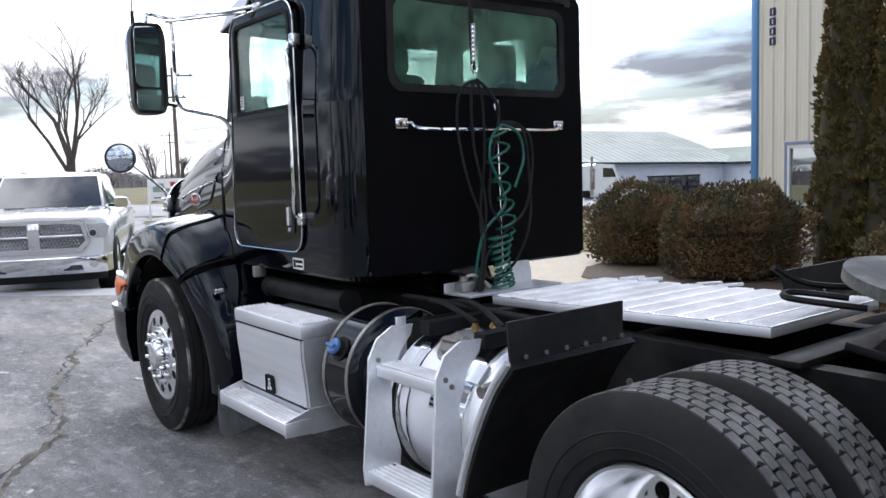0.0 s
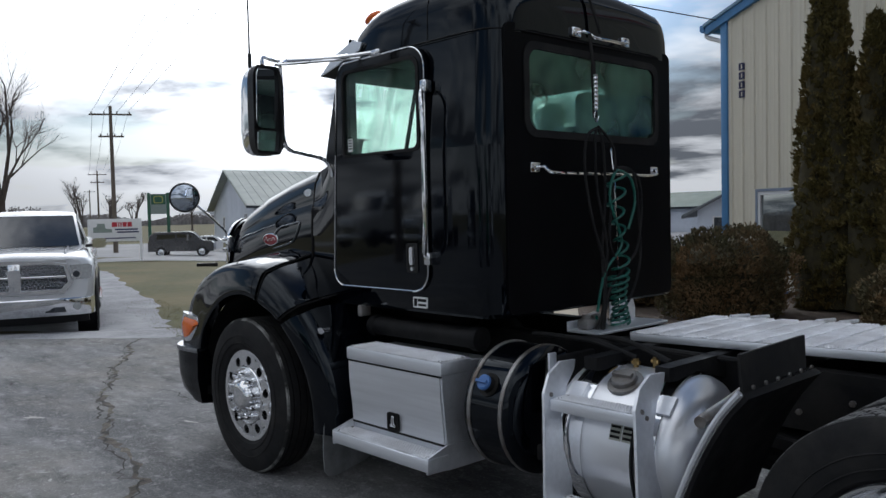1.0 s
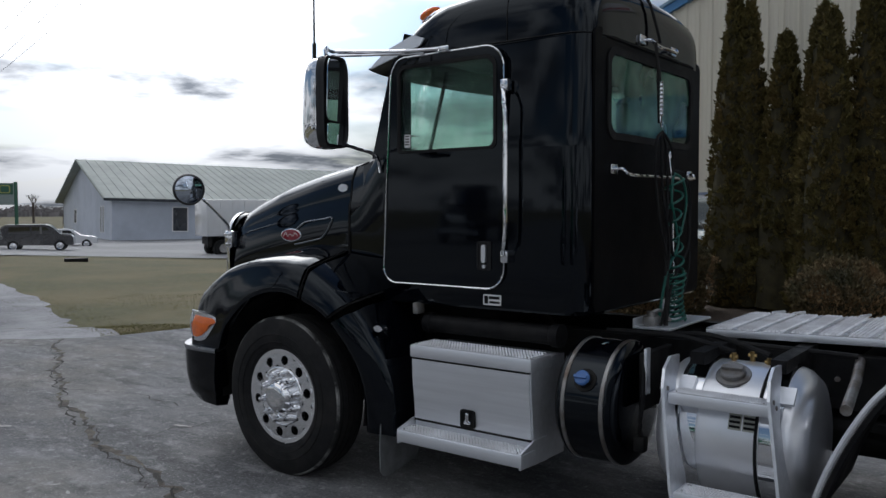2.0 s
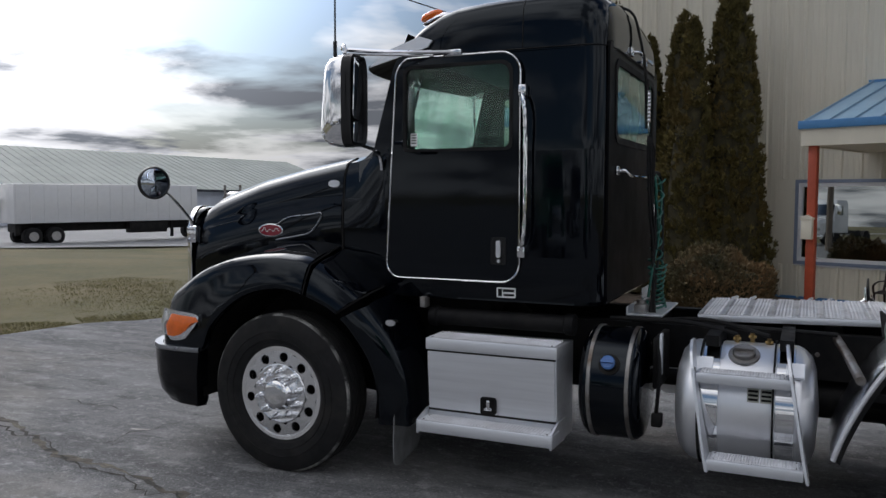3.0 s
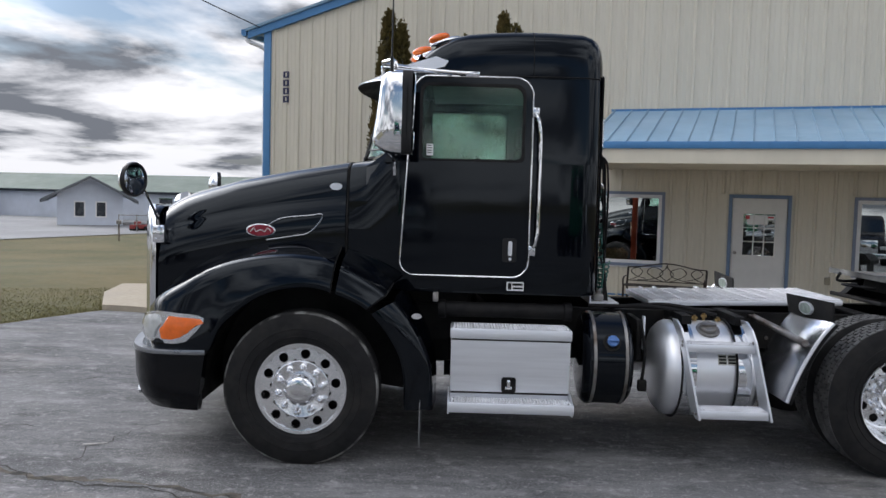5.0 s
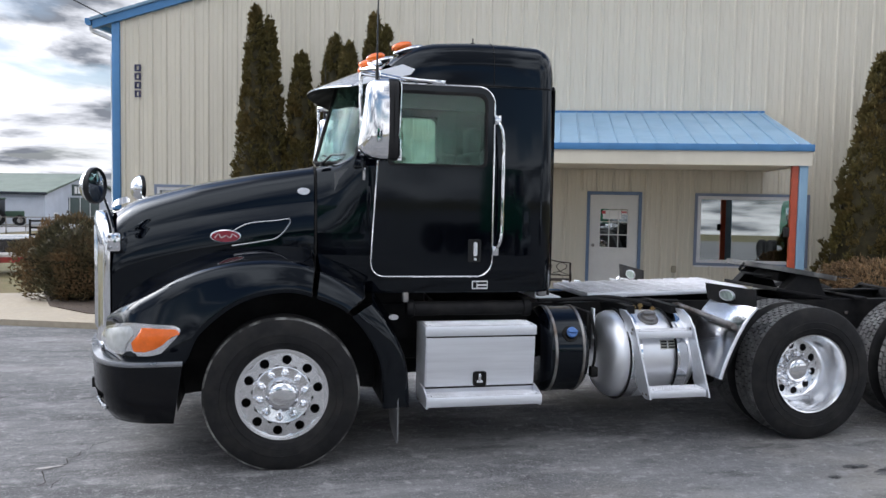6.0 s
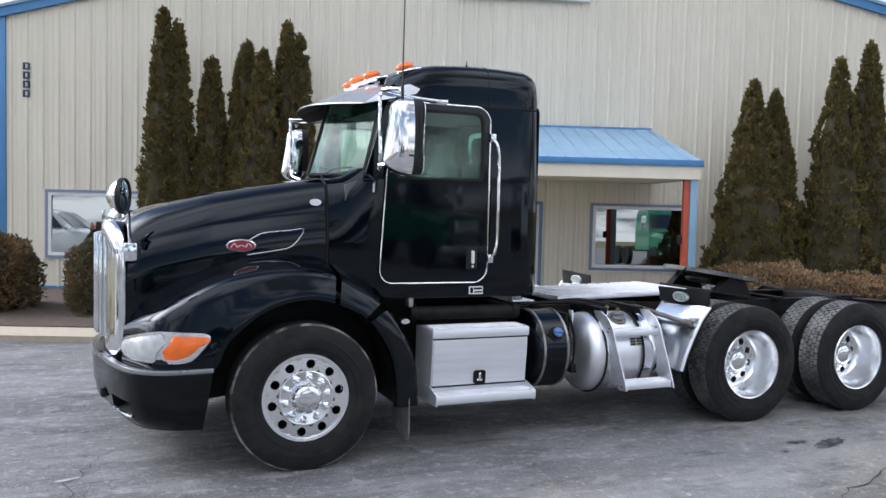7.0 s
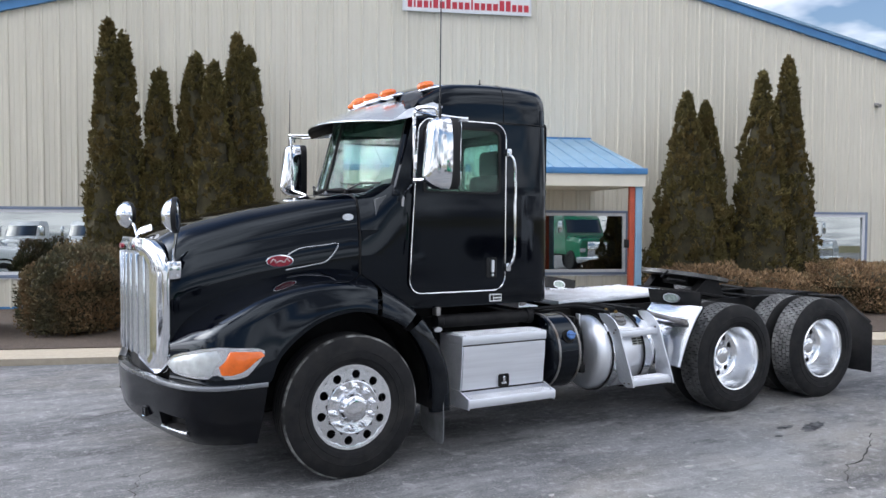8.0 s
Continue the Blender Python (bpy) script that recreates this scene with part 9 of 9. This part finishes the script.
def shed(m, x0, x1, y0, y1, eave, ridge, along, wall_mat, roof_mat, name, label, category, windows=(), over=0.5, base=-1.0):
    """A gabled building in local axes; along: the axis of its ridge."""
    t = thing(name, label, category, m)
    bm = B()
    box(bm, x0, x1, y0, y1, base, eave)
    if along == "Y":
        xm = (x0 + x1) / 2
        prism(bm, [(x0, eave), (x1, eave), (xm, ridge)], "Y", y0, y1)
    else:
        ym = (y0 + y1) / 2
        prism(bm, [(y0, eave), (y1, eave), (ym, ridge)], "X", x0, x1)
    wl_ = part("wall", bm, wall_mat, t, "pale metal wall")
    if along == "Y":
        xm, sl_ = (x0 + x1) / 2, (ridge - eave) / ((x1 - x0) / 2)
        for s in (-1, 1):
            xe = x1 + over if s > 0 else x0 - over
            bm = B()
            prism(bm, [(xm, ridge + 0.05), (xe, eave - sl_ * over + 0.05), (xe, eave - sl_ * over - 0.15), (xm, ridge - 0.10)], "Y", y0 - over, y1 + over)
            rf = part("roof", bm, roof_mat, t, "ribbed metal roof")
            n = int((y1 - y0) / 0.9)
            bm = B()
            for k in range(n + 1):
                y = y0 - over + 0.1 + (y1 - y0 + 2 * over - 0.2) * k / n
                loft(bm, [[(xm, y - 0.05, ridge + 0.05), (xm, y, ridge + 0.11), (xm, y + 0.05, ridge + 0.05)], [(xe, y - 0.05, eave - sl_ * over + 0.05), (xe, y, eave - sl_ * over + 0.11), (xe, y + 0.05, eave - sl_ * over + 0.05)]], True)
            part("roof_ribs", bm, roof_mat, rf)
            bm = B()
            box(bm, xe - 0.04, xe + 0.04, y0 - over, y1 + over, eave - sl_ * over - 0.22, eave - sl_ * over + 0.03)
            part("eave_trim", bm, M_DARK, rf)
    else:
        ym, sl_ = (y0 + y1) / 2, (ridge - eave) / ((y1 - y0) / 2)
        for s in (-1, 1):
            ye = y1 + over if s > 0 else y0 - over
            bm = B()
            prism(bm, [(ym, ridge + 0.05), (ye, eave - sl_ * over + 0.05), (ye, eave - sl_ * over - 0.15), (ym, ridge - 0.10)], "X", x0 - over, x1 + over)
            part("roof", bm, roof_mat, t, "metal roof")
            bm = B()
            box(bm, x0 - over, x1 + over, ye - 0.04, ye + 0.04, eave - sl_ * over - 0.22, eave - sl_ * over + 0.03)
            part("eave_trim", bm, M_DARK, t)
    for ax, a, b, z0, z1 in windows:
        bm = B()
        if ax == "x1":
            box(bm, x1 - 0.05, x1 + 0.03, a, b, z0, z1)
        elif ax == "x0":
            box(bm, x0 - 0.03, x0 + 0.05, a, b, z0, z1)
        elif ax == "y0":
            box(bm, a, b, y0 - 0.03, y0 + 0.05, z0, z1)
        w = part("window", bm, M_DARK, t, "dark narrow window")
        bm = B()
        if ax == "x1":
            ring_frame(bm, [(a, z0), (b, z0), (b, z1), (a, z1)], [(a - 0.1, z0 - 0.1), (b + 0.1, z0 - 0.1), (b + 0.1, z1 + 0.1), (a - 0.1, z1 + 0.1)], "X", x1 - 0.02, x1 + 0.05)
        elif ax == "y0":
            ring_frame(bm, [(a, z0), (b, z0), (b, z1), (a, z1)], [(a - 0.1, z0 - 0.1), (b + 0.1, z0 - 0.1), (b + 0.1, z1 + 0.1), (a - 0.1, z1 + 0.1)], "Y", y0 - 0.05, y0 + 0.02)
        if bm.verts:
            part("window_frame", bm, M_WHITE, w)
        else:
            bm.free()
    return t


shed(FRAME_B @ pose(0, 12.7, 0, -1.2, 0, 0) @ pose(0, -12.7, 0), -110, -77.0, 12.7, 63.0, 3.1, 7.4, "Y", M_WHITEWALL, M_PALEROOF, "long_shed", "long white metal shed with a pale ribbed roof", "shed",
     (("x1", 18.4, 19.8, -0.2, 2.1), ("x1", 33, 34, -0.2, 2.1), ("y0", -81.6, -81.1, -0.4, 2.1), ("y0", -82.9, -82.4, -0.4, 2.1), ("y0", -100.5, -98.8, 0.3, 1.8)), 0.9, -1.6)
shed(pose(-30.2, 64.06, -1.15, 0, 0, 23.6), -2.6, 2.6, 0.0, 9.0, 2.75, 4.13, "Y", M_HOUSEWALL, M_GREYROOF, "white_house", "small white gabled house with wide grey eaves", "house",
     (("y0", 0.5, 1.2, 0.75, 1.95), ("y0", -1.2, -0.5, 0.75, 1.95)), 1.2, -0.4)
gp = at_azimuth((-0.13, -5.45), 103.8, 84)
barn = shed(pose(*gp, -1.2, 0, 0, -15), -62, 0, 0, 15, 3.1, 4.9, "X", M_WHITEWALL, M_GREENROOF, "implement_barn", "long white barn with a green metal roof", "barn", (("x1", 1.6, 2.1, 0.3, 1.0),), 0.4, -0.5)
bm = B()
box(bm, -0.05, 0.08, 4.3, 10.7, -0.5, 2.55, 0.02)
door = part("sliding_door", bm, M_BARNDOOR, barn, "dark green sliding door")
for y in (4.3, 6.4, 8.5, 10.6):
    bm = B()
    box(bm, 0.08, 0.12, y, y + 0.1, -0.5, 2.55)
    part("door_rib", bm, M_WHITE, door)
bm = B()
box(bm, -0.02, 0.12, 5.0, 9.6, 2.75, 3.85, 0.02)
sign = part("barn_sign", bm, M_BARNDOOR, barn, "dark sign with pale lettering bars")
for k in range(6):
    bm = B()
    box(bm, 0.12, 0.14, 5.3 + 0.7 * k, 5.8 + 0.7 * k, 2.95, 3.65)
    part("sign_bar", bm, M_WHITE, sign)


def semi_trailer_rig(m):
    """A parked tractor with a long white trailer, nose towards +y."""
    t = thing("tractor_trailer", "white tractor with a long white box trailer parked by the road", "truck", m)
    bm = B()
    box(bm, -1.28, 1.28, -11.1, -0.2, 1.25, 3.45, 0.04)
    tr = part("trailer_box", bm, M_WHITECAR, t, "long white trailer box")
    bm = B()
    for k in range(15):
        box(bm, 1.28, 1.30, -11.0 + 0.74 * k, -10.94 + 0.74 * k, 1.3, 3.4)
    part("trailer_posts", bm, M_WHITECAR, tr)
    bm = B()
    box(bm, -0.5, 0.5, -10.9, 6.8, 0.75, 1.2)
    box(bm, 1.0, 1.24, -11.05, -10.8, 0.6, 1.25)
    box(bm, 0.55, 1.15, -4.6, -2.2, 0.55, 1.2, 0.03)
    box(bm, 0.9, 1.05, -1.9, -1.75, 0.25, 1.25)
    part("underframe", bm, M_BLACK, t)
    bm = B()
    prism(bm, [(3.2, 0.8), (3.2, 2.9), (3.45, 3.05), (4.8, 2.95), (5.1, 2.15), (5.2, 2.0), (6.75, 1.75), (6.95, 1.55), (7.0, 0.75)], "X", -0.95, 0.95)
    part("tractor_cab", bm, M_WHITECAR, t, "white conventional cab and hood", 0.5)
    for s in (-1, 1):
        bm = B()
        prism(bm, [(3.95, 2.1), (3.95, 2.75), (4.7, 2.7), (4.95, 2.1)], "X", s * 0.95, s * 0.965)
        part("side_window", bm, M_AUTOGLASS, t)
        bm = B()
        cyl(bm, (s * 0.98, 3.1, 0.9), (s * 0.98, 3.1, 3.5), 0.09, 10)
        cyl(bm, (s * 1.0, 3.12, 1.3), (s * 1.0, 3.12, 2.7), 0.16, 10)
        part("exhaust_stack", bm, M_STEEL, t)
        bm = B()
        cyl(bm, (s * 0.95, 3.4, 0.75), (s * 0.95, 4.9, 0.75), 0.3, 14)
        part("fuel_tank", bm, M_ALU, t)
        for y in (-10.1, -8.9, 0.35, 1.65, 6.1):
            bm = B()
            sx = 1 if s > 0 else -1
            lathe(bm, [(0.0, sx * 0.02), (0.26, sx * 0.05), (0.28, 0.0), (0.46, sx * -0.01), (0.51, sx * -0.06), (0.51, sx * -0.50), (0.3, sx * -0.52)], 24, "X")
            w = part("wheel", bm, M_RUBBER, t)
            w.matrix_local = pose(s * 1.22, y, 0.51)
            bm = B()
            lathe(bm, [(0.0, sx * 0.03), (0.25, sx * 0.06), (0.27, sx * 0.03)], 20, "X")
            part("rim", bm, material("dusty_rim", (0.35, 0.34, 0.33), 0.5), w)
    bm = B()
    prism(bm, [(6.35, 1.3), (6.65, 1.05), (6.8, 0.7), (7.0, 0.7), (7.0, 1.5), (6.2, 1.55)], "X", -1.22, 1.22)
    part("fender", bm, M_WHITECAR, t)
    return t


rp = in_b(-46.4, 24.1)
semi_trailer_rig(pose(rp.x, rp.y, ground_z(rp.x, rp.y) - 0.02, 0, 0, TURN_B) @ Matrix.Scale(1.04, 4))
for k in range(3):
    p = in_b(-66, 45.5 + 2.0 * k)
    t = thing("dark_bin", "dark upright bin by the shed wall", "bin", pose(p.x, p.y, ground_z(p.x, p.y), 0, 0, TURN_B), "bins by the shed")
    bm = B()
    box(bm, -0.6, 0.6, -0.7, 0.7, 0.0, 1.7, 0.05)
    part("bin_body", bm, M_DARKCAR, t)
    bm = B()
    box(bm, -0.65, 0.65, -0.75, 0.75, 1.7, 1.85, 0.03)
    part("bin_lid", bm, M_BLACK, t)


def farm_tractor(m):
    t = thing("farm_tractor", "dark green farm tractor in the yard", "tractor", m)
    bm = B()
    box(bm, -0.3, 1.9, -0.35, 0.35, 0.8, 1.5, 0.08)
    part("engine_hood", bm, M_MACHINE, t)
    bm = B()
    box(bm, -1.1, 0.1, -0.7, 0.7, 1.3, 2.7, 0.08)
    part("tractor_cab", bm, M_DARK, t)
    bm = B()
    box(bm, -1.2, 0.2, -0.75, 0.75, 2.7, 2.85, 0.05)
    part("cab_top", bm, M_MACHINE, t)
    for x, r, w in ((-0.7, 0.85, 0.5), (1.4, 0.55, 0.35)):
        for s in (-1, 1):
            bm = B()
            cyl(bm, (x, s * 0.65, r), (x, s * (0.65 + w), r), r, 24)
            wl_ = part("wheel", bm, M_RUBBER, t)
            bm = B()
            cyl(bm, (x, s * (0.66 + w), r), (x, s * (0.67 + w), r), r * 0.5, 16)
            part("rim", bm, M_STEEL, wl_)
    return t


E55 = (0.43, -5.39)
for az, d, turn in ((107.7, 80, 195), (106.5, 82, 20), (109.2, 84, 110)):
    q = at_azimuth(E55, az, d)
    farm_tractor(pose(*q, ground_z(*q), 0, 0, turn) @ Matrix.Scale(0.86, 4))


def yard_fence():
    t = thing("yard_fence", "thin pipe fence along the yard", "fence", pose(0, 0, 0))
    pts = [at_azimuth(E55, az, 64) for az in [112 - 1.1 * k for k in range(12)]]
    for p in pts:
        bm = B()
        cyl(bm, (p[0], p[1], ground_z(*p) - 0.1), (p[0], p[1], ground_z(*p) + 1.3), 0.04, 6)
        part("post", bm, M_STEEL, t)
    for z in (0.6, 1.25):
        bm = B()
        tube(bm, [(p[0], p[1], ground_z(*p) + z) for p in pts], 0.03, 5)
        part("rail", bm, M_STEEL, t)
    q = at_azimuth(E55, 110.8, 66)
    t2 = thing("red_implement", "rusty red implement in the yard", "implement", pose(*q, ground_z(*q), 0, 0, 70) @ Matrix.Scale(0.6, 4))
    bm = B()
    box(bm, -1.2, 1.2, -0.4, 0.4, 0.3, 0.8, 0.05)
    box(bm, -0.5, 0.2, -0.3, 0.3, 0.8, 1.2, 0.04)
    part("implement_frame", bm, M_RUST, t2)
    bm = B()
    for x in (-0.8, 0.8):
        cyl(bm, (x, -0.5, 0.3), (x, 0.5, 0.3), 0.3, 12)
    part("wheels", bm, M_RUBBER, t2)


yard_fence()
q = at_azimuth(E55, 111.9, 53)
mb = thing("mail_box", "small mailbox on a post by the road", "mailbox", pose(*q, ground_z(*q), 0, 0, 20))
bm = B()
box(bm, -0.05, 0.05, -0.05, 0.05, -0.1, 1.0)
part("post", bm, M_POLE, mb)
bm = B()
box(bm, -0.14, 0.14, -0.25, 0.25, 1.0, 1.25, 0.05)
part("box", bm, M_STEEL, mb)


def ramp_trailer(m):
    t = thing("ramp_trailer", "low equipment trailer with upright black ramps", "trailer", m)
    bm = B()
    box(bm, -0.95, 0.95, 0.0, 4.5, 0.45, 0.60, 0.01)
    part("deck", bm, material("trailer_deck", (0.42, 0.40, 0.38), 0.8, 0, 0.2, 4), t, "pale plank deck")
    for s in (-1, 1):
        rm = None
        for x in (s * 0.92, s * 0.45):
            bm = B()
            box(bm, x - 0.03, x + 0.03, -0.06, 0.0, 0.30, 1.60)
            rm = part("ramp_rail", bm, M_BLACK, t)
        for k in range(7):
            bm = B()
            box(bm, min(s * 0.45, s * 0.92), max(s * 0.45, s * 0.92), -0.06, -0.01, 0.36 + 0.195 * k, 0.41 + 0.195 * k)
            part("ramp_rung", bm, M_BLACK, t)
        bm = B()
        cyl(bm, (s * 0.66, 2.4, 0.30), (s * 0.86, 2.4, 0.30), 0.30, 20)
        part("wheel", bm, M_RUBBER, t)
    bm = B()
    box(bm, -0.95, 0.95, -0.04, 0.02, 0.36, 0.52)
    part("tail_beam", bm, M_RUST, t, "red tail beam")
    bm = B()
    prism(bm, [(0.9, 0.6), (0.9, 0.98), (1.3, 1.05), (2.6, 1.05), (2.9, 0.6)], "X", -0.75, 0.75)
    part("tarped_load", bm, M_DARKCAR, t, "dark tarped load")
    return t


ramp_trailer(pose(-6.04, 15.64, ground_z(-6.04, 15.64), 0, 0, 15) @ Matrix.Scale(0.84, 4))
t = thing("drain_block", "small dark block lying on the lawn", "block", pose(*at_azimuth(E1, 153.6, 37), ground_z(*at_azimuth(E1, 153.6, 37)), 0, 0, 62))
bm = B()
box(bm, -0.45, 0.45, -0.2, 0.2, -0.05, 0.13, 0.03)
part("block", bm, M_BLACK, t)


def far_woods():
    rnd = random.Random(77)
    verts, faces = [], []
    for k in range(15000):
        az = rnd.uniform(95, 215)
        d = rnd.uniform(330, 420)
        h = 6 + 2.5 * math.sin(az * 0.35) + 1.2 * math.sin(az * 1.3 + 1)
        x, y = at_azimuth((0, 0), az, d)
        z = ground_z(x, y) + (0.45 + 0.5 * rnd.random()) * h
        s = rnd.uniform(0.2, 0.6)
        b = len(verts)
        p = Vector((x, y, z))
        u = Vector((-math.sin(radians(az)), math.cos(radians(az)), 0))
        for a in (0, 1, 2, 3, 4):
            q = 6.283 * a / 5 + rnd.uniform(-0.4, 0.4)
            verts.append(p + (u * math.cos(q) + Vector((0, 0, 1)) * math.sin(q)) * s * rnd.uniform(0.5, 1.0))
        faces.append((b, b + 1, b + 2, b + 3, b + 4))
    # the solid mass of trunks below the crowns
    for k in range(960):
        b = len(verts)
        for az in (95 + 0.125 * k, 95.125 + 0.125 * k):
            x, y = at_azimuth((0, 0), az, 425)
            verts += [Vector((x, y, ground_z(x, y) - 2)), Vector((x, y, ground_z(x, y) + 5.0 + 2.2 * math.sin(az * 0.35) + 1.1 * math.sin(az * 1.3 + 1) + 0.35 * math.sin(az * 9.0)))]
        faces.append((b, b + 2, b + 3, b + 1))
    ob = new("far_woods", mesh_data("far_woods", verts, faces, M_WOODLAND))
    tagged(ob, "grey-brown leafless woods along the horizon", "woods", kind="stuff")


far_woods()


# trucks parked across the lot, which the office windows mirror
def parked_truck(m, paint, label):
    t = thing("parked_truck", label, "truck", m, "trucks parked across the lot")
    bm = B()
    rings = []
    for y, w, z0, z1 in ((0.0, 0.95, 0.75, 1.55), (-0.08, 1.0, 0.6, 1.66), (-0.6, 1.05, 0.6, 1.74), (-1.5, 1.1, 0.6, 1.86)):
        rings.append([(-w, y, z0), (-w, y, z1 - 0.25), (-w * 0.86, y, z1 - 0.04), (-w * 0.4, y, z1), (w * 0.4, y, z1), (w * 0.86, y, z1 - 0.04), (w, y, z1 - 0.25), (w, y, z0)])
    loft(bm, rings)
    part("hood", bm, paint, t, "", 0.5)
    bm = B()
    rings = []
    for z, f, w in ((0.85, -1.45, 1.12), (1.9, -1.5, 1.12), (2.75, -1.85, 1.06), (3.0, -2.1, 0.95)):
        rings.append([(-w, f, z), (-w * 0.5, f + 0.12, z), (w * 0.5, f + 0.12, z), (w, f, z), (w, -3.3, z), (-w, -3.3, z)])
    loft(bm, rings)
    part("cab", bm, paint, t, "", 0.4)
    bm = B()
    loft(bm, [[(-w, f, z), (-w * 0.5, f + 0.12, z), (w * 0.5, f + 0.12, z), (w, f, z)] for z, f, w in ((1.98, -1.49, 1.0), (2.68, -1.79, 0.96))], False)
    part("windscreen", bm, M_AUTOGLASS, t, "dark windscreen")
    for s in (-1, 1):
        bm = B()
        loft(bm, [[(s * 1.125, -1.75, 2.0), (s * 1.125, -2.6, 2.0)], [(s * 1.09, -1.95, 2.62), (s * 1.09, -2.6, 2.62)]], False)
        part("side_window", bm, M_AUTOGLASS, t)
        bm = B()
        box(bm, s * 1.42 - 0.11, s * 1.42 + 0.11, -1.55, -1.42, 1.95, 2.6, 0.04)
        tube(bm, [(s * 1.4, -1.5, 2.6), (s * 1.1, -1.6, 2.65)], 0.02, 6)
        part("door_mirror", bm, M_CHROME, t)
        bm = B()
        box(bm, s * 0.82 - 0.16, s * 0.82 + 0.16, -0.02, 0.04, 0.95, 1.15, 0.03)
        part("headlight", bm, M_LENS, t)
        for y in (-0.9, -4.6, -5.9):
            bm = B()
            lathe(bm, [(0.0, -0.1), (0.30, -0.12), (0.32, -0.15), (0.48, -0.16), (0.52, -0.11), (0.52, 0.11), (0.0, 0.12)], 24, "X", (s * 1.02, y, 0.52))
            part("wheel", bm, M_RUBBER, t)
    bm = B()
    box(bm, -0.55, 0.55, -0.03, 0.05, 0.7, 1.5, 0.04)
    part("grille", bm, M_CHROME, t)
    bm = B()
    box(bm, -1.15, 1.15, -0.1, 0.16, 0.4, 0.72, 0.06)
    part("bumper", bm, M_CHROME, t)
    bm = B()
    box(bm, -0.43, 0.43, -6.6, -1.0, 0.75, 1.02, 0.02)
    part("frame", bm, M_BLACK, t)


for xb, yb, turn, paint, label in ((-15.5, -29.0, 8, M_WHITECAR, "white truck tractor parked across the lot"), (-19.8, -30.0, 8, M_WHITECAR, "white truck tractor parked across the lot"),
                                   (-9.0, -34.0, 5, M_DARKCAR, "dark truck tractor parked across the lot"), (3.6, -16.0, -4, M_TRUCKGREEN, "dark green truck tractor parked across the lot"),
                                   (9.2, -27.0, 0, M_DARKCAR, "dark truck tractor parked across the lot"), (14.4, -12.5, -6, M_TRUCKGREEN, "dark green truck tractor parked across the lot"),
                                   (27.0, -12.0, -10, M_WHITECAR, "white truck tractor parked across the lot")):
    parked_truck(FRAME_B @ pose(xb, yb, 0.0, 0, 0, turn), paint, label)
